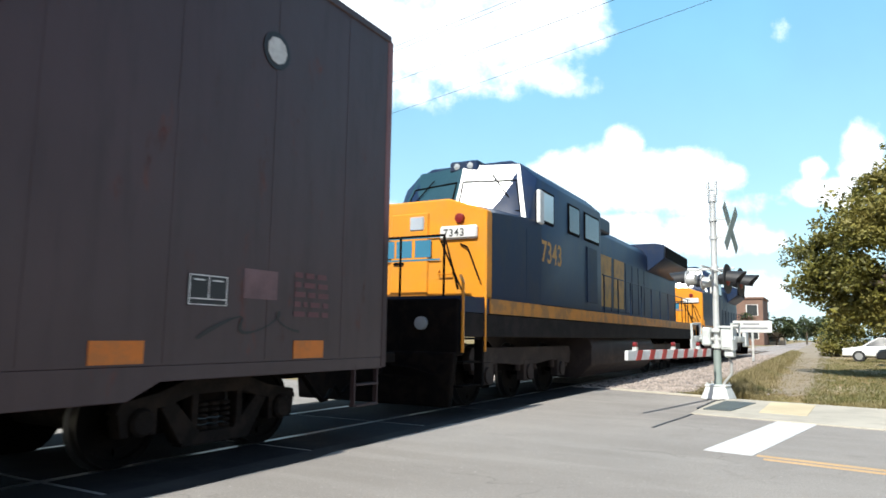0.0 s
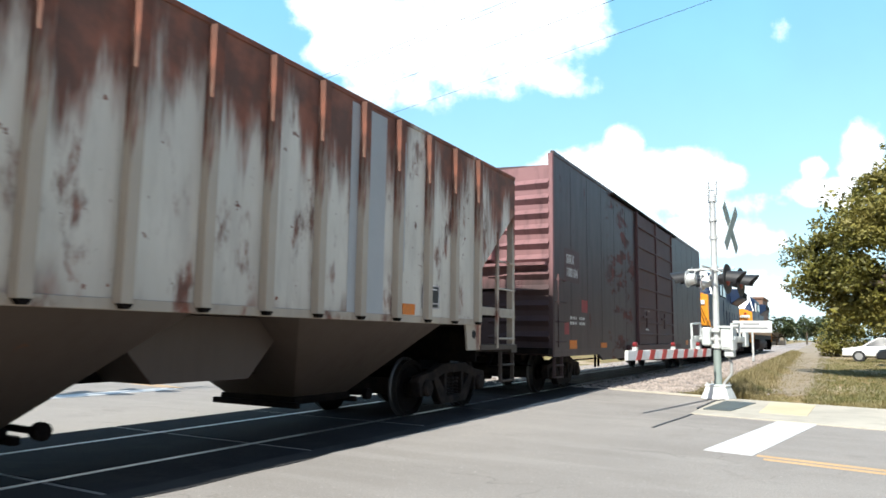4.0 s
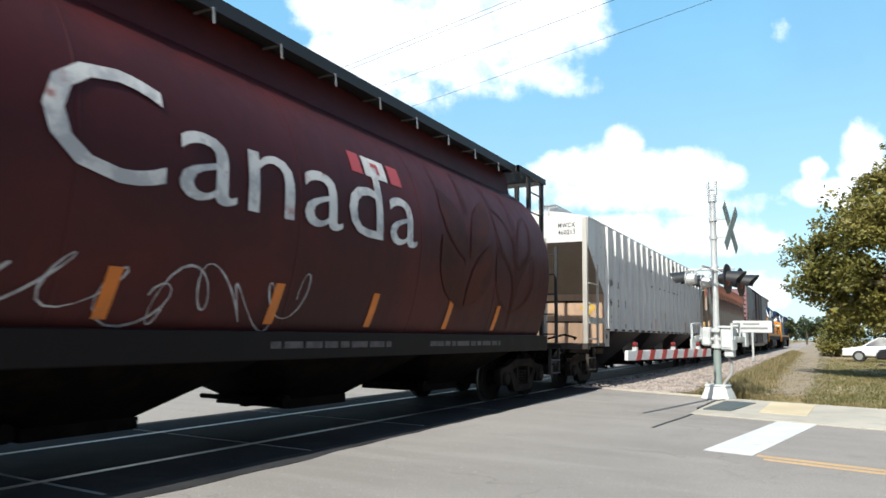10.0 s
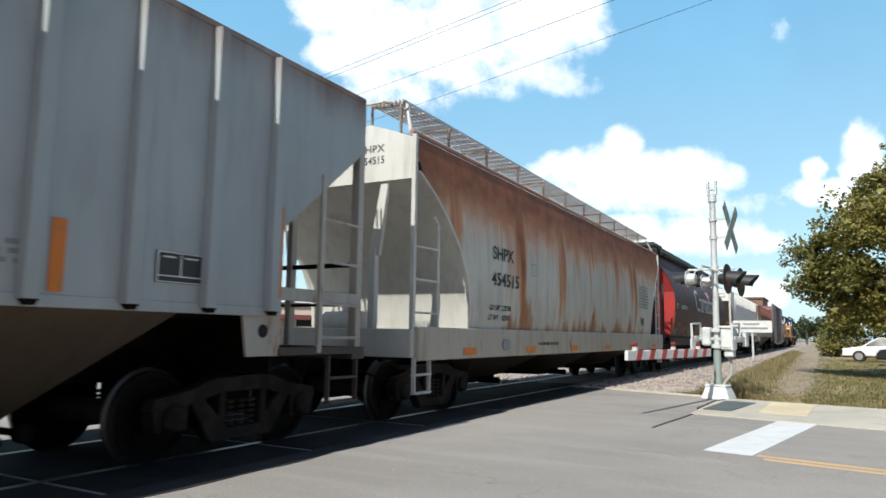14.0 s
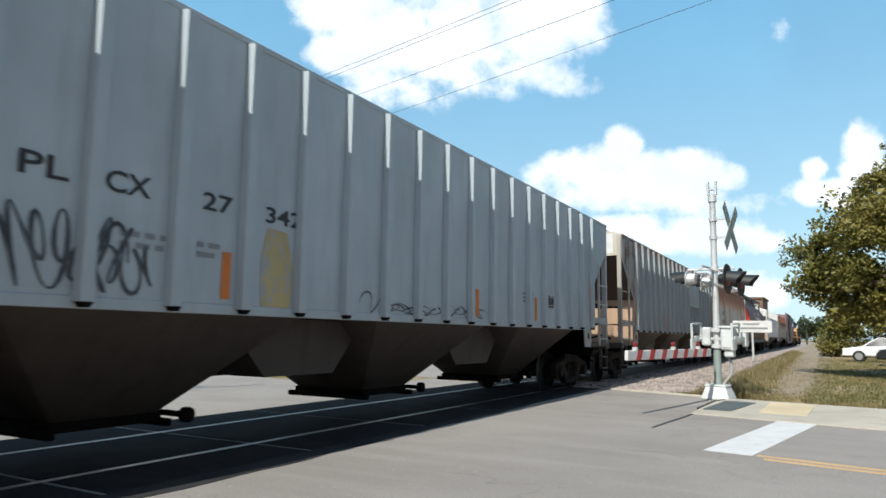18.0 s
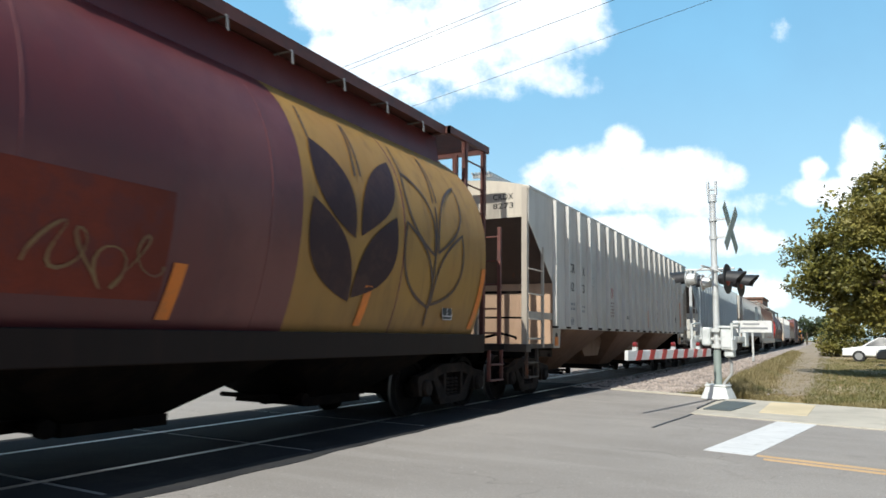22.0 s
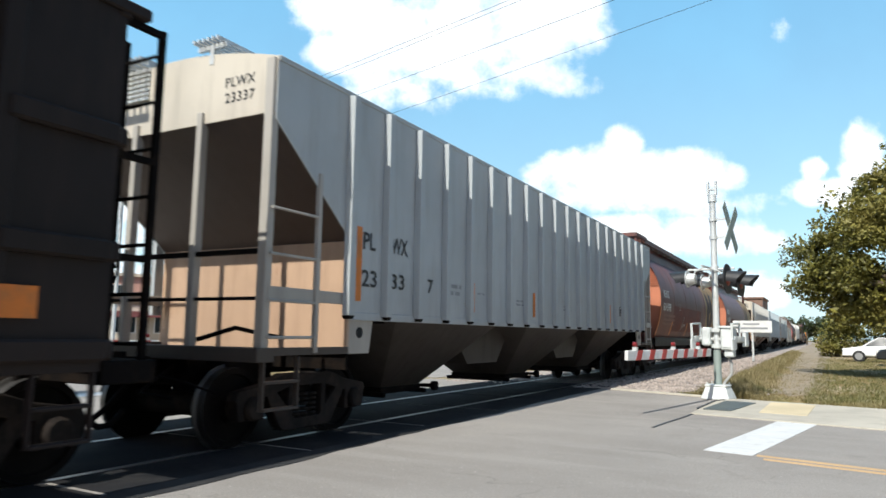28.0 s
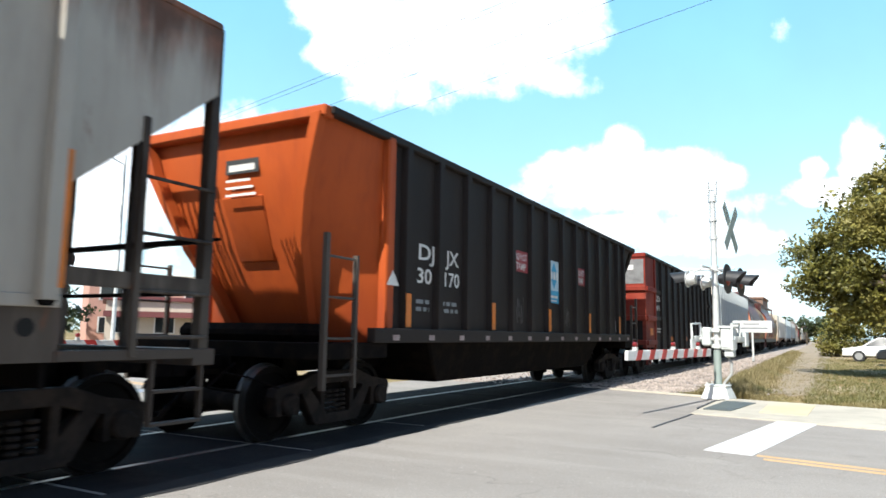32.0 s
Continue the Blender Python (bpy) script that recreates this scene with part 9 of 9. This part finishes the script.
print_lines(c398, -6.6, -4.6, 1.62, 2.05, 3, material("faint_stencil", (0.20, 0.09, 0.07), 0.6, vary=0.2, bump=0), seed=72, shape=BARREL)
scrawl(c398, 81, -3.1, 1.5, 0.35, 0.5, SPRAY_WHITE, 0.03, loops=2, shape=lambda y, z: shell_x(z) + 0.014)
scrawl(c398, 82, -2.8, 1.62, 0.5, 0.12, SPRAY_WHITE, 0.02, loops=5, shape=lambda y, z: shell_x(z) + 0.014)
scrawl(c302, 83, -2.5, 1.5, 1.6, 0.35, material("spray_olive", (0.17, 0.10, 0.04), 0.6, vary=0.3, scale=5, second=(0.12, 0.03, 0.02), amount=0.7, bump=0), 0.03, loops=4, shape=lambda y, z: shell_x(z) + 0.014)
scrawl(c302, 84, 0.2, 1.5, 1.0, 0.5, bpy.data.materials["spray_olive"], 0.03, loops=4, shape=lambda y, z: shell_x(z) + 0.014)

# clean grey hopper
words(c337, "PL", -6.91, -6.66, 2.20, 2.41, MARK_BLACK)
words(c337, "WX", -6.31, -5.93, 2.21, 2.42, MARK_BLACK)
words(c337, "23", -6.93, -6.62, 1.76, 1.96, MARK_BLACK)
words(c337, "33", -6.30, -5.99, 1.77, 1.96, MARK_BLACK)
words(c337, "7", -5.40, -5.24, 1.77, 1.96, MARK_BLACK)
reflector(c337, -7.05, 1.58, 0.11, 0.87)
for y in (-4.05, -1.5, 1.1, 3.7):
    reflector(c337, y, 1.55, 0.1, 0.45)
print_lines(c337, -4.85, -4.4, 1.76, 1.96, 2, MARK_GREY, seed=91)
print_lines(c337, -3.85, -3.6, 1.82, 1.88, 1, MARK_GREY, seed=92)
print_lines(c337, -2.3, -1.9, 1.72, 1.85, 2, MARK_GREY, seed=93)
print_lines(c337, 0.2, 0.7, 1.72, 1.85, 2, MARK_GREY, seed=94)
label_panel(c337, 4.64, 1.74, 0.3, 0.26)
end_marks(c337, h337, ("PLWX", "23337"))

# black gondola
words(cnos, "NOSX", -5.92, -4.86, 2.38, 2.58, BRIGHT, x=HALF - 0.05)
scrawl(cnos, 95, -5.75, 2.1, 0.95, 0.17, BRIGHT, 0.025, loops=5, x=HALF - 0.05, name="worn_number")
print_lines(cnos, -5.82, -5.45, 1.36, 1.54, 2, BRIGHT, seed=95, x=HALF - 0.05)
print_lines(cnos, -5.4, -4.9, 1.36, 1.54, 2, BRIGHT, seed=96, x=HALF - 0.05)
for z in (2.62, 1.76):
    part("panel_beam", Shape().box(HALF - 0.06, HALF - 0.01, -5.75, -4.95, z, z + 0.14), COAL, cnos, bevel=0.02)
    part("panel_beam", Shape().box(HALF - 0.06, HALF - 0.01, 4.95, 5.75, z, z + 0.14), COAL, cnos, bevel=0.02)
for y, x in ((-6.62, HALF - 0.02), (5.78, HALF + 0.014)):
    part("reflector", Shape().box(x, x + 0.008, y, y + 0.42, 1.28, 1.5), REFLECTOR, cnos, "orange reflective patch")
for y in (-3.1, -0.2, 3.0):
    part("reflector", Shape().box(HALF - 0.06, HALF - 0.052, y, y + 0.3, 1.1, 1.25), REFLECTOR, cnos, "grimy orange reflective strip")
part("number_patch", Shape().box(0.45, 1.5, -hnos - 0.03, -hnos - 0.021, 2.85, 3.6), material("number_patch_grey", (0.20, 0.20, 0.20), 0.6, vary=0.15, scale=4, second=(0.1, 0.09, 0.09), amount=0.5), cnos, "grey painted number patch")
bars([(0.72, 1.2, 3.28, 3.42)], BRIGHT, cnos, on_rear(0.0, -hnos - 0.035, 0.0), "end_number")
label_panel(cnos, 5.4, 1.2, 0.4, 0.3, x=HALF - 0.05, back=COAL)

# charcoal gondola
GON_X = HALF - 0.052
words(cdj, "DJ", -5.00, -4.57, 2.22, 2.44, BRIGHT, x=GON_X)
words(cdj, "JX", -4.25, -3.84, 2.21, 2.43, BRIGHT, x=GON_X)
words(cdj, "30", -5.03, -4.64, 1.90, 2.11, BRIGHT, x=GON_X)
words(cdj, "170", -4.26, -3.81, 1.90, 2.11, BRIGHT, x=GON_X)
part("triangle_mark", Shape().slab([(-5.88, 1.81), (-5.60, 1.81), (-5.74, 2.0)], "x", HALF + 0.021, HALF + 0.024), BRIGHT, cdj, smooth=0)
for a, b in ((-1.73, -1.08), (1.80, 2.40)):
    patch(cdj, a, b, 2.35, 2.73, RED_MARK, x=GON_X, name="red_sign", label="red painted warning sign")
    words(cdj, "DO NOT", a + 0.04, b - 0.04, 2.56, 2.69, BRIGHT, x=GON_X + 0.004)
    words(cdj, "TAMP", a + 0.1, b - 0.1, 2.39, 2.52, BRIGHT, x=GON_X + 0.004)
p = patch(cdj, 0.05, 0.62, 2.12, 2.72, PALE_MARK, x=GON_X, name="blue_sign", label="pale blue sign with a blue diamond")
patch(cdj, 0.05, 0.62, 1.87, 2.12, BLUE_MARK, x=GON_X, name="blue_sign_foot")
part("diamond_mark", Shape().slab([(0.1, 2.42), (0.335, 2.16), (0.57, 2.42), (0.335, 2.69)], "x", GON_X + 0.003, GON_X + 0.006), BLUE_MARK, p, smooth=0)
bars([(0.12, 0.24, 2.34, 2.5), (0.28, 0.4, 2.34, 2.5), (0.44, 0.55, 2.34, 2.5)], BRIGHT, p, lambda a, b: Vector((GON_X + 0.009, a, b)))
bars([(0.1, 0.55, 1.97, 2.02), (0.16, 0.5, 1.9, 1.93)], BRIGHT, p, lambda a, b: Vector((GON_X + 0.006, a, b)))
for y in (-5.36, -2.73, -0.10, 2.53, 5.16):
    reflector(cdj, y - 0.06, 1.3, 0.12, 0.43, x=HALF + 0.027)
for k in range(14):
    part("sill_mark", Shape().box(HALF + 0.05, HALF + 0.053, -5.75 + 0.89 * k, -5.60 + 0.89 * k, 1.13, 1.2), MARK_DIM, cdj)
print_lines(cdj, -5.05, -4.7, 1.5, 1.7, 2, MARK_GREY, seed=101, x=GON_X)
print_lines(cdj, -4.4, -3.85, 1.5, 1.7, 2, MARK_GREY, seed=102, x=GON_X)
scrawl(cdj, 105, -1.6, 1.4, 0.3, 0.5, bpy.data.materials["faint_chalk"], 0.025, loops=4, x=GON_X)
scrawl(cdj, 106, 1.0, 1.4, 0.3, 0.4, bpy.data.materials["faint_chalk"], 0.02, loops=4, x=GON_X)
label_panel(cdj, 5.0, 1.35, 0.3, 0.28, x=GON_X, back=COAL2)
part("number_plate_patch", Shape().box(-0.12, 0.42, -hdj - 0.005, -hdj + 0.0, 3.12, 3.38), MARK_BLACK, cdj, at=pose(0, 0.10, 0))
bars([(-0.06, 0.36, 3.15, 3.23)], BRIGHT, cdj, on_rear(0.0, -hdj + 0.09, 0.0), "end_number")
bars([(-0.1, 0.3 + 0.05 * k, 3.02 - 0.09 * k, 3.05 - 0.09 * k) for k in range(3)], BRIGHT, cdj, on_rear(0.0, -hdj + 0.09, 0.0))

# last hopper
reflector(clast, 7.02, 1.5, 0.12, 1.0)
label_panel(clast, 5.5, 1.6, 0.4, 0.3)


# ---- what moves: the train and its wheels ----
def motions():
    for car, mid in TRAIN:
        walk(car, [(k * 0.5, pose(TRACK, mid + rolled(k * 0.5), 0)) for k in range(65)])
    turns = [k / 15 for k in range(481)]
    for wheel, (x, y, z), r in WHEELS:
        walk(wheel, [(t, Matrix.Translation((x, y, z)) @ Matrix.Rotation(-rolled(t) / r, 4, "X")) for t in turns])


motions()
